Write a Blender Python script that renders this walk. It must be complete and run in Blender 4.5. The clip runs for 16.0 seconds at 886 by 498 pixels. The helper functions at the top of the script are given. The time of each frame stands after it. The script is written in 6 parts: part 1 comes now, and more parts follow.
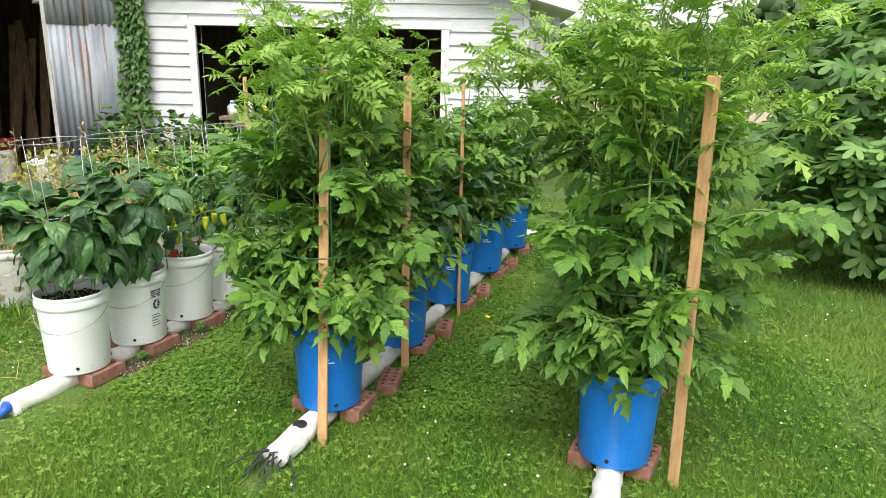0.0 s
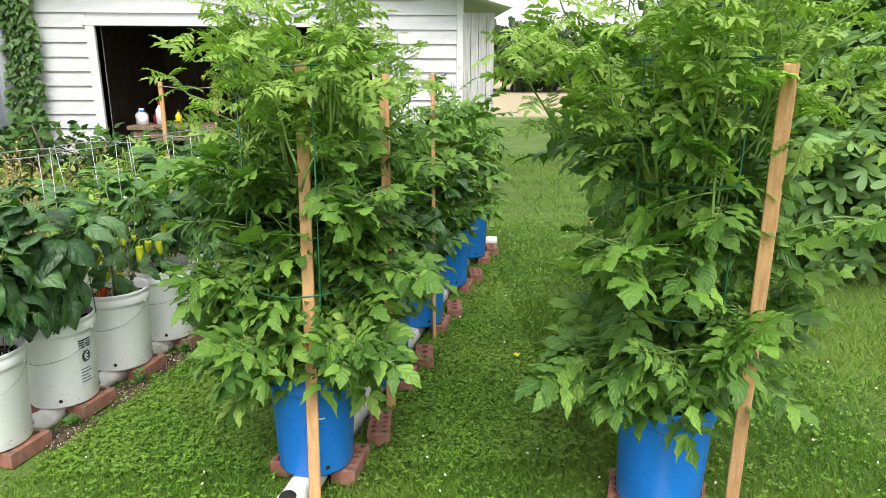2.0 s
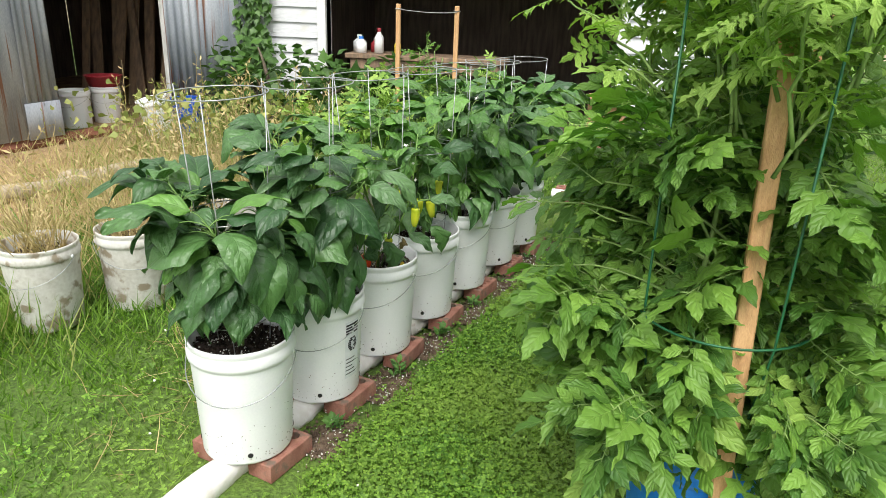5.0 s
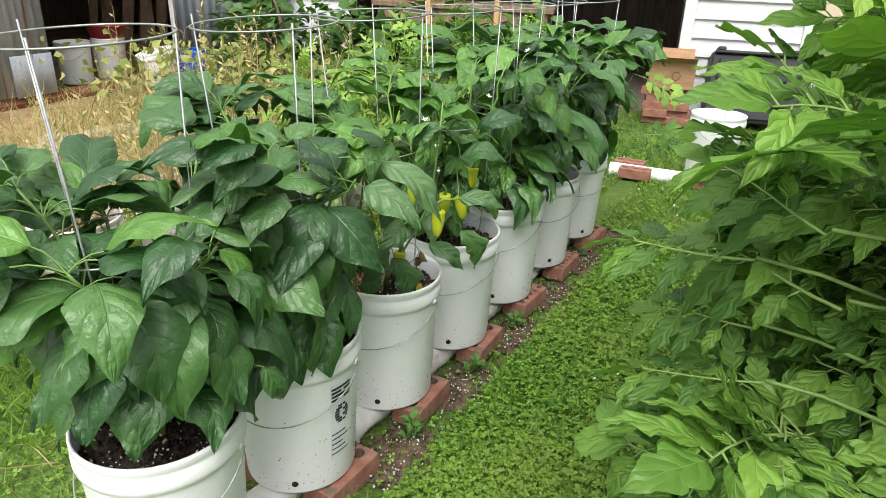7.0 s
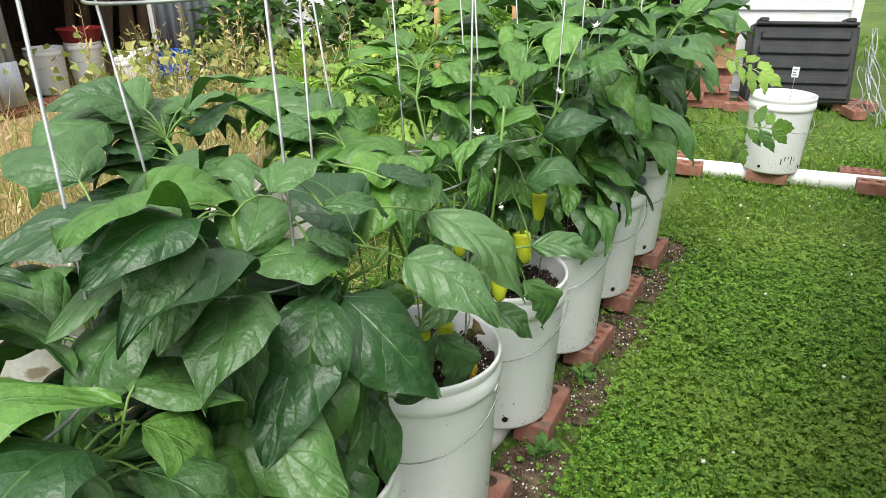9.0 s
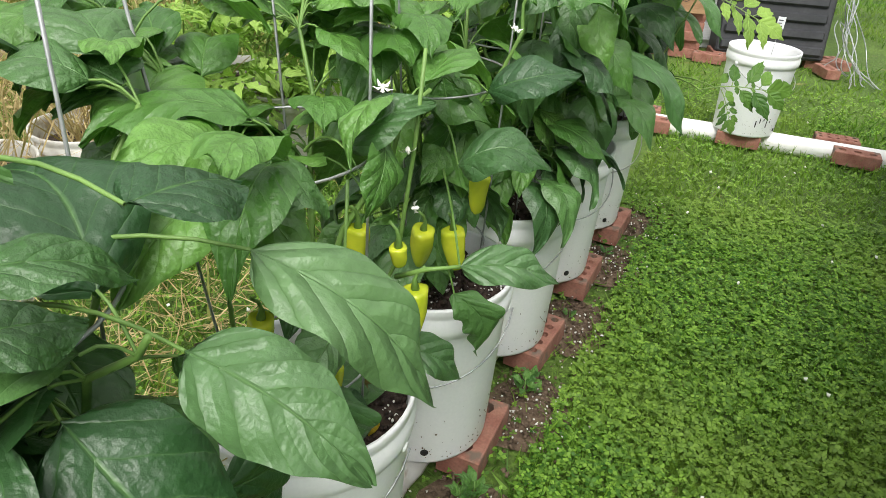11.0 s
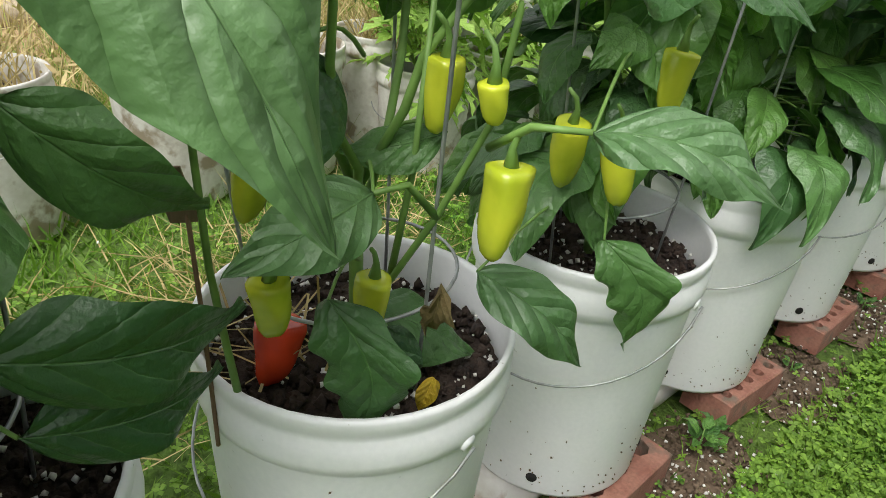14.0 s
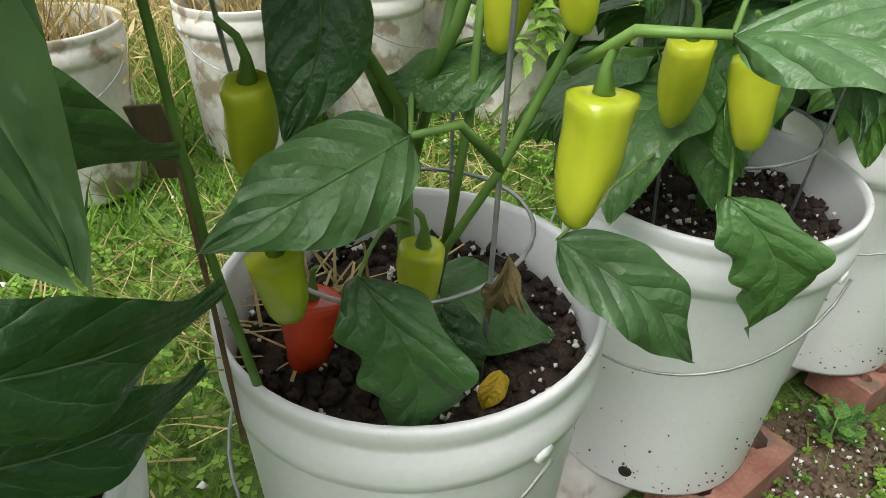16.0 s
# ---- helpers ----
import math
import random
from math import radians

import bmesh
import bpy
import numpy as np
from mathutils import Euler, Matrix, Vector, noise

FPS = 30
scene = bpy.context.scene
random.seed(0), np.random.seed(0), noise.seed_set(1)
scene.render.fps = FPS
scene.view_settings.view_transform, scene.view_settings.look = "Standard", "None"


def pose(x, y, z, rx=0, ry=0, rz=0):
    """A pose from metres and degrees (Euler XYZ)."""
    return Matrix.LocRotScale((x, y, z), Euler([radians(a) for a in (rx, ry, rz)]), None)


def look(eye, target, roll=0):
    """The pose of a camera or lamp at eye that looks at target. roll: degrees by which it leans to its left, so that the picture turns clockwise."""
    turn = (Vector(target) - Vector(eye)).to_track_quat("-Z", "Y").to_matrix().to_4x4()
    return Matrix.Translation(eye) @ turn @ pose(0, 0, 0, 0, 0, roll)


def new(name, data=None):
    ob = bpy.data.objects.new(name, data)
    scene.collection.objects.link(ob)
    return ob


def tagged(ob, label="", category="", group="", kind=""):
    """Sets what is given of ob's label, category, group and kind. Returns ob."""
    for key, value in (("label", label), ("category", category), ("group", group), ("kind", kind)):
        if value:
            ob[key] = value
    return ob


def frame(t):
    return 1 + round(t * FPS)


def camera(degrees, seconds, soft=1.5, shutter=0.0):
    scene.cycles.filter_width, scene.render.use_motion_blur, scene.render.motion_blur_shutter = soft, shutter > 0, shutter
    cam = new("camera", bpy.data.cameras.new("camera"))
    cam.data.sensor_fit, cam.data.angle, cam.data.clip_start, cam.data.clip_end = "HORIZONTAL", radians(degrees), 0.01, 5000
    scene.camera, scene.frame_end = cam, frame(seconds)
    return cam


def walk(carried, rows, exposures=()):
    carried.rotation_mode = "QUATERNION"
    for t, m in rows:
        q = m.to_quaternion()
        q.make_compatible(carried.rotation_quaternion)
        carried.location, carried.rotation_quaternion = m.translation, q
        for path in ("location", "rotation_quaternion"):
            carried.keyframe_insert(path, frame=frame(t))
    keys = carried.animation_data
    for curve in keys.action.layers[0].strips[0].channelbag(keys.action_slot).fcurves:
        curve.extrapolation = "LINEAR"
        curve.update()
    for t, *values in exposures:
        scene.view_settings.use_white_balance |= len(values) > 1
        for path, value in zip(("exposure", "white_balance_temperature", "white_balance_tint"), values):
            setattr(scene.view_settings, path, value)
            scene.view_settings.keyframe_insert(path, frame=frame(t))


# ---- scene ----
cam = camera(66.7, 16.0, 0.8)
SCALE = 1.10
PATH = [
    (0, (0.676, 0.026, 1.444), (0.547, 1.776, 0.968), 1.3),
    (0.5, (0.665, 0.137, 1.452), (0.525, 1.892, 0.996), 1.5),
    (1, (0.601, 0.245, 1.421), (0.488, 2.006, 0.981), 3.7),
    (1.5, (0.491, 0.375, 1.435), (0.536, 2.136, 0.985), 1.4),
    (2, (0.344, 0.417, 1.419), (0.448, 2.171, 0.949), 0.2),
    (2.5, (0.262, 0.528, 1.404), (0.312, 2.275, 0.904), 2.0),
    (3, (0.123, 0.635, 1.406), (-0.075, 2.365, 0.880), 1.2),
    (3.5, (-0.045, 0.765, 1.422), (-0.335, 2.469, 0.856), 2.9),
    (4, (-0.196, 0.878, 1.375), (-0.507, 2.582, 0.822), 2.0),
    (4.2, (-0.240, 0.920, 1.362), (-0.543, 2.622, 0.797), 2.4),
    (6.3, (-0.415, 1.672, 1.263), (-0.769, 3.49, 0.508), 1.2),
    (6.5, (-0.43, 1.729, 1.241), (-0.8, 3.542, 0.483), 0.8),
    (7, (-0.48, 1.917, 1.229), (-0.901, 3.697, 0.419), 2.0),
    (7.5, (-0.553, 2.081, 1.191), (-0.972, 3.845, 0.346), 2.0),
    (8, (-0.639, 2.21, 1.177), (-1.077, 3.977, 0.348), -0.8),
    (8.2, (-0.668, 2.254, 1.159), (-1.108, 4.026, 0.342), -0.9),
    (10.3, (-0.732, 2.677, 1.12), (-1.03, 4.425, 0.195), 1.4),
    (10.5, (-0.74, 2.718, 1.102), (-0.993, 4.463, 0.159), 2.5),
    (11, (-0.729, 2.814, 1.062), (-0.991, 4.524, 0.059), 3.9),
    (11.5, (-0.702, 2.899, 1.005), (-1.052, 4.562, -0.049), 3.6),
    (12, (-0.695, 2.956, 0.939), (-1.101, 4.588, -0.143), 5.8),
    (12.5, (-0.682, 3.01, 0.863), (-1.121, 4.615, -0.246), 6.6),
    (13, (-0.666, 3.029, 0.828), (-1.279, 4.618, -0.221), 4.0),
    (13.5, (-0.667, 3.046, 0.808), (-1.369, 4.634, -0.184), 4.6),
    (14, (-0.681, 3.061, 0.805), (-1.551, 4.57, -0.178), 6.1),
    (14.5, (-0.693, 3.078, 0.813), (-1.702, 4.454, -0.23), 3.5),
    (15, (-0.713, 3.111, 0.798), (-1.733, 4.449, -0.283), 3.4),
    (15.5, (-0.72, 3.145, 0.778), (-1.723, 4.443, -0.366), 2.6),
    (16, (-0.724, 3.165, 0.75), (-1.767, 4.454, -0.369), 1.6),
]
EXPOSURES = [(0.0, 0.64), (8.2, 0.63), (11.0, 0.60), (13.0, 0.64), (16.0, 0.62)]
walk(cam, [(t, look([SCALE * k for k in eye], [SCALE * k for k in target], roll)) for t, eye, target, roll in PATH], exposures=EXPOSURES)


# ---- light ----
SUN_EL, SUN_AZ = 56.0, 178.0
world = bpy.data.worlds.new("sky_world")
scene.world = world
world.use_nodes = True
wn = world.node_tree
wn.nodes.clear()
sky = wn.nodes.new("ShaderNodeTexSky")
sky.sky_type = "NISHITA"
sky.sun_disc = False
sky.sun_elevation, sky.sun_rotation = radians(SUN_EL), radians(SUN_AZ)
sky.air_density, sky.dust_density, sky.ozone_density = 1.0, 4.0, 1.0
milk = wn.nodes.new("ShaderNodeHueSaturation")
milk.inputs["Saturation"].default_value = 0.06
bg = wn.nodes.new("ShaderNodeBackground")
bg.inputs["Strength"].default_value = 0.172
wout = wn.nodes.new("ShaderNodeOutputWorld")
wn.links.new(sky.outputs[0], milk.inputs["Color"])
cloud = wn.nodes.new("ShaderNodeMix")
cloud.data_type = "RGBA"
cloud.inputs[0].default_value = 0.55
cloud.inputs[7].default_value = (5.2, 5.2, 5.25, 1)
wn.links.new(milk.outputs[0], cloud.inputs[6])
wn.links.new(cloud.outputs[2], bg.inputs[0])
wn.links.new(bg.outputs[0], wout.inputs[0])

sun_data = bpy.data.lights.new("sun", "SUN")
sun_data.energy, sun_data.angle, sun_data.color = 2.15, radians(34), (1.0, 0.965, 0.915)
sun = new("sun", sun_data)
sun.matrix_world = look((0, 0, 0), (-math.sin(radians(SUN_AZ)) * math.cos(radians(SUN_EL)), -math.cos(radians(SUN_AZ)) * math.cos(radians(SUN_EL)), -math.sin(radians(SUN_EL))))


# ---- materials ----
def shader(name):
    mat = bpy.data.materials.new(name)
    mat.use_nodes = True
    t = mat.node_tree
    return mat, t, t.nodes["Principled BSDF"]


def noise_node(t, scale, detail=4.0, coord="Object", stretch=None):
    co = t.nodes.new("ShaderNodeTexCoord")
    n = t.nodes.new("ShaderNodeTexNoise")
    n.inputs["Scale"].default_value, n.inputs["Detail"].default_value = scale, detail
    if stretch:
        mp = t.nodes.new("ShaderNodeMapping")
        mp.inputs["Scale"].default_value = stretch
        t.links.new(co.outputs[coord], mp.inputs[0])
        t.links.new(mp.outputs[0], n.inputs["Vector"])
    else:
        t.links.new(co.outputs[coord], n.inputs["Vector"])
    return n


def ramp(t, src, stops):
    r = t.nodes.new("ShaderNodeValToRGB")
    while len(r.color_ramp.elements) < len(stops):
        r.color_ramp.elements.new(0.5)
    for e, (p, c) in zip(r.color_ramp.elements, stops):
        e.position, e.color = p, (*c, 1) if len(c) == 3 else c
    t.links.new(src, r.inputs[0])
    return r


def mix(t, fac, a, b, kind="MIX"):
    m = t.nodes.new("ShaderNodeMix")
    m.data_type, m.blend_type = "RGBA", kind
    for k, s in ((0, fac), (6, a), (7, b)):
        if isinstance(s, (int, float)):
            m.inputs[k].default_value = s
        elif isinstance(s, tuple):
            m.inputs[k].default_value = (*s, 1)
        else:
            t.links.new(s, m.inputs[k])
    return m.outputs[2]


def bump(t, p, height, strength=0.3, dist=0.01):
    b = t.nodes.new("ShaderNodeBump")
    b.inputs["Strength"].default_value, b.inputs["Distance"].default_value = strength, dist
    t.links.new(height, b.inputs["Height"])
    t.links.new(b.outputs[0], p.inputs["Normal"])


def surface(name, c1, c2, scale=8.0, rough=0.6, metal=0.0, bump_s=0.2, fine=60.0, stretch=None, spec=0.5, stain=None):
    """Two colours mixed by coarse noise, with fine grain and relief."""
    mat, t, p = shader(name)
    n1 = noise_node(t, scale, 5, stretch=stretch)
    n2 = noise_node(t, fine, 3, stretch=stretch)
    r1 = ramp(t, n1.outputs[0], [(0.35, c1), (0.65, c2)])
    col = mix(t, 0.35, r1.outputs[0], ramp(t, n2.outputs[0], [(0.3, (0.35, 0.35, 0.35)), (0.7, (0.75, 0.75, 0.75))]).outputs[0], "OVERLAY")
    if stain:
        n3 = noise_node(t, stain[1], 6, stretch=stain[3] if len(stain) > 3 else None)
        col = mix(t, ramp(t, n3.outputs[0], [(stain[2], (0, 0, 0)), (stain[2] + 0.08, (1, 1, 1))]).outputs[0], col, stain[0])
    t.links.new(col, p.inputs["Base Color"])
    p.inputs["Roughness"].default_value, p.inputs["Metallic"].default_value = rough, metal
    p.inputs["Specular IOR Level"].default_value = spec
    bump(t, p, n2.outputs[0], bump_s, 0.004)
    return mat


def leaf_material(name, dark, light, rough=0.45, veins=True, thin=0.25, rnd="object", vein_col=None, patchy=None, spec=0.5, relief=0.5):
    """A leaf blade: midrib and side veins along its UV, tone varying from leaf to leaf, some light through it."""
    mat, t, p = shader(name)
    if rnd == "object":
        r = t.nodes.new("ShaderNodeObjectInfo").outputs["Random"]
    else:
        r = t.nodes.new("ShaderNodeNewGeometry").outputs["Random Per Island"]
    base = ramp(t, r, [(0.0, dark), (0.55, tuple((a + b) / 2 for a, b in zip(dark, light))), (1.0, light)]).outputs[0]
    n = noise_node(t, 9, 2)
    base = mix(t, 0.4, base, ramp(t, n.outputs[0], [(0.3, (0.36, 0.36, 0.36)), (0.7, (0.66, 0.66, 0.66))]).outputs[0], "OVERLAY")
    if patchy:
        big = t.nodes.new("ShaderNodeTexNoise")
        big.inputs["Scale"].default_value = 1.1
        geo = t.nodes.new("ShaderNodeNewGeometry")
        t.links.new(geo.outputs["Position"], big.inputs["Vector"])
        base = mix(t, ramp(t, big.outputs[0], [(0.42, (0, 0, 0)), (0.66, (0.75, 0.75, 0.75))]).outputs[0], base, patchy)
    if veins:
        uv = t.nodes.new("ShaderNodeUVMap")
        sep = t.nodes.new("ShaderNodeSeparateXYZ")
        t.links.new(uv.outputs[0], sep.inputs[0])

        def m(op, a, b=0.0):
            k = t.nodes.new("ShaderNodeMath")
            k.operation = op
            for i, s in enumerate((a, b)):
                if isinstance(s, (int, float)):
                    k.inputs[i].default_value = s
                else:
                    t.links.new(s, k.inputs[i])
            return k.outputs[0]
        av = m("ABSOLUTE", m("SUBTRACT", sep.outputs[1], 0.5))
        wob = m("MULTIPLY", m("SUBTRACT", n.outputs[0], 0.5), 0.03)
        mid = m("SUBTRACT", 1.0, m("MINIMUM", 1.0, m("DIVIDE", m("ABSOLUTE", m("ADD", av, wob)), m("SUBTRACT", 0.026, m("MULTIPLY", sep.outputs[0], 0.018)))))
        wave = m("PINGPONG", m("SUBTRACT", m("ADD", m("MULTIPLY", sep.outputs[0], 5.0), m("MULTIPLY", n.outputs[0], 0.25)), m("MULTIPLY", av, 3.0)), 0.5)
        side = m("SUBTRACT", 1.0, m("MINIMUM", 1.0, m("DIVIDE", wave, 0.045)))
        v = m("MAXIMUM", m("MULTIPLY", mid, 0.8), m("MULTIPLY", side, 0.30))
        vc = vein_col or tuple(min(1, 1.6 * c + 0.03) for c in light)
        base = mix(t, v, base, vc)
        pillow = m("POWER", m("MULTIPLY", wave, 2.0), 0.55)
        soft = m("SUBTRACT", m("MULTIPLY", pillow, 1.1), m("MULTIPLY", mid, 0.7))
        fine_n = noise_node(t, 34, 3)
        h = m("ADD", m("MULTIPLY", soft, relief), m("ADD", m("MULTIPLY", n.outputs[0], 1.2), m("MULTIPLY", fine_n.outputs[0], 0.35)))
        bump(t, p, h, 0.6, 0.006)
    else:
        bump(t, p, n.outputs[0], 0.4, 0.004)
    t.links.new(base, p.inputs["Base Color"])
    p.inputs["Roughness"].default_value = rough
    p.inputs["Specular IOR Level"].default_value = spec
    tr = t.nodes.new("ShaderNodeBsdfTranslucent")
    t.links.new(mix(t, 1.0, base, (1.0, 1.25, 0.55), "MULTIPLY"), tr.inputs[0])
    ms = t.nodes.new("ShaderNodeMixShader")
    ms.inputs[0].default_value = thin
    t.links.new(p.outputs[0], ms.inputs[1])
    t.links.new(tr.outputs[0], ms.inputs[2])
    t.links.new(ms.outputs[0], t.nodes["Material Output"].inputs[0])
    return mat


M = {}
M["white_plastic"] = surface("white_plastic", (0.84, 0.86, 0.865), (0.885, 0.895, 0.895), 5, 0.40, bump_s=0.03, fine=160, stain=((0.30, 0.29, 0.24), 95, 0.72))
M["old_plastic"] = surface("old_plastic", (0.52, 0.50, 0.45), (0.68, 0.67, 0.63), 6, 0.6, bump_s=0.15, stain=((0.30, 0.25, 0.18), 14, 0.54))
M["blue_plastic"] = surface("blue_plastic", (0.010, 0.17, 0.62), (0.014, 0.20, 0.68), 6, 0.38, bump_s=0.04, fine=120)
M["blue_plastic_dark"] = surface("blue_plastic_dark", (0.012, 0.07, 0.38), (0.02, 0.10, 0.45), 6, 0.45, bump_s=0.05)
M["red_plastic"] = surface("red_plastic", (0.28, 0.02, 0.03), (0.35, 0.03, 0.04), 6, 0.45, bump_s=0.05)
M["black_plastic"] = surface("black_plastic", (0.02, 0.022, 0.025), (0.035, 0.036, 0.04), 6, 0.55, bump_s=0.15)
M["wire"] = surface("galvanised_wire", (0.30, 0.32, 0.32), (0.42, 0.43, 0.43), 30, 0.4, metal=0.6, bump_s=0.1)
M["green_wire"] = surface("green_wire", (0.01, 0.09, 0.035), (0.015, 0.12, 0.05), 30, 0.4, bump_s=0.1)
M["brick"] = surface("brick_clay", (0.235, 0.095, 0.066), (0.34, 0.165, 0.12), 20, 0.85, bump_s=0.6, fine=180, stain=((0.16, 0.12, 0.09), 16, 0.58))
M["stake"] = surface("pine_stake", (0.50, 0.27, 0.12), (0.62, 0.37, 0.18), 12, 0.7, bump_s=0.4, fine=90, stretch=(8, 8, 0.6))
M["pipe"] = surface("white_pipe_sleeve", (0.66, 0.63, 0.58), (0.84, 0.83, 0.81), 14, 0.6, bump_s=0.7, fine=45, stain=((0.36, 0.22, 0.15), 9, 0.66))
M["pvc"] = surface("white_pvc", (0.78, 0.77, 0.74), (0.85, 0.85, 0.84), 6, 0.4, bump_s=0.05, stain=((0.45, 0.38, 0.3), 12, 0.68))
M["hole"] = surface("dark_hole", (0.01, 0.01, 0.01), (0.02, 0.018, 0.015), 9, 0.9)
M["soil"] = surface("potting_soil", (0.018, 0.011, 0.008), (0.055, 0.035, 0.025), 60, 0.95, bump_s=1.0, fine=220)
M["perlite"] = surface("perlite", (0.62, 0.60, 0.56), (0.78, 0.77, 0.74), 60, 0.9)
M["mulch"] = surface("earth", (0.07, 0.045, 0.028), (0.17, 0.12, 0.08), 30, 0.95, bump_s=1.0, fine=160, stain=((0.40, 0.35, 0.29), 120, 0.66))
M["siding"] = surface("white_painted_siding", (0.57, 0.585, 0.60), (0.65, 0.66, 0.67), 4, 0.55, bump_s=0.1, fine=40, stretch=(0.4, 1, 3), stain=((0.60, 0.60, 0.57), 3, 0.66))
M["trim"] = surface("white_trim", (0.68, 0.685, 0.68), (0.75, 0.755, 0.75), 5, 0.5, bump_s=0.1, stain=((0.5, 0.48, 0.42), 6, 0.68))
# weathered door frames, and the planks whose grey stands for eave shade
M["grey_boards"] = surface("grey_boards_wear_and_shade", (0.36, 0.36, 0.34), (0.55, 0.55, 0.53), 7, 0.8, bump_s=0.4, stretch=(6, 6, 0.5))
M["tin"] = surface("galvanised_sheet", (0.22, 0.245, 0.28), (0.36, 0.385, 0.42), 2.5, 0.6, metal=0.0, bump_s=0.15, stretch=(3, 3, 0.7), stain=((0.22, 0.105, 0.065), 9.0, 0.575, (3.2, 3.2, 0.10)))
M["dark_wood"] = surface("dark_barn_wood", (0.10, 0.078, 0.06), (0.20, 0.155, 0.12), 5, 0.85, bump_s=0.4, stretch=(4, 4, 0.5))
M["board"] = surface("old_board", (0.16, 0.115, 0.08), (0.30, 0.20, 0.125), 5, 0.8, bump_s=0.3, stretch=(5, 5, 0.6))
M["roof"] = surface("roofing", (0.33, 0.34, 0.34), (0.45, 0.45, 0.45), 5, 0.7, bump_s=0.2)
M["log"] = surface("bare_log", (0.30, 0.24, 0.16), (0.46, 0.39, 0.28), 9, 0.9, bump_s=0.6, stretch=(1, 6, 6))
M["bark"] = surface("bark", (0.09, 0.07, 0.05), (0.17, 0.14, 0.10), 12, 0.9, bump_s=0.8)
M["rust_beam"] = surface("red_brown_beam", (0.13, 0.045, 0.025), (0.22, 0.085, 0.05), 6, 0.85, bump_s=0.4)
M["cardboard"] = surface("cardboard", (0.30, 0.17, 0.09), (0.40, 0.24, 0.13), 6, 0.85, bump_s=0.2, stretch=(1, 1, 5))
M["ink"] = surface("black_print", (0.02, 0.02, 0.025), (0.05, 0.05, 0.055), 20, 0.6)
M["paper"] = surface("white_tag", (0.72, 0.75, 0.77), (0.8, 0.82, 0.83), 20, 0.5)
M["pale_print"] = surface("white_print", (0.7, 0.74, 0.78), (0.8, 0.82, 0.84), 20, 0.5)
M["stem"] = surface("green_stem", (0.10, 0.20, 0.04), (0.17, 0.30, 0.07), 20, 0.5, bump_s=0.2)
M["tomato_stem"] = surface("pale_green_stem", (0.14, 0.24, 0.06), (0.24, 0.36, 0.10), 20, 0.6, bump_s=0.2)
M["twig"] = surface("brown_twig", (0.16, 0.09, 0.05), (0.26, 0.16, 0.10), 20, 0.8)
M["pepper_green"] = surface("yellow_green_pepper", (0.34, 0.42, 0.02), (0.50, 0.55, 0.035), 16, 0.25, bump_s=0.03, fine=30)
M["pepper_red"] = surface("red_pepper", (0.42, 0.03, 0.012), (0.55, 0.05, 0.015), 16, 0.25, bump_s=0.03, fine=30)
M["tomato_green"] = surface("green_tomato", (0.22, 0.36, 0.06), (0.30, 0.45, 0.09), 16, 0.3, bump_s=0.03)
M["yellow"] = surface("yellow_petal", (0.75, 0.55, 0.02), (0.85, 0.68, 0.04), 30, 0.6)
M["petal"] = surface("white_petal", (0.75, 0.76, 0.68), (0.85, 0.85, 0.8), 30, 0.6)
M["pepper_leaf"] = leaf_material("pepper_leaf", (0.023, 0.076, 0.022), (0.088, 0.198, 0.052), 0.41, thin=0.12, vein_col=(0.10, 0.22, 0.06), spec=0.6, relief=0.5)
M["pepper_leaf_fresh"] = leaf_material("pepper_leaf_fresh", (0.050, 0.145, 0.024), (0.145, 0.315, 0.058), 0.40, thin=0.20, vein_col=(0.19, 0.36, 0.10), spec=0.6, relief=0.5)
# paler greyish base colour stands in for sky sheen on the nearest leaves
M["pepper_leaf_sheen"] = leaf_material("pepper_leaf_sheen", (0.072, 0.160, 0.054), (0.108, 0.212, 0.076), 0.45, thin=0.12, vein_col=(0.13, 0.26, 0.085), spec=0.65, relief=0.9)
M["yellow_leaf"] = leaf_material("yellow_leaf", (0.42, 0.30, 0.02), (0.62, 0.42, 0.03), 0.5)
M["dead_leaf"] = leaf_material("dead_leaf", (0.14, 0.10, 0.04), (0.2, 0.15, 0.06), 0.8)
M["tomato_leaf"] = leaf_material("tomato_leaf", (0.052, 0.142, 0.021), (0.215, 0.39, 0.060), 0.5, veins=True, thin=0.27, rnd="island", vein_col=(0.26, 0.42, 0.10))
M["tomato_leaf_pale"] = leaf_material("tomato_leaf_pale", (0.20, 0.34, 0.055), (0.38, 0.56, 0.12), 0.55, veins=True, thin=0.3, rnd="island")
M["fig_leaf"] = leaf_material("fig_leaf", (0.085, 0.185, 0.045), (0.21, 0.36, 0.10), 0.5, veins=False, thin=0.2, rnd="island")
M["ivy_leaf"] = leaf_material("ivy_leaf", (0.040, 0.10, 0.018), (0.09, 0.19, 0.035), 0.5, veins=False, thin=0.2, rnd="island")
M["far_leaf"] = leaf_material("far_leaf", (0.055, 0.10, 0.04), (0.12, 0.19, 0.07), 0.7, veins=False, thin=0.15, rnd="island")
M["grass"] = leaf_material("grass", (0.045, 0.125, 0.010), (0.21, 0.38, 0.040), 0.6, veins=False, thin=0.3, rnd="island", patchy=(0.23, 0.33, 0.055))
M["clover"] = leaf_material("clover", (0.045, 0.145, 0.013), (0.25, 0.44, 0.052), 0.6, veins=False, thin=0.3, rnd="island", patchy=(0.25, 0.37, 0.06))
M["straw"] = leaf_material("straw", (0.36, 0.27, 0.12), (0.60, 0.48, 0.25), 0.8, veins=False, thin=0.2, rnd="island")
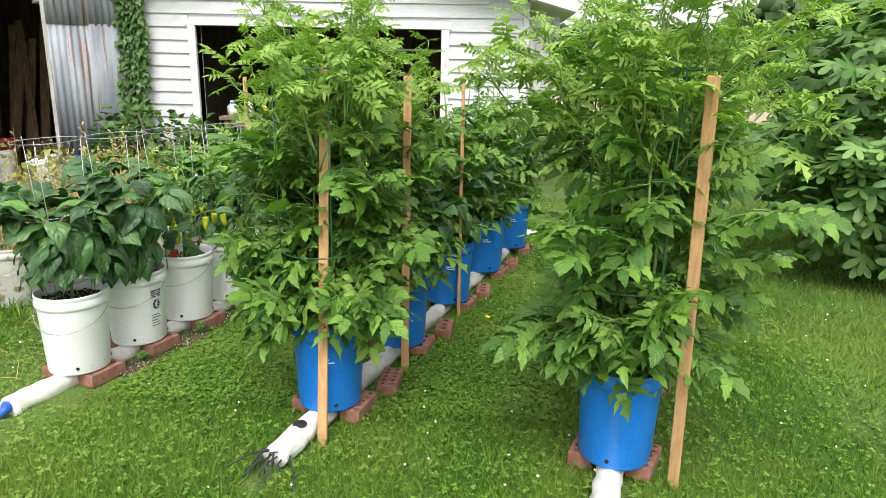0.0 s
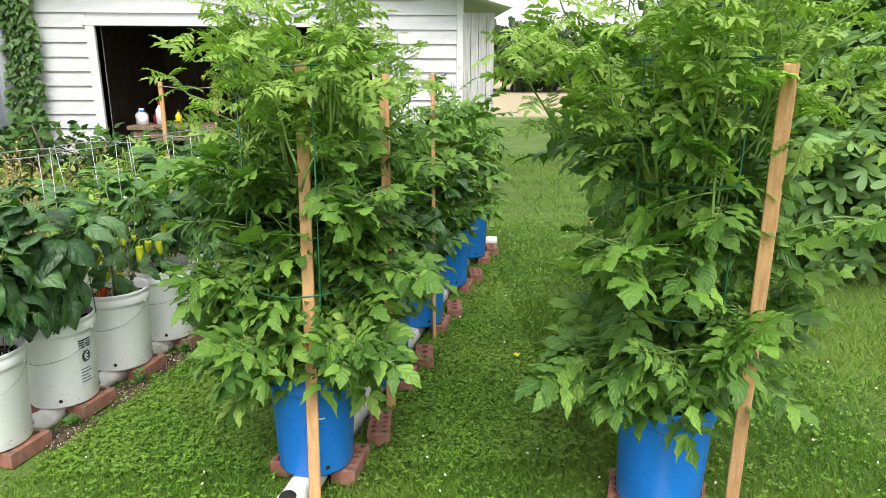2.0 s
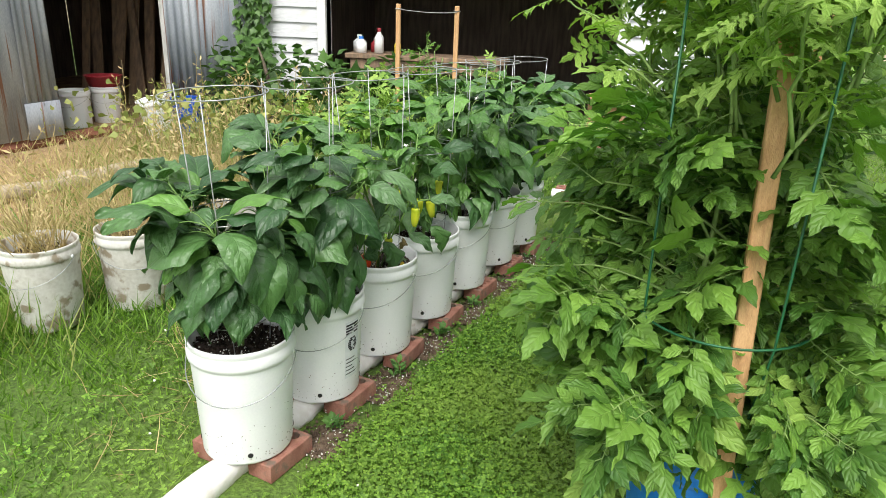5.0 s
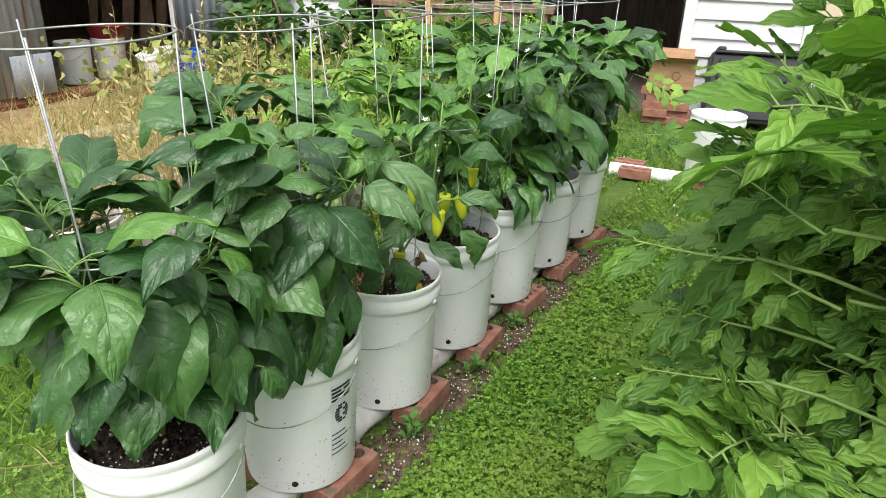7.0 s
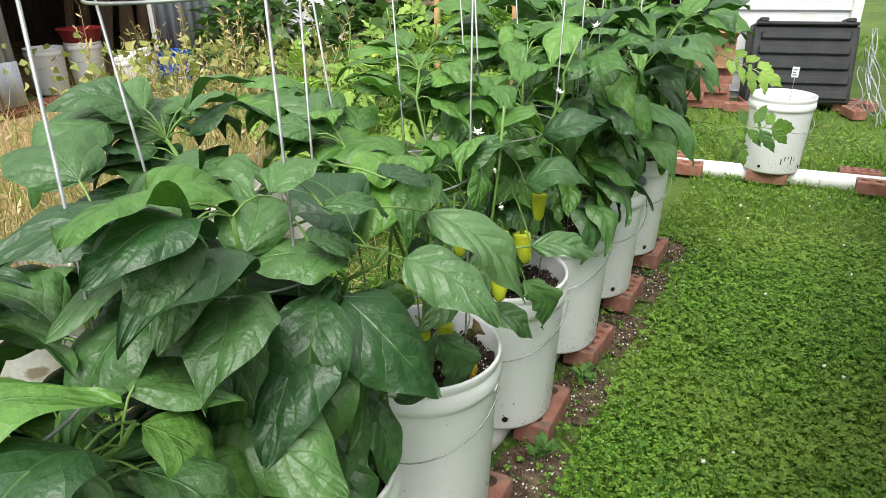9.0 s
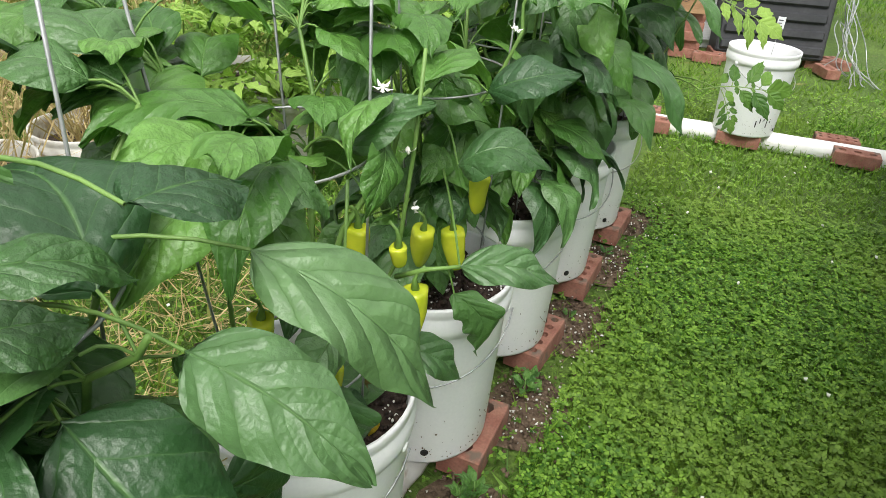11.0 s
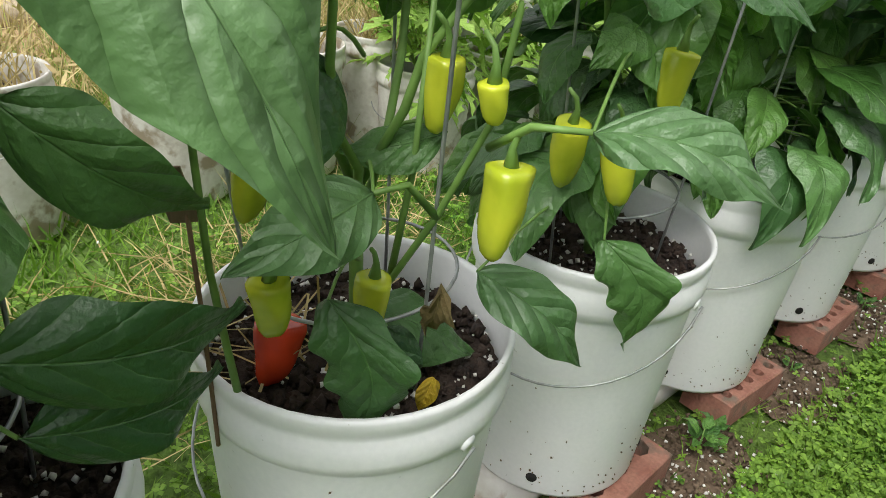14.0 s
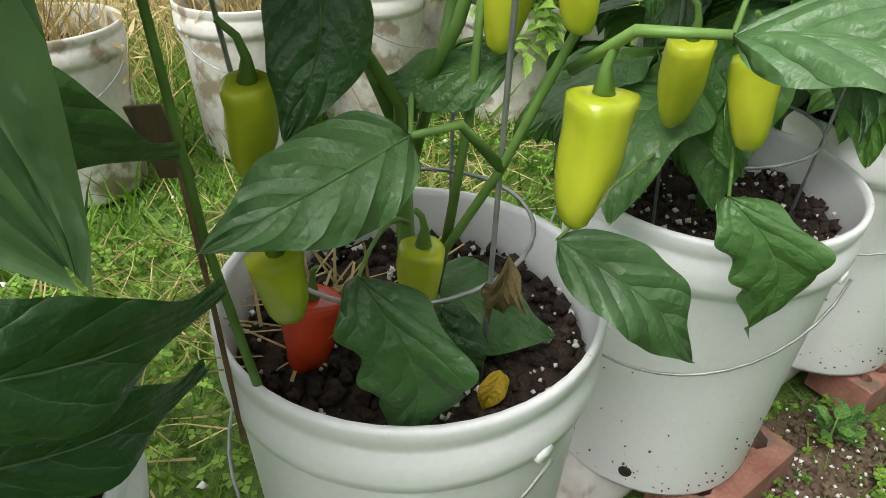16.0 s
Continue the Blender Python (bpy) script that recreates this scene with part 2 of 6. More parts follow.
M["weed"] = leaf_material("weed", (0.20, 0.26, 0.06), (0.42, 0.42, 0.14), 0.7, veins=False, thin=0.25, rnd="island")

# lawn, with worn earth by the shed and a dry field far off
mat, t, p = shader("lawn_ground")
n1, n2, n3 = noise_node(t, 1.3, 5), noise_node(t, 9, 6), noise_node(t, 70, 4)
green = ramp(t, n1.outputs[0], [(0.3, (0.055, 0.11, 0.014)), (0.7, (0.12, 0.20, 0.03))]).outputs[0]
green = mix(t, 0.6, green, ramp(t, n3.outputs[0], [(0.3, (0.15, 0.15, 0.15)), (0.7, (0.8, 0.8, 0.8))]).outputs[0], "OVERLAY")
green = mix(t, ramp(t, n2.outputs[0], [(0.62, (0, 0, 0)), (0.75, (1, 1, 1))]).outputs[0], green, (0.20, 0.20, 0.06))
co = t.nodes.new("ShaderNodeTexCoord")
sep = t.nodes.new("ShaderNodeSeparateXYZ")
t.links.new(co.outputs["Object"], sep.inputs[0])
mr = t.nodes.new("ShaderNodeMapRange")
mr.inputs[1].default_value, mr.inputs[2].default_value = 21.0, 22.0
t.links.new(sep.outputs[1], mr.inputs[0])
dry = mix(t, n2.outputs[0], (0.34, 0.28, 0.17), (0.46, 0.39, 0.26))
col = mix(t, mr.outputs[0], green, dry)
t.links.new(col, p.inputs["Base Color"])
p.inputs["Roughness"].default_value = 0.9
bump(t, p, n3.outputs[0], 0.8, 0.02)
M["lawn"] = mat
M["dirt"] = surface("trodden_earth_with_straw", (0.23, 0.14, 0.075), (0.40, 0.29, 0.15), 5, 0.95, bump_s=0.8, fine=70)


# ---- mesh tools ----
class Geo:
    def __init__(self):
        self.v, self.f, self.uv, self.n = [], [], [], 0

    def add(self, verts, faces, uv=None):
        verts = np.asarray(verts, float)
        self.v.append(verts)
        self.uv.append(np.zeros((len(verts), 2)) if uv is None else np.asarray(uv, float))
        o = self.n
        self.f += [tuple(i + o for i in f) for f in faces]
        self.n += len(verts)
        return self

    def box(self, lo, hi, b=0.004, m=None):
        lo, hi = np.array(lo, float), np.array(hi, float)
        b = min(b, *(0.45 * (hi - lo)))
        vs, idx = [], {}
        for i in range(8):
            s = [(i >> k) & 1 for k in range(3)]
            c = [hi[k] if s[k] else lo[k] for k in range(3)]
            for a in range(3):
                q = list(c)
                for k in range(3):
                    if k != a:
                        q[k] += -b if s[k] else b
                idx[i, a] = len(vs)
                vs.append(q)
        fs = []
        for a in range(3):
            u, w = (a + 1) % 3, (a + 2) % 3
            for s in (0, 1):
                ring = [(s << a) | (p << u) | (q << w) for p, q in ((0, 0), (1, 0), (1, 1), (0, 1))]
                f = [idx[i, a] for i in ring]
                fs.append(tuple(f if s else f[::-1]))
        for a in range(3):
            u, w = (a + 1) % 3, (a + 2) % 3
            for p in (0, 1):
                for q in (0, 1):
                    i0 = (p << u) | (q << w)
                    i1 = i0 | (1 << a)
                    f = [idx[i0, u], idx[i1, u], idx[i1, w], idx[i0, w]]
                    fs.append(tuple(f if p == q else f[::-1]))
        for i in range(8):
            f = (idx[i, 0], idx[i, 1], idx[i, 2])
            fs.append(f if bin(i).count("1") % 2 else f[::-1])
        vs = np.array(vs)
        if m is not None:
            vs = vs @ np.array(m.to_3x3()).T + np.array(m.translation)
        return self.add(vs, fs)

    def lathe(self, prof, n=40, c=(0, 0, 0)):
        a = np.linspace(0, 2 * np.pi, n, endpoint=False)
        vs = np.concatenate([np.stack([r * np.cos(a) + c[0], r * np.sin(a) + c[1], np.full(n, z + c[2])], -1) for r, z in prof])
        fs = [(k * n + i, k * n + (i + 1) % n, (k + 1) * n + (i + 1) % n, (k + 1) * n + i) for k in range(len(prof) - 1) for i in range(n)]
        return self.add(vs, fs)

    def tube(self, pts, r, n=6, cap=True):
        pts = np.asarray(pts, float)
        r = np.broadcast_to(np.asarray(r, float), (len(pts),))
        d = np.gradient(pts, axis=0)
        d /= np.linalg.norm(d, axis=1)[:, None] + 1e-9
        ref = np.array([0.0, 0, 1]) if abs(d[0, 2]) < 0.9 else np.array([1.0, 0, 0])
        vs = []
        a = np.linspace(0, 2 * np.pi, n, endpoint=False)
        for p, t_, rr in zip(pts, d, r):
            x = np.cross(t_, ref)
            x /= np.linalg.norm(x) + 1e-9
            y = np.cross(t_, x)
            vs.append(p + rr * (np.cos(a)[:, None] * x + np.sin(a)[:, None] * y))
        fs = [(k * n + (i + 1) % n, k * n + i, (k + 1) * n + i, (k + 1) * n + (i + 1) % n) for k in range(len(pts) - 1) for i in range(n)]
        if cap:
            fs += [tuple(range(n)), tuple(range((len(pts) - 1) * n, len(pts) * n))[::-1]]
        return self.add(np.concatenate(vs), fs)

    def ring(self, c, rad, r=0.002, n=40, tilt=(0, 0)):
        a = np.linspace(0, 2 * np.pi, n + 1)
        pts = np.stack([c[0] + rad * np.cos(a), c[1] + rad * np.sin(a), c[2] + tilt[0] * np.cos(a) + tilt[1] * np.sin(a)], -1)
        return self.tube(pts, r, 5, False)

    def mesh(self, name, mats, smooth=True):
        me = bpy.data.meshes.new(name)
        me.from_pydata(np.concatenate(self.v).tolist(), [], self.f)
        bm = bmesh.new()
        bm.from_mesh(me)
        bmesh.ops.recalc_face_normals(bm, faces=bm.faces)
        bm.to_mesh(me)
        bm.free()
        uv = np.concatenate(self.uv)
        if uv.any():
            lay = me.uv_layers.new(name="uv")
            li = np.zeros(len(me.loops), np.int32)
            me.loops.foreach_get("vertex_index", li)
            lay.data.foreach_set("uv", uv[li].ravel())
        for m_ in mats if isinstance(mats, (list, tuple)) else [mats]:
            me.materials.append(m_)
        me.polygons.foreach_set("use_smooth", [smooth] * len(me.polygons))
        me.update()
        return me


def template(geo):
    """Arrays of a small mesh, to be strewn many times."""
    return np.concatenate(geo.v), np.concatenate(geo.uv), np.array([i for f in geo.f for i in f]), np.array([len(f) for f in geo.f])


def strewn(name, sets, material, smooth=True):
    """One mesh out of many placed copies of small templates. sets: (template, rotations Nx3x3, places Nx3)."""
    V, U, L, T, off = [], [], [], [], 0
    for (v, uv, l, tot), R, P in sets:
        n = len(P)
        if not n:
            continue
        V.append((np.einsum("nij,vj->nvi", R, v) + P[:, None]).reshape(-1, 3))
        U.append(np.tile(uv, (n, 1))[np.add.outer(np.arange(n) * len(v), l).ravel()])
        L.append((np.add.outer(np.arange(n) * len(v), l) + off).ravel())
        T.append(np.tile(tot, n))
        off += n * len(v)
    V, U, L, T = np.concatenate(V), np.concatenate(U), np.concatenate(L), np.concatenate(T)
    me = bpy.data.meshes.new(name)
    me.vertices.add(len(V))
    me.vertices.foreach_set("co", V.astype(np.float32).ravel())
    me.loops.add(len(L))
    me.loops.foreach_set("vertex_index", L.astype(np.int32))
    me.polygons.add(len(T))
    me.polygons.foreach_set("loop_start", np.concatenate([[0], np.cumsum(T)[:-1]]).astype(np.int32))
    me.uv_layers.new(name="uv").data.foreach_set("uv", U.astype(np.float32).ravel())
    me.materials.append(material)
    me.update(calc_edges=True)
    me.polygons.foreach_set("use_smooth", [smooth] * len(T))
    return me


def frames_of(d, up, size):
    """Rotation-and-scale matrices whose y axis is d and whose z axis leans to up."""
    d = d / (np.linalg.norm(d, axis=1)[:, None] + 1e-9)
    x = np.cross(d, up)
    x /= np.linalg.norm(x, axis=1)[:, None] + 1e-9
    z = np.cross(x, d)
    return np.stack([x, d, z], -1) * size[:, None, None]


rng = np.random.default_rng(7)


def thing(name, loc=(0, 0, 0), label="", category="", group="", kind="", turn=0.0):
    ob = new(name)
    ob.matrix_world = pose(*loc, 0, 0, turn)
    return tagged(ob, label, category, group, kind)


def part(name, geo, material=None, parent=None, label="", smooth=True):
    me = geo if isinstance(geo, bpy.types.Mesh) else geo.mesh(name, material, smooth)
    ob = new(name, me)
    if parent is not None:
        ob.parent = parent
    return tagged(ob, label)


# rows of pots run along U, and lie side by side along V
U2, V2 = np.array([0.277, 0.961]), np.array([0.961, -0.277])
ROW_TURN = -16.1


def w_pot(n):
    return (-1.209 + 0.101 * (n - 1), 2.774 + 0.3515 * (n - 1))


def a_pot(n):
    return (0.020 + 0.200 * (n - 1), 2.590 + 0.680 * (n - 1))


def r_pot(n):
    return (1.165 + 0.22 * (n - 1), 2.305 + 0.70 * (n - 1))


POT_Z = 0.068


# ---- ground ----
g = Geo()
xs = np.concatenate([[-150, -40, -15], np.linspace(-8, 8, 41), [15, 40, 150]])
ys = np.concatenate([[-150, -40, -12], np.linspace(-3, 13, 41), [18, 25, 45, 150]])
X, Y = np.meshgrid(xs, ys)
Z = 0.012 * np.sin(X * 2.1 + 1) * np.sin(Y * 1.7) * (np.abs(X) < 9) * (np.abs(Y - 5) < 9) - 0.012
nx = len(xs)
g.add(np.stack([X.ravel(), Y.ravel(), Z.ravel()], -1), [(j * nx + i, j * nx + i + 1, (j + 1) * nx + i + 1, (j + 1) * nx + i) for j in range(len(ys) - 1) for i in range(nx - 1)])
tagged(part("ground", g, M["lawn"]), "mown green lawn with clover, a dry field far behind", "lawn", kind="structure")

g = Geo()
a = np.linspace(0, 2 * np.pi, 40, endpoint=False)
rad = np.array([1 + 0.18 * noise.noise((math.cos(k) * 1.5, math.sin(k) * 1.5, 3)) for k in a])
vs = [(-4.1, 5.9, 0.012)] + [(-4.1 + 1.55 * r_ * math.cos(k), 5.9 + 1.45 * r_ * math.sin(k), 0.004) for k, r_ in zip(a, rad)]
g.add(vs, [(0, i + 1, (i + 1) % 40 + 1) for i in range(40)])
tagged(part("bare_earth", g, M["dirt"]), "bare brown earth with dry straw before the shed", "earth", kind="structure")


# ---- white barn ----
BY = 7.95
OPEN_L, OPEN_R, OPEN_T = -2.84, 0.02, 1.84
WL, WR = -3.62, 0.93


PEAK = -1.55


def roof_z(x):
    """Underside of the barn roof over x."""
    return 2.03 + 0.272 * (1.48 - x) if x > PEAK else 2.03 + 0.272 * (x + 4.58)


barn = thing("wall_barn", (0, BY, 0), "white barn front with lapped boards and a wide dark opening", "wall", kind="structure")
g = Geo()


def gable_piece(geo, x0, x1, z0):
    """A stretch of the front wall from z0 up to the roof."""
    xs_ = [x0] + ([PEAK] if x0 < PEAK < x1 else []) + [x1]
    out = [(x_, z0) for x_ in (x0, x1)] + [(x_, roof_z(x_) - 0.004) for x_ in xs_[::-1]]
    n_ = len(out)
    geo.add([(x_, y_, z_) for y_ in (0.03, 0.15) for x_, z_ in out], [tuple(range(n_)), tuple(range(2 * n_ - 1, n_ - 1, -1))] + [(k, (k + 1) % n_, n_ + (k + 1) % n_, n_ + k) for k in range(n_)])


gable_piece(g, WL, OPEN_L, 0.0)
gable_piece(g, OPEN_R, WR, 0.0)
gable_piece(g, OPEN_L, OPEN_R, OPEN_T)
part("wall_core", g, M["siding"], barn, smooth=False)
LAP = 0.147


def lap_board(w):
    gg = Geo()
    z1 = LAP + 0.012
    gg.add([(0, 0.0, 0), (w, 0.0, 0), (w, 0.022, z1), (0, 0.022, z1), (0, 0.03, 0), (w, 0.03, 0), (w, 0.03, z1), (0, 0.03, z1)],
           [(0, 1, 2, 3), (4, 7, 6, 5), (0, 4, 5, 1), (3, 2, 6, 7), (0, 3, 7, 4), (1, 5, 6, 2)])
    return gg.mesh("lap_board", M["siding"], False)


boards = {}
for k in range(18):
    z = 0.06 + k * LAP
    spans = [(WL, OPEN_L - 0.09), (OPEN_R + 0.09, WR)] if z < OPEN_T + 0.05 else [(max(WL, (z + LAP + 0.02 - 2.03) / 0.272 - 4.58), -1.3), (-1.298, min(WR, 1.48 - (z + LAP + 0.02 - 2.03) / 0.272))]
    for x0, x1 in spans:
        w = round(x1 - x0, 3)
        if w not in boards:
            boards[w] = lap_board(w)
        ob = part("lap_board", boards[w], None, barn)
        ob.location = (x0, 0.0, z)
for nm, lo, hi in (("trim_board", (OPEN_L - 0.09, -0.012, 0), (OPEN_L, 0.17, OPEN_T + 0.002)), ("trim_board", (OPEN_R, -0.012, 0), (OPEN_R + 0.09, 0.17, OPEN_T + 0.002)),
                   ("trim_board", (OPEN_L - 0.12, -0.014, OPEN_T), (OPEN_R + 0.12, 0.17, OPEN_T + 0.07)), ("corner_board", (WR, -0.012, 0), (WR + 0.07, 0.15, 2.15))):
    part(nm, Geo().box(lo, hi, 0.004), M["trim"], barn, smooth=False)

# hung panel added here: its grey carries the shade below the roof overhang
lean = thing("wall_lean_to", (WR + 0.07, BY + 0.10, 0), "grey boards under the eave, their grey standing in for its shade", "wall", kind="structure")
for i in range(4):
    part("plank", Geo().box((0.085 * i, -0.09, 0.95), (0.085 * i + 0.08, -0.06, 2.0), 0.003), M["grey_boards"], lean, smooth=False)

g = Geo()
for y0, y1 in ((BY - 0.28, BY + 5.0),):
    pr = [(1.48, 2.03), (PEAK, 2.854), (-4.58, 2.03)]
    vs = [(x, y, z + dz) for y in (y0, y1) for dz in (0.0, 0.05) for x, z in pr]
    g.add(vs, [(0, 1, 4, 3), (1, 2, 5, 4), (6, 9, 10, 7), (7, 10, 11, 8), (0, 6, 7, 1), (1, 7, 8, 2), (3, 4, 10, 9), (4, 5, 11, 10), (0, 3, 9, 6), (2, 8, 11, 5)])
tagged(part("roof_barn", g, M["trim"], smooth=False), "white-edged barn roof with a low pitch", "roof", kind="structure")

# dark room behind the opening
room = thing("wall_barn_inside", (0, 0, 0), "dark unlit wooden inside of the barn", "wall", kind="structure")
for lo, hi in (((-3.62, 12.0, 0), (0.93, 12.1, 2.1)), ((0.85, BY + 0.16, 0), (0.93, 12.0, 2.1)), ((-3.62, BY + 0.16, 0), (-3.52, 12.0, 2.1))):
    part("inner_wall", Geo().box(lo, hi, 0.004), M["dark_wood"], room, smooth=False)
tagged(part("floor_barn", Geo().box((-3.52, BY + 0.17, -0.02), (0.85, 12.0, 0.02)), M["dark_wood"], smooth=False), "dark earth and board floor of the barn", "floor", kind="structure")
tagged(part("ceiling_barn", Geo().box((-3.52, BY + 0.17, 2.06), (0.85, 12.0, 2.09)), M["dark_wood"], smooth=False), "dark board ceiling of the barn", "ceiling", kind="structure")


def workbench(loc, w):
    b = thing("workbench", loc, "brown wooden workbench inside the dark barn", "workbench")
    part("top", Geo().box((0, 0, 0.72), (w, 0.55, 0.77), 0.006), M["board"], b, smooth=False)
    part("apron", Geo().box((0.05, 0.03, 0.60), (w - 0.05, 0.05, 0.72), 0.004), M["board"], b, smooth=False)
    for x in (0.05, w - 0.12):
        for y in (0.05, 0.43):
            part("leg", Geo().box((x, y, 0), (x + 0.07, y + 0.07, 0.72), 0.004), M["board"], b, smooth=False)
    return b


workbench((-2.75, 8.25, 0.02), 1.7)


def bottle(loc, h, r, mat, cap, label):
    b = thing("bottle", loc, label, "bottle", "bottles on the bench")
    part("body", Geo().lathe([(0, 0), (r, 0.004), (r, h * 0.62), (r * 0.4, h * 0.82), (r * 0.36, h * 0.88), (0, h * 0.88)], 16), M[mat], b)
    part("cap", Geo().lathe([(r * 0.42, h * 0.86), (r * 0.42, h), (0, h)], 12), M[cap], b)


for x, y, h, r, mt, cp, lb in ((-2.30, 8.36, 0.17, 0.06, "white_plastic", "blue_plastic", "white plastic bottle on the workbench"), (-2.12, 8.42, 0.26, 0.05, "white_plastic", "red_plastic", "slim white bottle on the workbench"),
                            (-1.90, 8.36, 0.17, 0.035, "yellow", "ink", "yellow spray bottle on the workbench"), (-2.36, 8.5, 0.18, 0.07, "paper", "white_plastic", "pale jar on the workbench"),
                            (-2.20, 8.55, 0.15, 0.05, "red_plastic", "ink", "dull red can on the workbench")):
    bottle((x - 0.3, y, 0.79), h, r, mt, cp, lb)
rail = thing("shelf_bar", (-1.15, 8.7, 1.62), "thin pale bar across the dark barn", "shelf")
part("bar", Geo().box((-0.2, 0, 0), (2.05, 0.03, 0.025), 0.003), M["trim"], rail, smooth=False)
part("bracket", Geo().box((1.9, 0.03, -0.12), (1.93, 0.06, 0.0), 0.003), M["trim"], rail, smooth=False)

# ---- tin shed ----
shed = thing("wall_shed", (0, 0, 0), "grey corrugated tin shed front with streaks of rust", "wall", kind="structure")


def tin_sheet(p0, p1, z0, z1, pitch=0.068, amp=0.009):
    """A corrugated sheet with thickness from p0 to p1 on the plan."""
    p0, p1 = np.array(p0, float), np.array(p1, float)
    w = np.linalg.norm(p1 - p0)
    d, nrm = (p1 - p0) / w, np.array([(p1 - p0)[1], -(p1 - p0)[0]]) / w
    n = max(8, int(w / pitch * 6))
    gg = Geo()
    zs = [z0, (z0 + z1) / 2, z1]
    s = np.linspace(0, w, n + 1)
    off = amp * np.sin(s / pitch * 2 * np.pi)
    vs = []
    for side in (0.0, -0.003):
        for z in zs:
            for si, oi in zip(s, off):
                q = p0 + d * si + nrm * (oi + side + 0.01 * noise.noise((si * 1.5, z, 2)))
                vs.append((q[0], q[1], z))
    m1 = n + 1
    fs = []
    for b in (0, 3):
        for r in (0, 1):
            fs += [((b + r) * m1 + i, (b + r) * m1 + i + 1, (b + r + 1) * m1 + i + 1, (b + r + 1) * m1 + i) for i in range(n)]
    fs += [(i, i + 1, 3 * m1 + i + 1, 3 * m1 + i) for i in range(n)] + [(2 * m1 + i, 2 * m1 + i + 1, 5 * m1 + i + 1, 5 * m1 + i) for i in range(n)]
    gg.add(vs, fs)
    return gg


HINGE, FREE = np.array([-3.66, 7.90]), np.array([-4.25, 7.36])
dd = HINGE - FREE
door = thing("door_1", (0, 0, 0), "open shed door of grey rusty corrugated tin", "door", kind="structure")
part("tin_sheet", tin_sheet(FREE, FREE + dd * 0.55, 0.36, 1.86), M["tin"], door)
part("tin_sheet", tin_sheet(FREE + dd * 0.52 + np.array([0.008, -0.008]), HINGE, 0.36, 1.82, amp=0.004, pitch=0.14), M["tin"], door)
part("tin_sheet", tin_sheet(FREE + np.array([0.006, -0.006]), HINGE + np.array([0.006, -0.006]), 1.80, 2.5), M["tin"], door)
g = Geo()
for q in (FREE, HINGE):
    g.box((q[0] - 0.06, q[1] + 0.02, 0.34), (q[0] - 0.01, q[1] + 0.08, 2.5), 0.004)
for z in (0.45, 1.3, 2.2):
    g.tube([(FREE[0] - 0.02, FREE[1] + 0.05, z), (HINGE[0] - 0.03, HINGE[1] + 0.04, z)], 0.025, 4)
part("door_frame", g, M["grey_boards"], door, smooth=False)

LD0, LD1 = np.array([-5.17, 4.85]), np.array([-4.80, 6.48])
ld = thing("door_2", (0, 0, 0), "large tin-clad shed door standing open", "door", kind="structure")
dl = LD1 - LD0
part("tin_sheet", tin_sheet(LD0, LD0 + dl * 0.84, 0.10, 2.6, pitch=0.3, amp=0.005), M["tin"], ld)
part("tin_sheet", tin_sheet(LD0 + dl * 0.82 + np.array([0.012, -0.004]), LD1, 0.36, 2.6), M["tin"], ld)
part("tin_sheet", tin_sheet(LD0 + dl * 0.80 + np.array([0.02, -0.006]), LD1 + np.array([0.012, 0]), 0.09, 0.40, pitch=0.3, amp=0.003), M["tin"], ld)
g = Geo()
for z in (0.25, 1.3, 2.4):
    g.tube([(LD0[0] - 0.05, LD0[1], z), (LD1[0] - 0.05, LD1[1], z)], 0.03, 4)
part("door_frame", g, M["grey_boards"], ld, smooth=False)
sill = thing("trim_sill", (0, 0, 0), "red-brown rotten sill beam under the tin door", "beam", kind="structure")
part("beam", Geo().tube([(-5.25, 4.75, 0.045), (-4.84, 6.55, 0.045), (-4.72, 7.0, 0.04)], 0.06, 6), M["rust_beam"], sill, smooth=False)

for lo, hi in (((-8.2, 11.0, 0), (-3.65, 11.1, 3.0)), ((-8.3, 5.0, 0), (-8.2, 11.0, 3.0)), ((-3.73, 8.12, 0), (-3.65, 11.0, 3.0)), ((-8.2, 4.9, 0), (-5.3, 5.0, 3.0))):
    part("shed_wall", Geo().box(lo, hi, 0.004), M["dark_wood"], shed, smooth=False)
tagged(part("ceiling_shed", Geo().box((-8.2, 5.0, 2.5), (-4.9, 11.0, 2.55)).box((-4.9, 7.2, 2.5), (-3.74, 11.0, 2.55)), M["dark_wood"], smooth=False), "dark shed roof boards", "ceiling", kind="structure")
tagged(part("floor_shed", Geo().box((-8.2, 7.2, -0.02), (-3.74, 11.0, 0.012)), M["dirt"], smooth=False), "bare earth floor of the shed", "floor", kind="structure")
for i in range(8):
    x = -6.2 + 0.14 * i + rng.normal(0, 0.03)
    b = thing("leaning_board", (x, 8.6 + 0.1 * (i % 3), 0.0), "old brown board leaning upright in the shed", "board", "boards leaning in the shed")
    h = 1.5 + 0.5 * rng.random()
    part("board", Geo().box((-0.05, -0.012, 0), (0.05 + 0.03 * (i % 2), 0.012, h), 0.003, pose(0, 0, 0.012, -14, 6 * rng.normal(), 0)), M["board"], b, smooth=False)


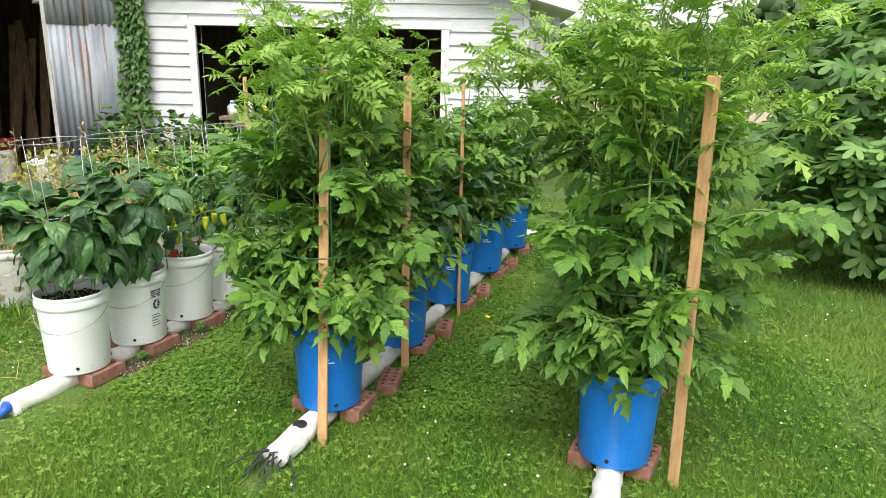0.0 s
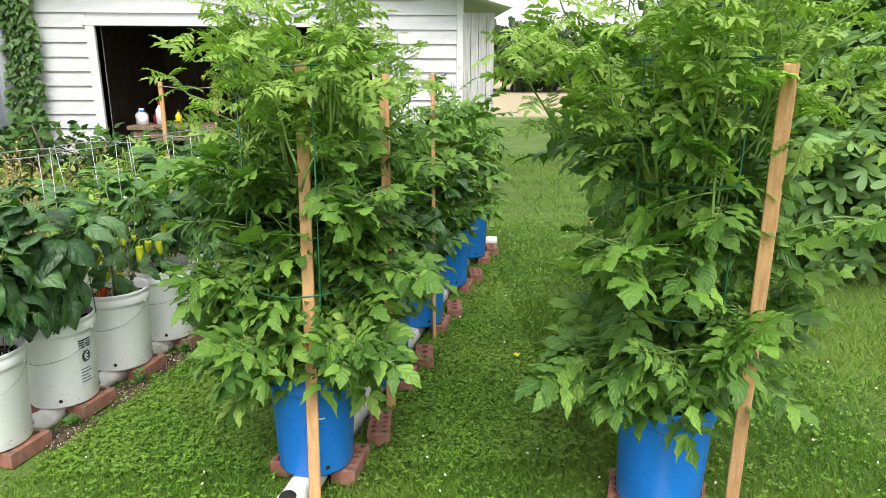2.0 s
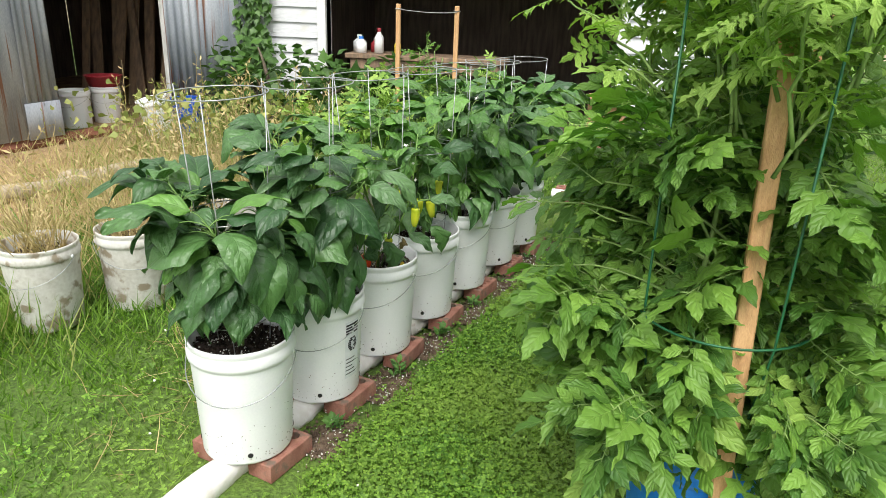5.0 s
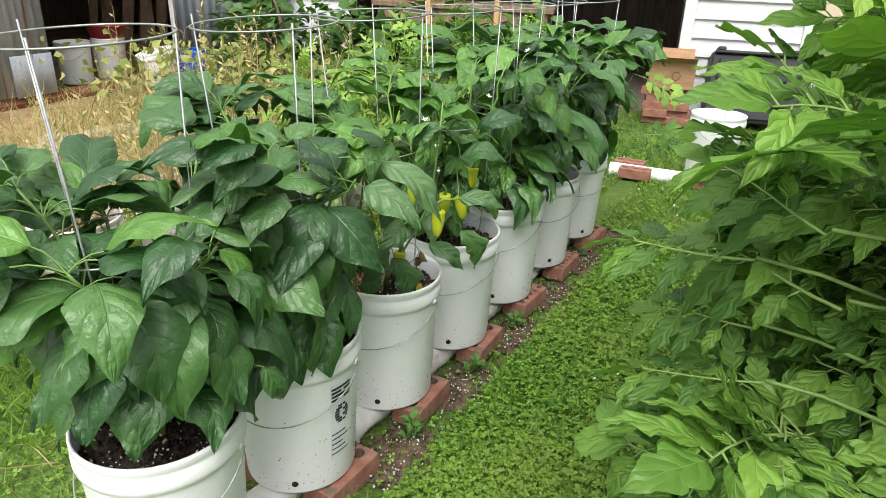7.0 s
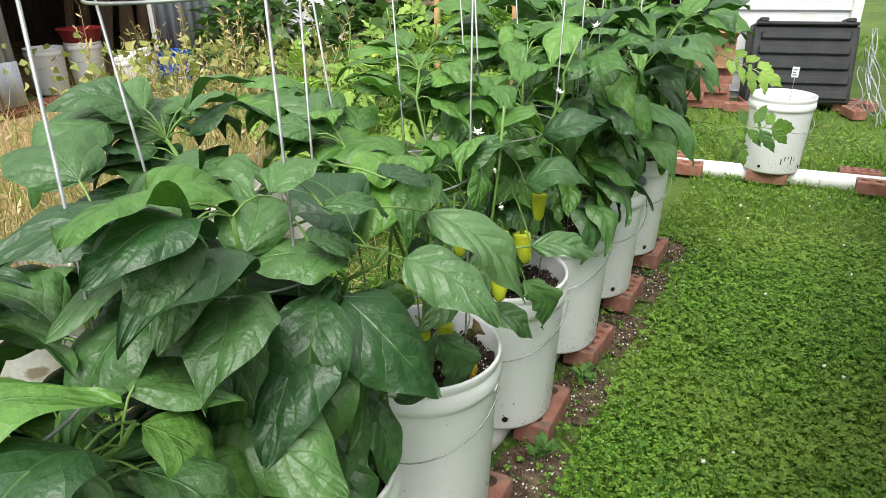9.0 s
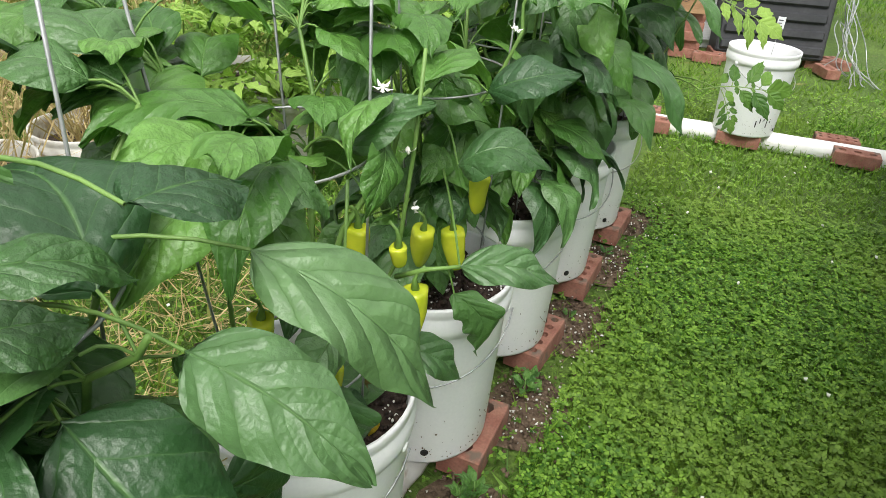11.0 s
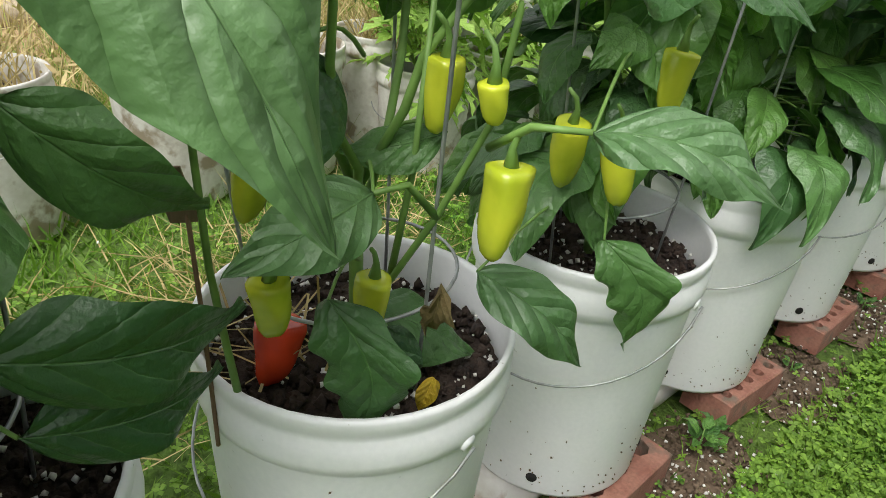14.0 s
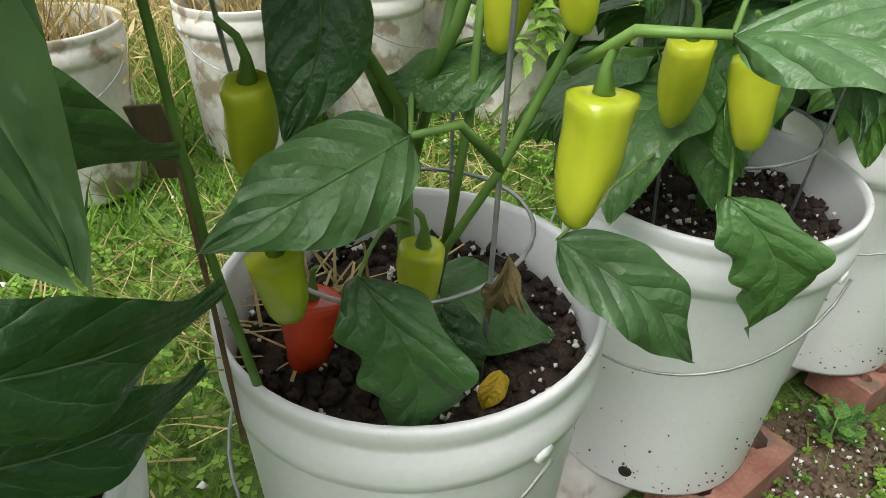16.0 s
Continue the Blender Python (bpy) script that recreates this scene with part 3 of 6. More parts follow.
# ---- pots ----
def bucket_body(r0=0.131, r1=0.151, h=0.368):
    s = r1 / 0.151
    prof = [(0.0, 0.004), (r0 - 0.012, 0.004), (r0 - 0.002, 0.0), (r0, 0.006), (r1 * 0.955, h - 0.068), (r1 * 0.962, h - 0.062), (r1 * 1.0, h - 0.058), (r1 * 1.012, h - 0.048), (r1 * 1.008, h - 0.030),
            (r1 * 0.985, h - 0.024), (r1 * 0.985, h - 0.018), (r1 * 1.0, h - 0.014), (r1 * 1.004, h - 0.004), (r1 * 0.998, h), (r1 * 0.968, h), (r1 * 0.955, h - 0.006), (r1 * 0.93, h - 0.06), (r0 * 0.97, 0.02), (0, 0.02)]
    return Geo().lathe(prof, 48)


def soil_disc(r, z, seed):
    gg = Geo()
    n, m_ = 20, 5
    vs = [(0, 0, z)]
    for j in range(1, m_ + 1):
        for i in range(n):
            a_ = 2 * math.pi * i / n
            q = r * j / m_
            vs.append((q * math.cos(a_), q * math.sin(a_), z + 0.012 * noise.noise((q * 25 * math.cos(a_), q * 25 * math.sin(a_), seed)) - 0.006 * (j == m_)))
    fs = [(0, 1 + i, 1 + (i + 1) % n) for i in range(n)]
    for j in range(m_ - 1):
        fs += [(1 + j * n + i, 1 + (j + 1) * n + i, 1 + (j + 1) * n + (i + 1) % n, 1 + j * n + (i + 1) % n) for i in range(n)]
    return gg.add(vs, fs)


crumb = template(Geo().add([(0, 0, 1), (1, 0, 0), (0, 1, 0), (-1, 0, 0), (0, -1, 0), (0, 0, -0.4)], [(0, 1, 2), (0, 2, 3), (0, 3, 4), (0, 4, 1), (5, 2, 1), (5, 3, 2), (5, 4, 3), (5, 1, 4)]))


def spin(n, lo, hi):
    """Random turns and sizes for n crumbs."""
    d = rng.normal(size=(n, 3))
    return frames_of(d, rng.normal(size=(n, 3)), rng.uniform(lo, hi, n))


def disc_points(n, r, z, dz=0.006):
    a_, q = rng.uniform(0, 2 * np.pi, n), r * np.sqrt(rng.uniform(0, 1, n))
    return np.stack([q * np.cos(a_), q * np.sin(a_), z + rng.uniform(-0.2, 1, n) * dz], -1)


MESH = {}
MESH["white_bucket"] = bucket_body().mesh("bucket_body", M["white_plastic"])
MESH["old_bucket"] = bucket_body(0.128, 0.150, 0.36).mesh("bucket_body", M["old_plastic"])
MESH["blue_bucket"] = bucket_body().mesh("bucket_body", M["blue_plastic"])
MESH["ear"] = Geo().lathe([(0, 0), (0.009, 0), (0.008, 0.008), (0, 0.009)], 12).mesh("ear", M["white_plastic"])
MESH["ear_blue"] = Geo().lathe([(0, 0), (0.016, 0), (0.014, 0.010), (0, 0.012)], 12).mesh("ear", M["blue_plastic"])
MESH["drain"] = Geo().lathe([(0, 0.002), (0.007, 0.002), (0.008, 0)], 10).mesh("drain_hole", M["hole"])


def bail(side, drop):
    """The wire handle, hanging from the two ears against the pot's side."""
    a_ = np.linspace(0, math.pi, 25)
    pts = [(0.158 * math.cos(k), side * 0.160 * math.sin(k), 0.31 - drop * math.sin(k) ** 0.8) for k in a_]
    return Geo().tube(pts, 0.0016, 5)


MESH["bail"] = bail(-1, 0.10).mesh("bail_handle", M["wire"])


def pot(loc, turn, kind, label, group, soil=0.325, specks=140, holes=True):
    b = thing("bucket", loc, label, "bucket", group, turn=turn)
    part("bucket_body", MESH[kind], None, b)
    blue = kind == "blue_bucket"
    if not blue:
        part("bail_handle", MESH["bail"], None, b)
    for s_ in (-1, 1) if not blue else ():
        e = part("ear", MESH["ear_blue" if blue else "ear"], None, b)
        e.matrix_basis = pose(s_ * 0.1445, 0, 0.31, 0, 90 * s_, 0)
    if soil:
        part("soil", soil_disc(0.141, soil, loc[0] * 7 + loc[1]), M["soil"], b, "dark crumbly potting soil")
        if specks:
            crumbs = part("perlite", strewn("perlite", [(crumb, spin(specks, 0.0014, 0.0046), disc_points(specks, 0.135, soil + 0.004))], M["perlite"]), None, b, "white perlite crumbs")
            crumbs["kind"] = "stuff"
            crumbs = part("bark_mulch", strewn("bark_mulch", [(crumb, spin(specks * 3, 0.003, 0.010), disc_points(specks * 3, 0.137, soil, 0.006))], M["soil"]), None, b)
            crumbs["kind"] = "stuff"
    if holes:
        nf = 190
        fa, fz = rng.uniform(0, 2 * np.pi, nf), 0.012 + np.minimum(rng.exponential(0.050, nf), 0.27)
        fr = 0.1312 + 0.044 * fz
        flecks = part("mud_fleck", strewn("mud_fleck", [(crumb, spin(nf, 0.0005, 0.0022), np.stack([fr * np.cos(fa), fr * np.sin(fa), fz], -1))], M["mulch"]), None, b, "specks of splashed mud")
        flecks["kind"] = "stuff"
        for k in (20, 110, 200, 290):
            a_ = radians(k)
            h = part("drain_hole", MESH["drain"], None, b)
            h.matrix_basis = Matrix.Translation((0.1328 * math.cos(a_), 0.1328 * math.sin(a_), 0.032)) @ pose(0, 0, 0, 0, 90, k)
    return b


def wrap(th0, th1, z0, z1, r_of, n=6, rise=0.0012):
    """A thin patch that lies on a pot's side."""
    gg = Geo()
    vs = []
    for z in (z0, z1):
        for k in np.linspace(th0, th1, n):
            r_ = r_of(z) + rise
            vs.append((r_ * math.cos(k), r_ * math.sin(k), z))
    return gg.add(vs, [(i, i + 1, n + i + 1, n + i) for i in range(n - 1)])


def side_r(z):
    return 0.131 + (0.1442 - 0.131) * z / 0.30


W_POTS = []
for n_ in range(1, 8):
    x, y = w_pot(n_)
    b = pot((x, y, POT_Z), ROW_TURN + (15 * ((n_ * 37) % 7 - 3)) % 40, "white_bucket", "white plastic five-gallon bucket filled with soil, on bricks" if n_ != 2 else "white plastic bucket with a printed label, on bricks", "white buckets in a row", 0.318, 190 if n_ < 5 else 50)
    W_POTS.append(b)
# the printed label on the second pot
lab = W_POTS[1]
base_turn = lab.matrix_world.to_euler().z
block, mark, lines = Geo(), Geo(), Geo()


def label_bar(a0, a1, z0, z1, bars):
    q_ = wrap(radians(a0) - base_turn, radians(a1) - base_turn, z0, z1, side_r, 5, 0.0022)
    bars.add(q_.v[0], q_.f)


for i in range(4):
    label_bar(-33, -22 + 3 * (i % 2), 0.240 + 0.010 * i, 0.2465 + 0.010 * i, block)
    label_bar(-19, -10, 0.240 + 0.010 * i, 0.2465 + 0.010 * i, block)
for i in range(7):
    w_ = 8.5 * math.sqrt(max(0.0, 1 - ((i - 3) / 3.6) ** 2))
    label_bar(-21 - w_, -21 - (3 if 1 < i < 5 else 0), 0.176 + 0.0072 * i, 0.1822 + 0.0072 * i, mark)
    label_bar(-21 + (4 if i % 2 else 1), -21 + w_, 0.176 + 0.0072 * i, 0.1822 + 0.0072 * i, mark)
for i in range(5):
    label_bar(-33, -12 - 4 * (i % 3), 0.090 + 0.014 * i, 0.0935 + 0.014 * i, lines)
part("printed_block", block, M["ink"], lab, "black printed block")
part("printed_mark", mark, M["ink"], lab, "black round printed mark")
part("printed_lines", lines, M["ink"], lab, "thin printed lines")["kind"] = "stuff"
part("label", wrap(radians(-34) - base_turn, radians(-8) - base_turn, 0.075, 0.285, side_r, 6, 0.001), M["paper"], lab)

for n_ in range(1, 6):
    x, y = a_pot(n_)
    b = pot((x, y, POT_Z), ROW_TURN + 20, "blue_bucket", "bright blue plastic bucket with a tomato plant, on bricks", "blue buckets", 0.32, 30)
    g = wrap(radians(-95), radians(-80), 0.235, 0.242, side_r, 4, 0.0015)
    g2 = wrap(radians(-95), radians(-72), 0.222, 0.228, side_r, 4, 0.0015)
    g.add(g2.v[0], g2.f)
    part("print", g, M["pale_print"], b, "small white print")
for n_ in range(1, 6):
    x, y = r_pot(n_)
    pot((x, y, POT_Z), ROW_TURN - 25, "blue_bucket", "bright blue plastic bucket with a tomato plant, on bricks", "blue buckets", 0.32, 30)
fb = pot((0.141, 6.01, 0.063), 35, "white_bucket", "white plastic bucket with black print on a pipe", "far bucket", 0.30, 40)
g = Geo()
for i in range(5):
    g2 = wrap(radians(-120 + 7 * i), radians(-118 + 7 * i), 0.05 + 0.02 * (i % 3), 0.08 + 0.012 * (i % 2), side_r, 3, 0.0018)
    g.add(g2.v[0], g2.f)
part("print", g, M["ink"], fb, "black print")
tag = thing("plant_tag", (0.171, 6.01, 0.363), "small pale paper tag on a thin wire stuck in the bucket", "plant tag", turn=-15)
part("wire", Geo().tube(np.array([(0, 0, -0.01), (0.002, 0, 0.08), (0.004, 0, 0.185)]), np.full(3, 0.0012), 5), M["wire"], tag)
part("card", Geo().box((-0.013, -0.001, 0.150), (0.018, 0.001, 0.200), 0.0004), M["paper"], tag, "pale card", False)
g = Geo()
for i in range(3):
    g.box((-0.008, -0.0022, 0.160 + 0.012 * i), (0.010 - 0.004 * (i % 2), -0.0014, 0.164 + 0.012 * i), 0.0002)
part("writing", g, M["ink"], tag, "dark unreadable lines", False)["kind"] = "stuff"
L_POTS = [(-2.43, 3.42), (-2.20, 3.70), (-2.10, 4.10), (-2.01, 4.42), (-1.95, 4.76), (-1.86, 5.12)]
for i, (x, y) in enumerate(L_POTS):
    b = pot((x, y, 0.0), 40 * i, "old_bucket", "dirty white bucket with dry weeds", "old weathered buckets", 0.30, 20, False)
for i, (x, y, tl) in enumerate(((-5.24, 7.22, 0), (-5.17, 7.60, 0))):
    pot((x, y, 0.012), 30 * i, "white_bucket", "old white bucket standing in the shed doorway", "buckets in the shed doorway", 0.0, 0, False)
b = pot((-4.17, 7.05, 0.02), 0, "white_bucket", "white bucket leaning over on the bare earth", "leaning bucket", 0.0, 0, False)
b.matrix_world = pose(-4.17, 7.05, 0.028, 4, -13, 20)
tub = thing("tub", (-5.17, 7.60, 0.372), "dull red plastic tub on top of a bucket", "tub")
part("tub_body", Geo().lathe([(0, 0), (0.14, 0), (0.175, 0.11), (0.185, 0.112), (0.185, 0.12), (0.165, 0.118), (0.135, 0.012), (0, 0.012)], 28), M["red_plastic"], tub)
tub = thing("crate", (-4.02, 7.27, 0.012), "blue plastic crate behind the leaning bucket", "crate")
part("crate_body", Geo().box((-0.12, -0.1, 0), (0.14, 0.12, 0.03)).box((-0.13, -0.11, 0), (-0.115, 0.13, 0.36)).box((0.135, -0.11, 0), (0.15, 0.13, 0.36)).box((-0.115, 0.115, 0), (0.135, 0.13, 0.36)).box((-0.115, -0.11, 0), (0.135, -0.095, 0.33)), M["blue_plastic_dark"], tub, smooth=False)


# ---- bricks and pipes ----
def brick_mesh(nx_, ny_, hr):
    """A clay brick with open cores, its long side along y."""
    w, l, h = 0.088, 0.186, 0.057
    gg = Geo()
    b_ = 0.003
    gg.add([(-w / 2, -l / 2, 0), (w / 2, -l / 2, 0), (w / 2, l / 2, 0), (-w / 2, l / 2, 0), (-w / 2, -l / 2, h - b_), (w / 2, -l / 2, h - b_), (w / 2, l / 2, h - b_), (-w / 2, l / 2, h - b_),
            (-w / 2 + b_, -l / 2 + b_, h), (w / 2 - b_, -l / 2 + b_, h), (w / 2 - b_, l / 2 - b_, h), (-w / 2 + b_, l / 2 - b_, h)],
           [(3, 2, 1, 0), (0, 1, 5, 4), (1, 2, 6, 5), (2, 3, 7, 6), (3, 0, 4, 7), (4, 5, 9, 8), (5, 6, 10, 9), (6, 7, 11, 10), (7, 4, 8, 11)])
    cw, cl = (w - 2 * b_) / nx_, (l - 2 * b_) / ny_
    for i in range(nx_):
        for j in range(ny_):
            cx, cy = -w / 2 + b_ + cw * (i + 0.5), -l / 2 + b_ + cl * (j + 0.5)
            outer = [(cx + cw / 2 * a_, cy + cl / 2 * c_, h) for a_, c_ in ((1, 0), (1, 1), (0, 1), (-1, 1), (-1, 0), (-1, -1), (0, -1), (1, -1))]
            inner = [(cx + hr * math.cos(k * math.pi / 4), cy + hr * math.sin(k * math.pi / 4), z) for z in (h, h - 0.045) for k in range(8)]
            fs = [(k, (k + 1) % 8, 8 + (k + 1) % 8, 8 + k) for k in range(8)] + [(8 + k, 8 + (k + 1) % 8, 16 + (k + 1) % 8, 16 + k) for k in range(8)] + [tuple(range(16, 24))]
            gg.add(outer + inner, fs)
    me = bpy.data.meshes.new("brick")
    me.from_pydata(np.concatenate(gg.v).tolist(), [], gg.f)
    me.materials.append(M["brick"])
    return me


BRICKS = [brick_mesh(1, 3, 0.019), brick_mesh(2, 5, 0.010), brick_mesh(1, 3, 0.017)]


def brick(x, y, turn, k=0, z=0.0, label="red clay brick with cores, lying in the grass", tip=0):
    ob = new("brick", BRICKS[k % 3])
    ob.matrix_world = pose(x, y, z, tip, 0, turn)
    return tagged(ob, label, "brick", "bricks under the buckets")


for k in range(7):
    fx, fy = -1.087 + 0.1035 * k, 2.662 + 0.3545 * k
    c = np.array([fx, fy]) + U2 * 0.098 - V2 * 0.046
    brick(c[0], c[1], ROW_TURN + rng.normal(0, 3), 1 if k in (4, 5) else 0, 0.004)
    c2 = np.array(w_pot(k + 1)) - V2 * 0.105 + U2 * 0.01
    brick(c2[0], c2[1], ROW_TURN + rng.normal(0, 4), 0, 0.004)
for n_ in range(1, 6):
    for s_ in (-1, 1):
        c = np.array(a_pot(n_)) + V2 * 0.115 * s_ + U2 * 0.04
        brick(c[0], c[1], ROW_TURN + rng.normal(0, 5), n_, 0.004)
    c = np.array(a_pot(n_)) + V2 * 0.14 + U2 * 0.30
    brick(c[0], c[1], ROW_TURN + 14, n_, 0.004)
    for s_ in (-1, 1):
        c = np.array(r_pot(n_)) + V2 * 0.11 * s_ + U2 * 0.04
        brick(c[0], c[1], ROW_TURN + rng.normal(0, 5), n_, 0.004)


def grow_pipe(p0, p1, name, label, r_=0.047, zc=0.022, lumps=2.2, mat="pipe", steps=60):
    gg = Geo()
    p0, p1 = np.array(p0), np.array(p1)
    n = 16
    vs = []
    w = (p1 - p0) / np.linalg.norm(p1 - p0)
    s_ = np.array([w[1], -w[0]])
    for i in range(steps + 1):
        c = p0 + (p1 - p0) * i / steps
        for k in range(n):
            a_ = 2 * math.pi * k / n
            rr_ = r_ * (1 + lumps * 0.14 * noise.noise((c[0] * 14, c[1] * 14 + math.cos(a_), math.sin(a_) * 1.5)))
            q = c + s_ * rr_ * math.cos(a_)
            vs.append((q[0], q[1], zc + rr_ * math.sin(a_)))
    fs = [(i * n + k, i * n + (k + 1) % n, (i + 1) * n + (k + 1) % n, (i + 1) * n + k) for i in range(steps) for k in range(n)]
    fs += [tuple(range(n))[::-1], tuple(range(steps * n, steps * n + n))]
    gg.add(vs, fs)
    ob = thing(name, (0, 0, 0), label, "pipe")
    part("pipe_body", gg, M[mat], ob)
    return ob


def along(c, u, v=0.0):
    return np.array(c) + U2 * u + V2 * v


W1, A1, R1 = w_pot(1), a_pot(1), r_pot(1)
pw = grow_pipe(along(W1, -0.37), along(W1, 2.35), "watering_pipe", "white wrinkled watering pipe under the white buckets", steps=110)
e = along(W1, -0.40)
part("end_cap", Geo().tube([(*along(W1, -0.365), 0.03), (*along(W1, -0.38, 0.012), 0.035), (*along(W1, -0.40, 0.02), 0.03), (*along(W1, -0.42, 0.01), 0.012)], [0.03, 0.024, 0.018, 0.014], 9), M["blue_plastic_dark"], pw, "dark blue tied end")
pa = grow_pipe(along(A1, -0.42), along(A1, 3.3), "watering_pipe", "white wrinkled watering pipe under the blue buckets", steps=120)
c = along(A1, -0.24)
h = part("pipe_hole", Geo().lathe([(0, 0.0), (0.026, 0.0), (0.029, -0.006)], 14), M["hole"], pa, "dark cut hole")
h.location = (c[0], c[1], 0.074)
c = along(A1, -0.42)
for k in range(12):
    o = rng.normal(0, 0.02, 4)
    part("root", Geo().tube([(*along(A1, -0.40, o[0]), 0.03 + o[1] * 0.5), (*along(A1, -0.45, o[0] * 1.5), 0.045 + o[1]), (*along(A1, -0.49 + o[2], o[0] * 2.4), 0.028), (*along(A1, -0.53 + o[3], o[0] * 3), 0.006)], [0.004, 0.0035, 0.003, 0.002], 5), M["black_plastic"], pa, "dark dangling root")
pr_ = grow_pipe(along(R1, -0.42), along(R1, 3.3), "watering_pipe", "white wrinkled watering pipe under the tomato buckets", steps=110)
pf = grow_pipe((-0.42, 6.10), (1.12, 5.85), "watering_pipe", "white plastic pipe lying across the lawn", 0.045, 0.02, 0.1, "pvc")
brick(0.12, 5.955, 78, 2, 0.005)
brick(-0.27, 6.02, 80, 0, 0.005)
brick(-0.30, 6.19, 82, 0, 0.005)
brick(0.60, 5.86, 76, 2, 0.005)
brick(0.57, 6.04, 80, 1, 0.005)


# ---- cages and stakes ----
def tomato_cage(x, y, z0, z1, rad, label, lean_=(0, 0), mat="wire", rings=((0.30, 0.75), (0.62, 0.88), (1.0, 1.0)), legs=3, turn=20, r_=0.0018):
    cg = thing("tomato_cage", (x, y, z0), label, "plant cage", "tomato cages")
    H = z1 - z0
    for f, q in rings:
        part("ring", Geo().ring((lean_[0] * f, lean_[1] * f, H * f), rad * q, r_, 36, (0.006, 0.004)), M[mat], cg)
    for k in range(legs):
        a_ = radians(turn + 360 / legs * k)
        pts = [(rad * 0.62 * math.cos(a_), rad * 0.62 * math.sin(a_), 0.0)] + [(rad * q * math.cos(a_) + lean_[0] * f, rad * q * math.sin(a_) + lean_[1] * f, H * f + (0.012 if f == 1 else 0)) for f, q in rings]
        part("leg", Geo().tube(pts, r_, 5), M[mat], cg)
    return cg


for n_ in range(1, 8):
    x, y = w_pot(n_)
    cg = tomato_cage(x, y, POT_Z + 0.30, 1.108 - 0.006 * n_, 0.135, "galvanised wire tomato cage over a pepper plant", (-0.03 + 0.01 * (n_ % 3), -0.01), turn=15 + 31 * n_, rings=((0.16, 0.7), (0.57, 0.86), (1.0, 1.0)))
    if n_ == 1:
        part("tag", Geo().box((-0.028, -0.001, -0.011), (0.028, 0.001, 0.011), 0.0005, pose(-0.055, -0.105, 0.415, 20, 8, -20)), M["paper"], cg, "white tag with a bar code", False)
        g = Geo()
        for i in range(9):
            g.box((-0.012 + 0.003 * i, -0.0022, -0.006), (-0.0108 + 0.003 * i + 0.001 * (i % 2), -0.0012, 0.006), 0.0001, pose(-0.055, -0.105, 0.415, 20, 8, -20))
        part("bar_code", g, M["ink"], cg, "black bars", False)
tomato_cage(A1[0], A1[1], POT_Z + 0.3, 1.43, 0.19, "dark green wire plant cage in the tomato plant", mat="green_wire", legs=4, r_=0.0028, rings=((0.35, 0.95), (1.0, 1.0)))
tomato_cage(R1[0], R1[1], POT_Z + 0.3, 1.45, 0.19, "dark green wire plant cage in the tomato plant", mat="green_wire", legs=4, r_=0.0028, rings=((0.35, 0.95), (0.7, 0.97), (1.0, 1.0)))


def stake(base, top, w=0.038, d=0.018):
    b0, b1 = Vector((*base, -0.05)), Vector(top)
    ob = thing("wooden_stake", (base[0], base[1], 0), "bare pine stake driven into the lawn beside a pot", "stake", "wooden stakes")
    L = (b1 - b0).length
    m = (b1 - b0).to_track_quat("Z", "Y").to_matrix().to_4x4()
    m.translation = Vector((0, 0, -0.05))
    part("stake_body", Geo().box((-w / 2, -d / 2, 0), (w / 2, d / 2, L), 0.003, m), M["stake"], ob, smooth=False)


stake((0.042, 2.355), (0.033, 2.575, 1.436))
stake((0.280, 3.03), (0.270, 3.13, 1.40))
stake((0.50, 3.80), (0.49, 3.80, 1.40))
stake((1.368, 2.215), (1.290, 2.065, 1.436))
stake((1.60, 3.0), (1.59, 2.99, 1.4))


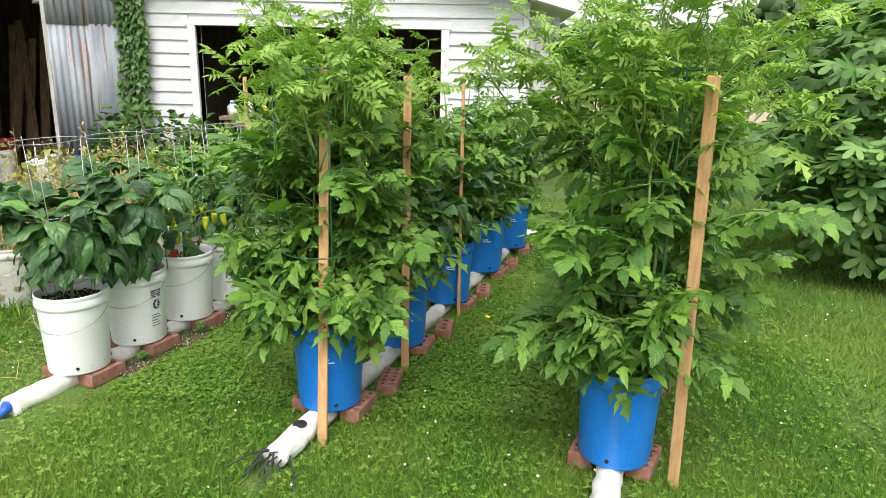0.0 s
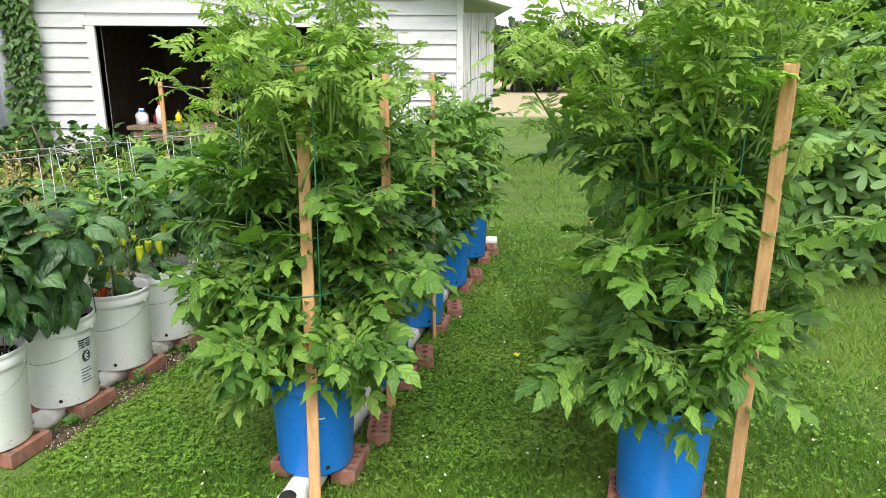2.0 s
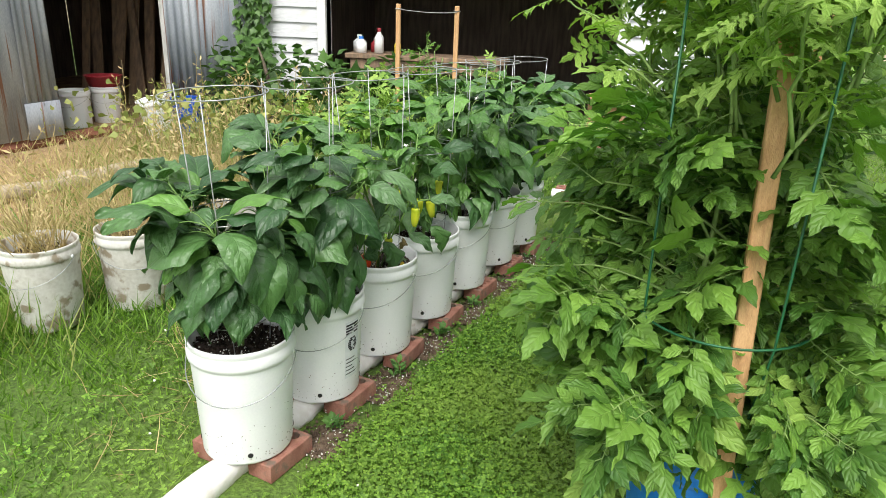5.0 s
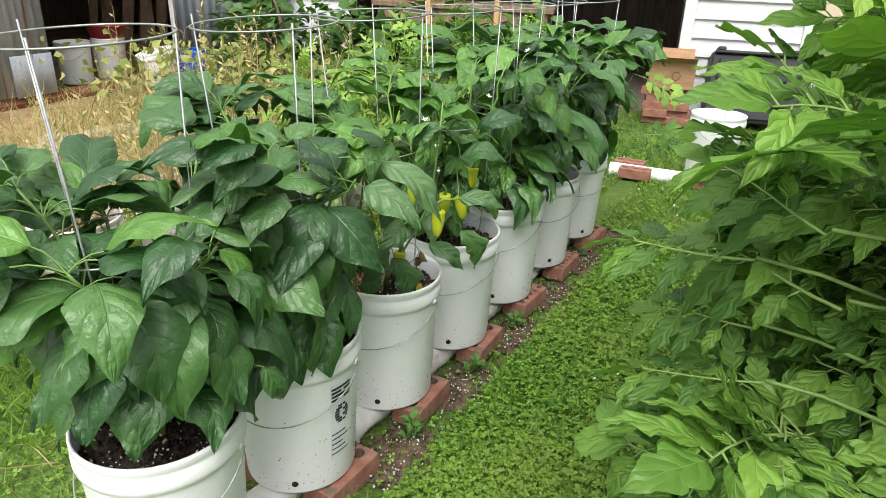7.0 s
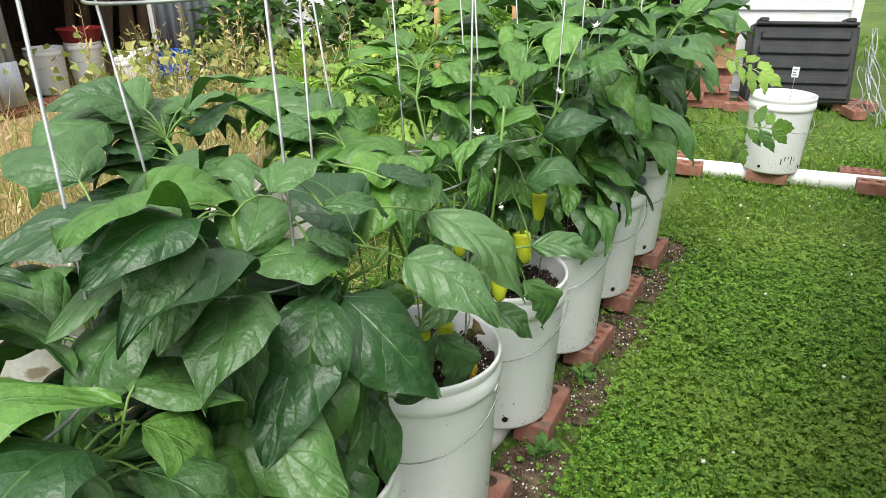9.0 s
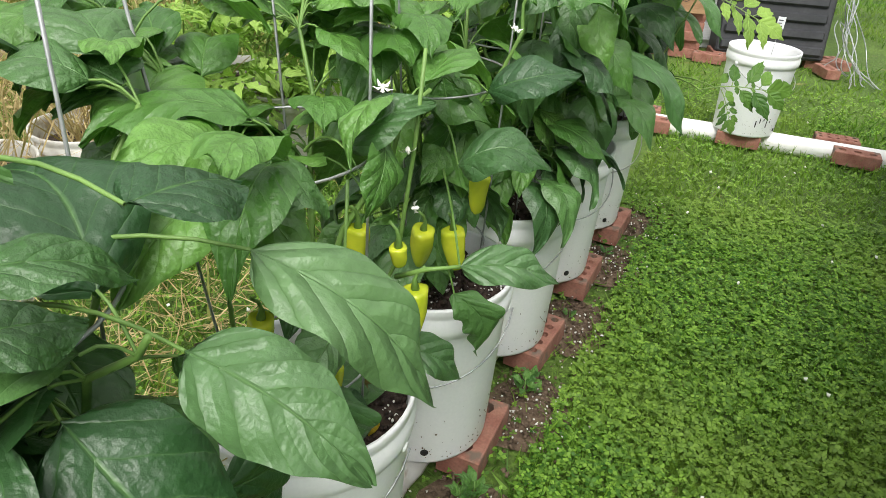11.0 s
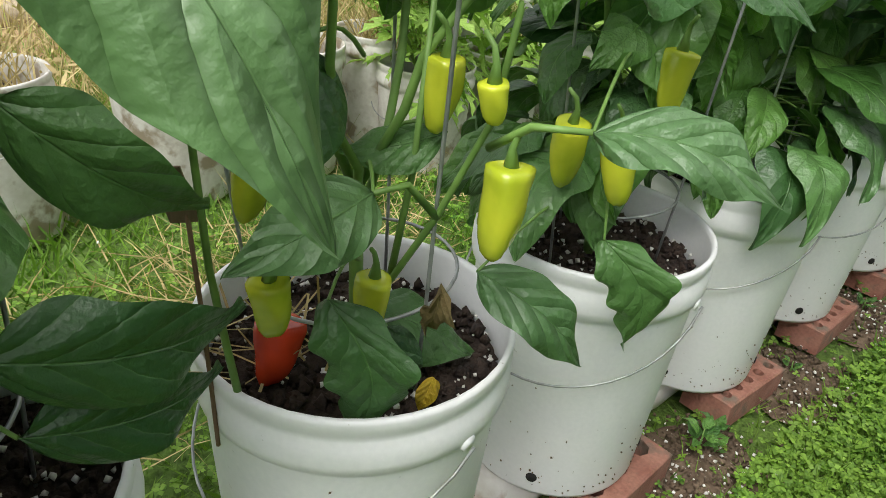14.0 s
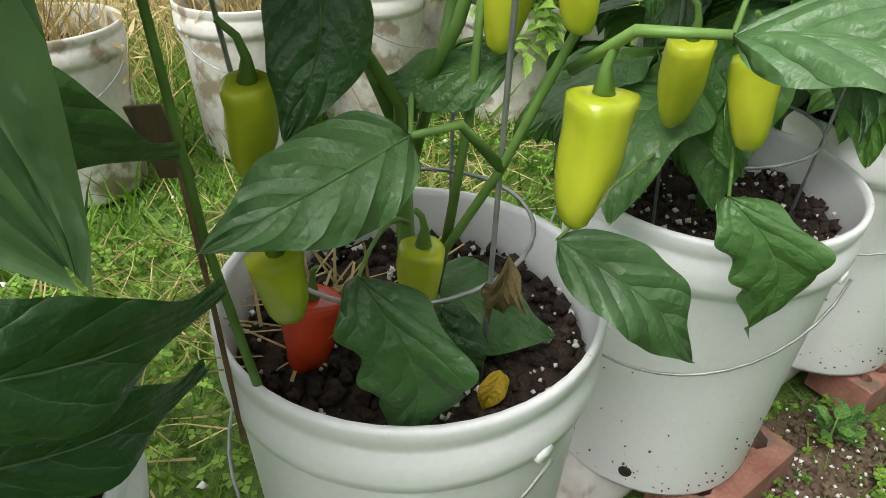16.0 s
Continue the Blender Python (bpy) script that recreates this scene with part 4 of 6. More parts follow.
# ---- leaves ----
def blade(width, arch, fold, wave, seed, nu=25, nv=12, notch=0.0):
    """A broad pointed oval leaf from (0,0,0) to (0,1,0): arched, channelled along its midrib, its rim turned down and wavy, quilted between the veins."""
    r_ = np.random.default_rng(seed)
    s = np.linspace(0, 1, nu)
    half = 0.5 * width * (0.93 * np.sin(np.pi * s ** 0.72) ** 0.72 * (1 - 0.20 * s) * 1.10)
    half *= 1 - 0.36 * np.clip((s - 0.68) / 0.32, 0, 1) ** 1.3 * np.clip(1.25 - s, 0, 1) * 2.2
    half[0], half[-1] = 0.012, 0.002
    ph = r_.uniform(0, 6.28, 6)
    side, twist = 0.07 * r_.normal(), 0.10 * r_.normal()
    vs, uv = [], []
    for i in range(nu):
        u = s[i]
        quilt = 0.5 + 0.5 * math.sin(7 * u + ph[2])
        for j in range(nv + 1):
            q = 2 * j / nv - 1
            aq = abs(q)
            edge = 1 + notch * 0.09 * math.sin(23 * u + 5 * q + ph[3]) + 0.03 * math.sin(11 * u + ph[4] * (1 if q > 0 else 2))
            x_ = half[i] * q * edge + side * math.sin(math.pi * u)
            z_ = arch * (2 * u * (1 - u) - 0.30 * u ** 3)
            z_ += half[i] * 2 * (fold * 1.5 * aq - (0.55 * fold + 0.16) * aq ** 2.4) + twist * half[i] * q
            z_ += 1.7 * wave * (0.8 * math.sin(8 * u + ph[0] + (1.2 if q > 0 else 0)) * aq ** 2.5 + 0.4 * math.sin(15 * u + ph[1] + 2 * q) * aq ** 3)
            vein = 5.0 * u - 1.5 * aq + 0.25 * math.sin(3 * u + ph[5])
            z_ += 0.0130 * quilt * (abs(math.sin(math.pi * vein)) - 0.6) * (aq * (1.15 - aq)) * 3.2 * (1 - u ** 4)
            z_ += 0.009 * math.sin(13 * u + 5 * q + ph[1]) * math.sin(7 * q + ph[0]) * aq
            vs.append((x_, u + 0.02 * q * q, z_))
            uv.append((u, 0.5 + 0.5 * q))
    k = nv + 1
    return Geo().add(vs, [(i * k + j, i * k + j + 1, (i + 1) * k + j + 1, (i + 1) * k + j) for i in range(nu - 1) for j in range(nv)], uv)


SHAPES = ((0.66, 0.34, 0.14, 0.034, 0), (0.72, 0.44, 0.10, 0.038, 0.3), (0.60, 0.26, 0.20, 0.030, 0), (0.74, 0.38, 0.12, 0.044, 0.4), (0.64, 0.55, 0.16, 0.034, 0), (0.68, 0.30, 0.10, 0.050, 0.8))
P_LEAVES = [blade(w_, a_, f_, wv, i, notch=nt).mesh("leaf", M["pepper_leaf"]) for i, (w_, a_, f_, wv, nt) in enumerate(SHAPES)]
P_FRESH = [blade(w_ * 0.92, a_ * 0.8, f_, wv, i + 50, notch=nt * 0.5).mesh("leaf", M["pepper_leaf_fresh"]) for i, (w_, a_, f_, wv, nt) in enumerate(SHAPES)]
WIDE = blade(0.70, 0.22, 0.06, 0.030, 31, 31, 12, 0.2).mesh("leaf", M["pepper_leaf"])
LONG = blade(0.46, 0.26, 0.12, 0.035, 33, 31, 12, 0.3).mesh("leaf", M["pepper_leaf"])
FLAT = blade(0.58, 0.10, 0.05, 0.020, 35, 31, 12, 0.2).mesh("leaf", M["pepper_leaf"])
RAGGED = blade(0.50, 0.22, 0.12, 0.050, 37, 45, 12, 1.5).mesh("leaf", M["pepper_leaf"])
# two blades with the sky's sheen put into their colour
SHEEN_LONG = blade(0.46, 0.30, 0.14, 0.035, 43, 37, 14, 0.3).mesh("leaf", M["pepper_leaf_sheen"])
SHEEN_WIDE = blade(0.54, 0.26, 0.10, 0.035, 44, 37, 14, 0.3).mesh("leaf", M["pepper_leaf_sheen"])
YELLOW = blade(0.62, 0.2, 0.2, 0.03, 39).mesh("leaf", M["yellow_leaf"])
DEAD = blade(0.5, 0.5, 0.5, 0.15, 41, 11, 6, 1.5).mesh("leaf", M["dead_leaf"])


def put_leaf(parent, me, base, tip, up=(0, 0, 1), name="leaf", label=""):
    """A leaf from base to tip, both in the plant's own metres."""
    b_, t_ = np.array(base, float), np.array(tip, float)
    L = np.linalg.norm(t_ - b_)
    R = frames_of((t_ - b_)[None], np.array([up], float), np.array([L]))[0]
    ob = part(name, me, None, parent, label)
    m = Matrix([[*R[i], b_[i]] for i in range(3)] + [[0, 0, 0, 1]])
    ob.matrix_basis = m
    return ob


def pod_mesh(name, L, r_, mat, bend=0.06):
    """A blunt-shouldered hanging pepper, its stalk end at the origin."""
    gg = Geo()
    n = 18
    prof = [(0.0, -0.012), (0.35, -0.004), (0.75, 0.0), (0.97, -0.02), (1.0, -0.10), (0.97, -0.25), (0.93, -0.42), (0.84, -0.6), (0.70, -0.78), (0.50, -0.92), (0.25, -0.985), (0.0, -1.0)]
    vs = []
    for q, z in prof:
        for k in range(n):
            a_ = 2 * math.pi * k / n
            rr_ = r_ * q * (1 + 0.13 * math.cos(3 * a_ + 1.0 + 0.9 * z) * (0.5 + 0.6 * abs(z)) + 0.05 * math.sin(8 * z + 2 * a_) + 0.03 * math.cos(5 * a_ + 6 * z))
            vs.append((rr_ * math.cos(a_) + bend * L * z * z, rr_ * math.sin(a_), z * L))
    gg.add(vs, [(i * n + k, i * n + (k + 1) % n, (i + 1) * n + (k + 1) % n, (i + 1) * n + k) for i in range(len(prof) - 1) for k in range(n)])
    return gg.mesh(name, M[mat])


PODS = {"big": pod_mesh("pepper", 0.070, 0.0168, "pepper_green"), "mid": pod_mesh("pepper", 0.056, 0.0145, "pepper_green", -0.1), "small": pod_mesh("pepper", 0.030, 0.010, "pepper_green"), "red": pod_mesh("pepper", 0.070, 0.021, "pepper_red", 0.12)}
STALK = Geo().tube([(0, 0, -0.003), (0.001, 0, 0.012), (-0.002, 0.002, 0.022), (-0.010, 0.004, 0.030)], [0.0060, 0.0026, 0.0021, 0.0018], 8).mesh("stalk", M["stem"])


def put_pod(parent, kind, top, tilt=0, turn=0, label=""):
    ob = part("pepper", PODS[kind], None, parent, label or "glossy yellow-green pepper")
    ob.matrix_basis = pose(*top, tilt, 0, turn)
    part("stalk", STALK, None, ob, "green curved stalk")
    return ob


def curve_pts(p, q, sag=0.0, n=5):
    p, q = np.array(p, float), np.array(q, float)
    s = np.linspace(0, 1, n)[:, None]
    out = p + (q - p) * s
    out[:, 2] += sag * (4 * s * (1 - s))[:, 0]
    return out


def flower(parent, c, mat, size=0.012):
    gg = Geo()
    for k in range(5):
        a_ = 2 * math.pi * k / 5
        gg.add([(0, 0, 0), (size * 0.5 * math.cos(a_ - 0.4), size * 0.5 * math.sin(a_ - 0.4), 0.002), (size * math.cos(a_), size * math.sin(a_), -0.002), (size * 0.5 * math.cos(a_ + 0.4), size * 0.5 * math.sin(a_ + 0.4), 0.002)], [(0, 1, 2, 3)])
    gg.lathe([(0, -0.004), (size * 0.22, -0.002), (size * 0.15, 0.004), (0, 0.005)], 8)
    ob = part("flower", gg, M[mat], parent)
    ob.matrix_basis = pose(*c, rng.uniform(90, 180), 0, rng.uniform(0, 360))


def pepper_plant(x, y, z, height, spread, n_leaves, size, label, keep=None, seed=1, stems=4, low=8, fresh=0.1):
    """Stems forking out of the soil, with large drooping leaves on stalks."""
    pl = thing("pepper_plant", (x, y, z), label, "pepper plant", "pepper plants")
    r_ = np.random.default_rng(seed)
    g_, nodes, owner, twigs_ = Geo(), [], [], []
    trunk = curve_pts((0, 0, -0.01), (r_.normal() * 0.01, r_.normal() * 0.01, height * 0.35), 0, 5)
    g_.tube(trunk, np.linspace(0.0075, 0.006, 5), 7)
    for k in range(stems):
        a_ = 2 * math.pi * (k + r_.uniform(-0.25, 0.25)) / stems
        top = np.array([spread * 0.5 * math.cos(a_), spread * 0.5 * math.sin(a_), height * r_.uniform(0.8, 1.0)])
        pts = curve_pts(trunk[-1 - (k % 2)], top, 0.02, 7)
        pts[1:-1] += r_.normal(size=(5, 3)) * 0.008
        twigs_.append(Geo().tube(pts, np.linspace(0.0045, 0.0024, 7), 6))
        nodes += list(pts[1:])
        owner += [k] * 6
    nodes += list(trunk[2:]) + [np.array([0.0, 0.0, 0.10 + 0.02 * (k % 5)]) for k in range(low)]
    owner += [0] * (3 + low)
    nodes = np.array(nodes)
    made = tries = 0
    while made < n_leaves and tries < n_leaves * 12:
        tries += 1
        ni = r_.integers(len(nodes))
        nd = nodes[ni]
        out = np.array([nd[0], nd[1], 0]) / (spread * 0.5)
        a_ = r_.uniform(0, 2 * math.pi)
        d = out * 0.9 + np.array([math.cos(a_), math.sin(a_), 0])
        d /= np.linalg.norm(d) + 1e-6
        st = r_.uniform(0.02, 0.07) + (0.05 if nd[2] < 0.2 else 0)
        rel = nd[2] / height
        b_ = nd + d * st + np.array([0, 0, r_.uniform(0.0, 0.045)])
        L = size * r_.uniform(0.7, 1.15) * (0.75 if rel > 0.9 else 1.0)
        droop = r_.uniform(-2.0, -0.2) if rel < 0.75 else r_.uniform(-0.6, 0.35)
        t_ = b_ + (d + np.array([0, 0, droop])) / math.hypot(1, droop) * L
        if t_[2] < 0.02 or (np.hypot(t_[0], t_[1]) < 0.145 and t_[2] < 0.05):
            continue
        if keep and not (keep(b_) and keep(t_)):
            continue
        twigs_[owner[ni]].tube(curve_pts(nd, b_, 0.008, 4), 0.0013, 5, False)
        young = r_.random() < fresh * (0.45 + 0.75 * rel)
        put_leaf(pl, (P_FRESH if young else P_LEAVES)[r_.integers(len(P_LEAVES))], b_, t_, (0.25 * r_.normal() - d[0] * 0.1, 0.25 * r_.normal(), 1))
        made += 1
    part("stem", g_, M["stem"], pl)
    for tw_ in twigs_:
        part("branch", tw_, M["stem"], pl)
    return pl, nodes


def rowv(p):
    return p[0] * V2[0] + p[1] * V2[1]


def rowu(p):
    return p[0] * U2[0] + p[1] * U2[1]


SOIL_Z = POT_Z + 0.318
P = {}
P[1], _ = pepper_plant(*w_pot(1), SOIL_Z, 0.50, 0.31, 150, 0.160, "dark green pepper plant with broad glossy leaves", lambda p: rowv(p) < 0.24 and p[2] > 0.07, 11, 5)
P[2], _ = pepper_plant(*w_pot(2), SOIL_Z, 0.52, 0.36, 190, 0.160, "dark green pepper plant with broad drooping leaves", lambda p: rowv(p) < 0.17 and not (rowv(p) > -0.03 and rowu(p) > 0.05) and (rowu(p) < 0.08 or p[2] > 0.36), 12, 4)
P[3], _ = pepper_plant(*w_pot(3), SOIL_Z, 0.54, 0.30, 85, 0.125, "pepper plant with yellow-green and red fruit", lambda p: p[2] > 0.27 and rowv(p) < 0.16 and (rowv(p) < -0.04 or p[2] > 0.34), 13, 4, fresh=0.9)
P[4], _ = pepper_plant(*w_pot(4), SOIL_Z, 0.58, 0.28, 105, 0.125, "pepper plant with hanging yellow-green peppers", lambda p: rowv(p) < 0.12 and p[2] > 0.04, 14, 4, fresh=0.95)
P[5], _ = pepper_plant(*w_pot(5), SOIL_Z, 0.62, 0.32, 110, 0.145, "tall leafy green pepper plant", lambda p: rowv(p) < 0.25, 15, 4, fresh=0.6)
P[6], _ = pepper_plant(*w_pot(6), SOIL_Z, 0.60, 0.36, 120, 0.155, "tall leafy green pepper plant", None, 16, 5, fresh=0.5)
P[7], _ = pepper_plant(*w_pot(7), SOIL_Z, 0.58, 0.36, 120, 0.155, "leafy green pepper plant at the row's end", None, 17, 5, fresh=0.5)


def on_plant(k, p):
    b_ = w_pot(k)
    return (p[0] - b_[0], p[1] - b_[1], p[2] - SOIL_Z)


# single leaves that stand out on the second, third and fourth plant: plant, mesh, base, tip, up
SINGLE = [
    (2, SHEEN_LONG, (-0.908, 3.163, 0.836), (-0.776, 3.178, 0.722), (0.25, -0.35, 1)),
    (2, SHEEN_WIDE, (-0.920, 3.094, 0.804), (-0.801, 3.079, 0.741), (0.35, -0.5, 0.75)),
    (3, SHEEN_WIDE, (-0.932, 3.394, 0.609), (-0.954, 3.285, 0.586), (0.75, -0.55, 0.75)),
    (3, RAGGED, (-0.948, 3.368, 0.528), (-0.930, 3.372, 0.392), (0.65, -0.7, 0.1)),
    (4, SHEEN_LONG, (-0.805, 3.441, 0.675), (-0.692, 3.478, 0.655), (0.3, -0.6, 1)),
    (4, SHEEN_LONG, (-0.888, 3.479, 0.525), (-0.796, 3.529, 0.445), (0.6, -0.5, 0.8)),
    (2, LONG, (-0.955, 3.150, 0.605), (-0.924, 3.277, 0.575), (0.6, -0.85, 0.1)),
    (2, LONG, (-0.960, 3.160, 0.550), (-0.940, 3.270, 0.528), (0.6, -0.85, 0.15)),
    (2, LONG, (-1.000, 3.200, 0.700), (-0.970, 3.290, 0.616), (0.6, -0.85, 0.1)),
    (4, RAGGED, (-0.831, 3.618, 0.518), (-0.791, 3.640, 0.396), (0.5, -0.8, 0.3)),
    (3, FLAT, (-0.932, 3.484, 0.629), (-1.008, 3.444, 0.607), (0.4, -0.5, 1)),
    (3, P_LEAVES[0], (-0.944, 3.437, 0.467), (-0.918, 3.452, 0.400), (0.6, -0.6, 0.5)),
    (3, WIDE, (-0.985, 3.470, 0.452), (-0.905, 3.530, 0.405), (0.2, -0.3, 1)),
    (3, FLAT, (-0.985, 3.385, 0.700), (-0.968, 3.345, 0.612), (0.8, -0.6, 0.2)),
    (2, WIDE, (-0.930, 3.080, 0.905), (-0.910, 3.165, 0.885), (0.2, -0.4, 1)),
    (2, LONG, (-0.975, 3.010, 0.895), (-0.925, 3.075, 0.870), (0.2, -0.4, 1)),
    (2, WIDE, (-1.000, 3.020, 0.850), (-0.975, 3.090, 0.820), (0.2, -0.5, 1)),
    (4, P_LEAVES[1], (-0.835, 3.580, 0.735), (-0.720, 3.605, 0.745), (0.1, -0.5, 1)),
    (4, P_LEAVES[0], (-0.820, 3.715, 0.790), (-0.701, 3.735, 0.829), (0.1, -0.6, 1)),
    (3, P_LEAVES[3], (-0.985, 3.300, 0.810), (-0.915, 3.335, 0.775), (0.2, -0.5, 1)),
    (3, P_LEAVES[2], (-0.930, 3.430, 0.800), (-0.850, 3.470, 0.850), (0.2, -0.6, 1)),
    (6, LONG, (-0.624, 4.200, 0.760), (-0.470, 4.120, 0.640), (0.4, -0.4, 1)),
    (6, LONG, (-0.560, 4.300, 0.880), (-0.420, 4.240, 0.800), (0.4, -0.4, 1)),
    (1, WIDE, (-1.085, 2.690, 0.810), (-1.100, 2.690, 0.640), (0.5, -0.8, 0.3)),
    (1, LONG, (-1.000, 2.800, 0.560), (-0.985, 2.830, 0.470), (0.6, -0.6, 0.4)),
    (2, WIDE, (-1.020, 3.090, 0.610), (-0.985, 3.020, 0.480), (0.4, -0.8, 0.4)),
    (2, LONG, (-0.990, 3.120, 0.590), (-0.945, 3.080, 0.465), (0.7, -0.5, 0.4)),
    (2, WIDE, (-1.090, 3.060, 0.600), (-1.090, 2.975, 0.490), (0.1, -0.9, 0.4)),
    (2, LONG, (-1.040, 3.090, 0.560), (-1.040, 3.020, 0.430), (0.3, -0.9, 0.2)),
    (2, WIDE, (-1.080, 2.960, 0.690), (-0.930, 2.900, 0.625), (0.2, -0.7, 1)),
    (2, WIDE, (-0.985, 3.060, 0.765), (-0.865, 3.050, 0.650), (0.5, -0.4, 0.8)),
]
ANCHOR = {1: (-1.18, 2.78, 0.72), 2: (-1.085, 3.13, 0.70), 3: (-0.985, 3.455, 0.66), 4: (-0.895, 3.80, 0.68), 6: (-0.70, 4.52, 0.8)}
twigs = {k: Geo() for k in ANCHOR}
for k, me, b_, t_, up in SINGLE:
    put_leaf(P[k], me, on_plant(k, b_), on_plant(k, t_), up)
    anc = np.array(on_plant(k, ANCHOR[k]))
    b_ = np.array(on_plant(k, b_))
    anc[2] = b_[2] - 0.02
    anc[:2] = anc[:2] * 0.6 + b_[:2] * 0.1
    twigs[k].tube(curve_pts(anc, b_, 0.015, 6), np.linspace(0.0020, 0.0013, 6), 6, False)
put_leaf(P[3], YELLOW, on_plant(3, (-0.902, 3.452, 0.425)), on_plant(3, (-0.906, 3.440, 0.392)), (0.6, -0.7, 0.3), label="yellowed dying leaf")
put_leaf(P[3], DEAD, on_plant(3, (-0.905, 3.452, 0.520)), on_plant(3, (-0.915, 3.455, 0.470)), (0.6, -0.7, 0.3), label="brown shrivelled leaf")
# main stems of the third plant
for pts in (((-1.005, 3.334, 0.400), (-1.009, 3.325, 0.48), (-1.011, 3.317, 0.552), (-1.012, 3.312, 0.675), (-1.0, 3.32, 0.80)),
            ((-0.990, 3.475, 0.390), (-0.955, 3.452, 0.50), (-0.915, 3.452, 0.575), (-0.880, 3.455, 0.66), (-0.865, 3.46, 0.80), (-0.86, 3.47, 0.90)),
            ((-0.955, 3.452, 0.50), (-0.945, 3.46, 0.60), (-0.94, 3.465, 0.75)), ((-0.880, 3.455, 0.64), (-0.84, 3.43, 0.672), (-0.805, 3.441, 0.675)),
            ((-0.915, 3.452, 0.575), (-0.925, 3.425, 0.607), (-0.932, 3.394, 0.609))):
    twigs[3].tube([on_plant(3, q) for q in pts], np.linspace(0.0034, 0.0021, len(pts)), 8)
for k, g_ in twigs.items():
    part("branch", g_, M["stem"], P[k])
put_pod(P[3], "big", on_plant(3, (-0.853, 3.437, 0.640)), 4, 200)
put_pod(P[3], "mid", on_plant(3, (-1.000, 3.350, 0.632)), 8, 60)
put_pod(P[3], "mid", on_plant(3, (-0.967, 3.330, 0.556)), 10, 10)
put_pod(P[3], "mid", on_plant(3, (-0.950, 3.425, 0.520)), 3, 120)
put_pod(P[3], "mid", on_plant(3, (-0.930, 3.470, 0.690)), 0, 80)
put_pod(P[3], "small", on_plant(3, (-0.875, 3.440, 0.690)), 10, 0)
put_pod(P[3], "red", on_plant(3, (-1.022, 3.392, 0.462)), 8, 170, "ripe red pepper resting on the soil")
put_pod(P[4], "big", on_plant(4, (-0.880, 3.610, 0.622)), 12, 40)
put_pod(P[4], "big", on_plant(4, (-0.843, 3.640, 0.612)), -8, 100)
put_pod(P[4], "mid", on_plant(4, (-0.815, 3.660, 0.690)), 6, 140)
for k, q in ((3, (-0.87, 3.45, 0.80)), (3, (-0.855, 3.43, 0.745)), (4, (-0.79, 3.70, 0.88)), (5, (-0.74, 4.05, 0.96)), (3, (-0.90, 3.46, 0.86))):
    flower(P[k], on_plant(k, q), "petal")

# dry straw on the third pot's soil and a twig with a faded tag
straw_t = template(Geo().add([(-0.5, 0, 0), (0.5, 0, 0), (0.35, 1, 0.04), (-0.35, 1, 0.04)], [(0, 1, 2, 3)]))


def stalk_field(n, pick, l0, l1, w0, lean_=0.5):
    """Thin upright stalks: rotations and places."""
    pp = pick(n)
    n = len(pp)
    d = np.stack([rng.normal(0, lean_, n), rng.normal(0, lean_, n), np.ones(n)], -1)
    L = rng.uniform(l0, l1, n)
    R = frames_of(d, rng.normal(size=(n, 3)), np.ones(n))
    R = R * np.stack([np.full(n, w0), L, L], -1)[:, None, :]
    return R, pp


sx, sy = w_pot(3)
st = thing("straw", (sx, sy, SOIL_Z), "dry straw bits lying on the potting soil", "straw", kind="stuff")
pp = disc_points(46, 0.07, 0.012) + np.array([-0.06, -0.06, 0])
d = np.concatenate([rng.normal(size=(46, 2)), rng.normal(0, 0.12, (46, 1))], 1)
R = frames_of(d, np.tile([0, 0, 1.0], (46, 1)), np.ones(46)) * np.stack([np.full(46, 0.003), rng.uniform(0.03, 0.08, 46), np.ones(46)], -1)[:, None, :]
part("straw_bits", strewn("straw_bits", [(straw_t, R, pp)], M["straw"]), None, st)
tw = thing("tag_stick", (-1.03, 3.325, SOIL_Z), "thin brown stick with a faded paper tag", "plant tag")
part("stick", Geo().tube([(0, 0, -0.02), (-0.006, 0.002, 0.10), (-0.015, 0.004, 0.2)], 0.002, 6), M["twig"], tw)
part("tag", Geo().box((-0.011, -0.001, 0), (0.011, 0.001, 0.045), 0.0004, pose(-0.016, 0.003, 0.185, 8, -10, 30)), M["board"], tw, "faded printed tag", False)


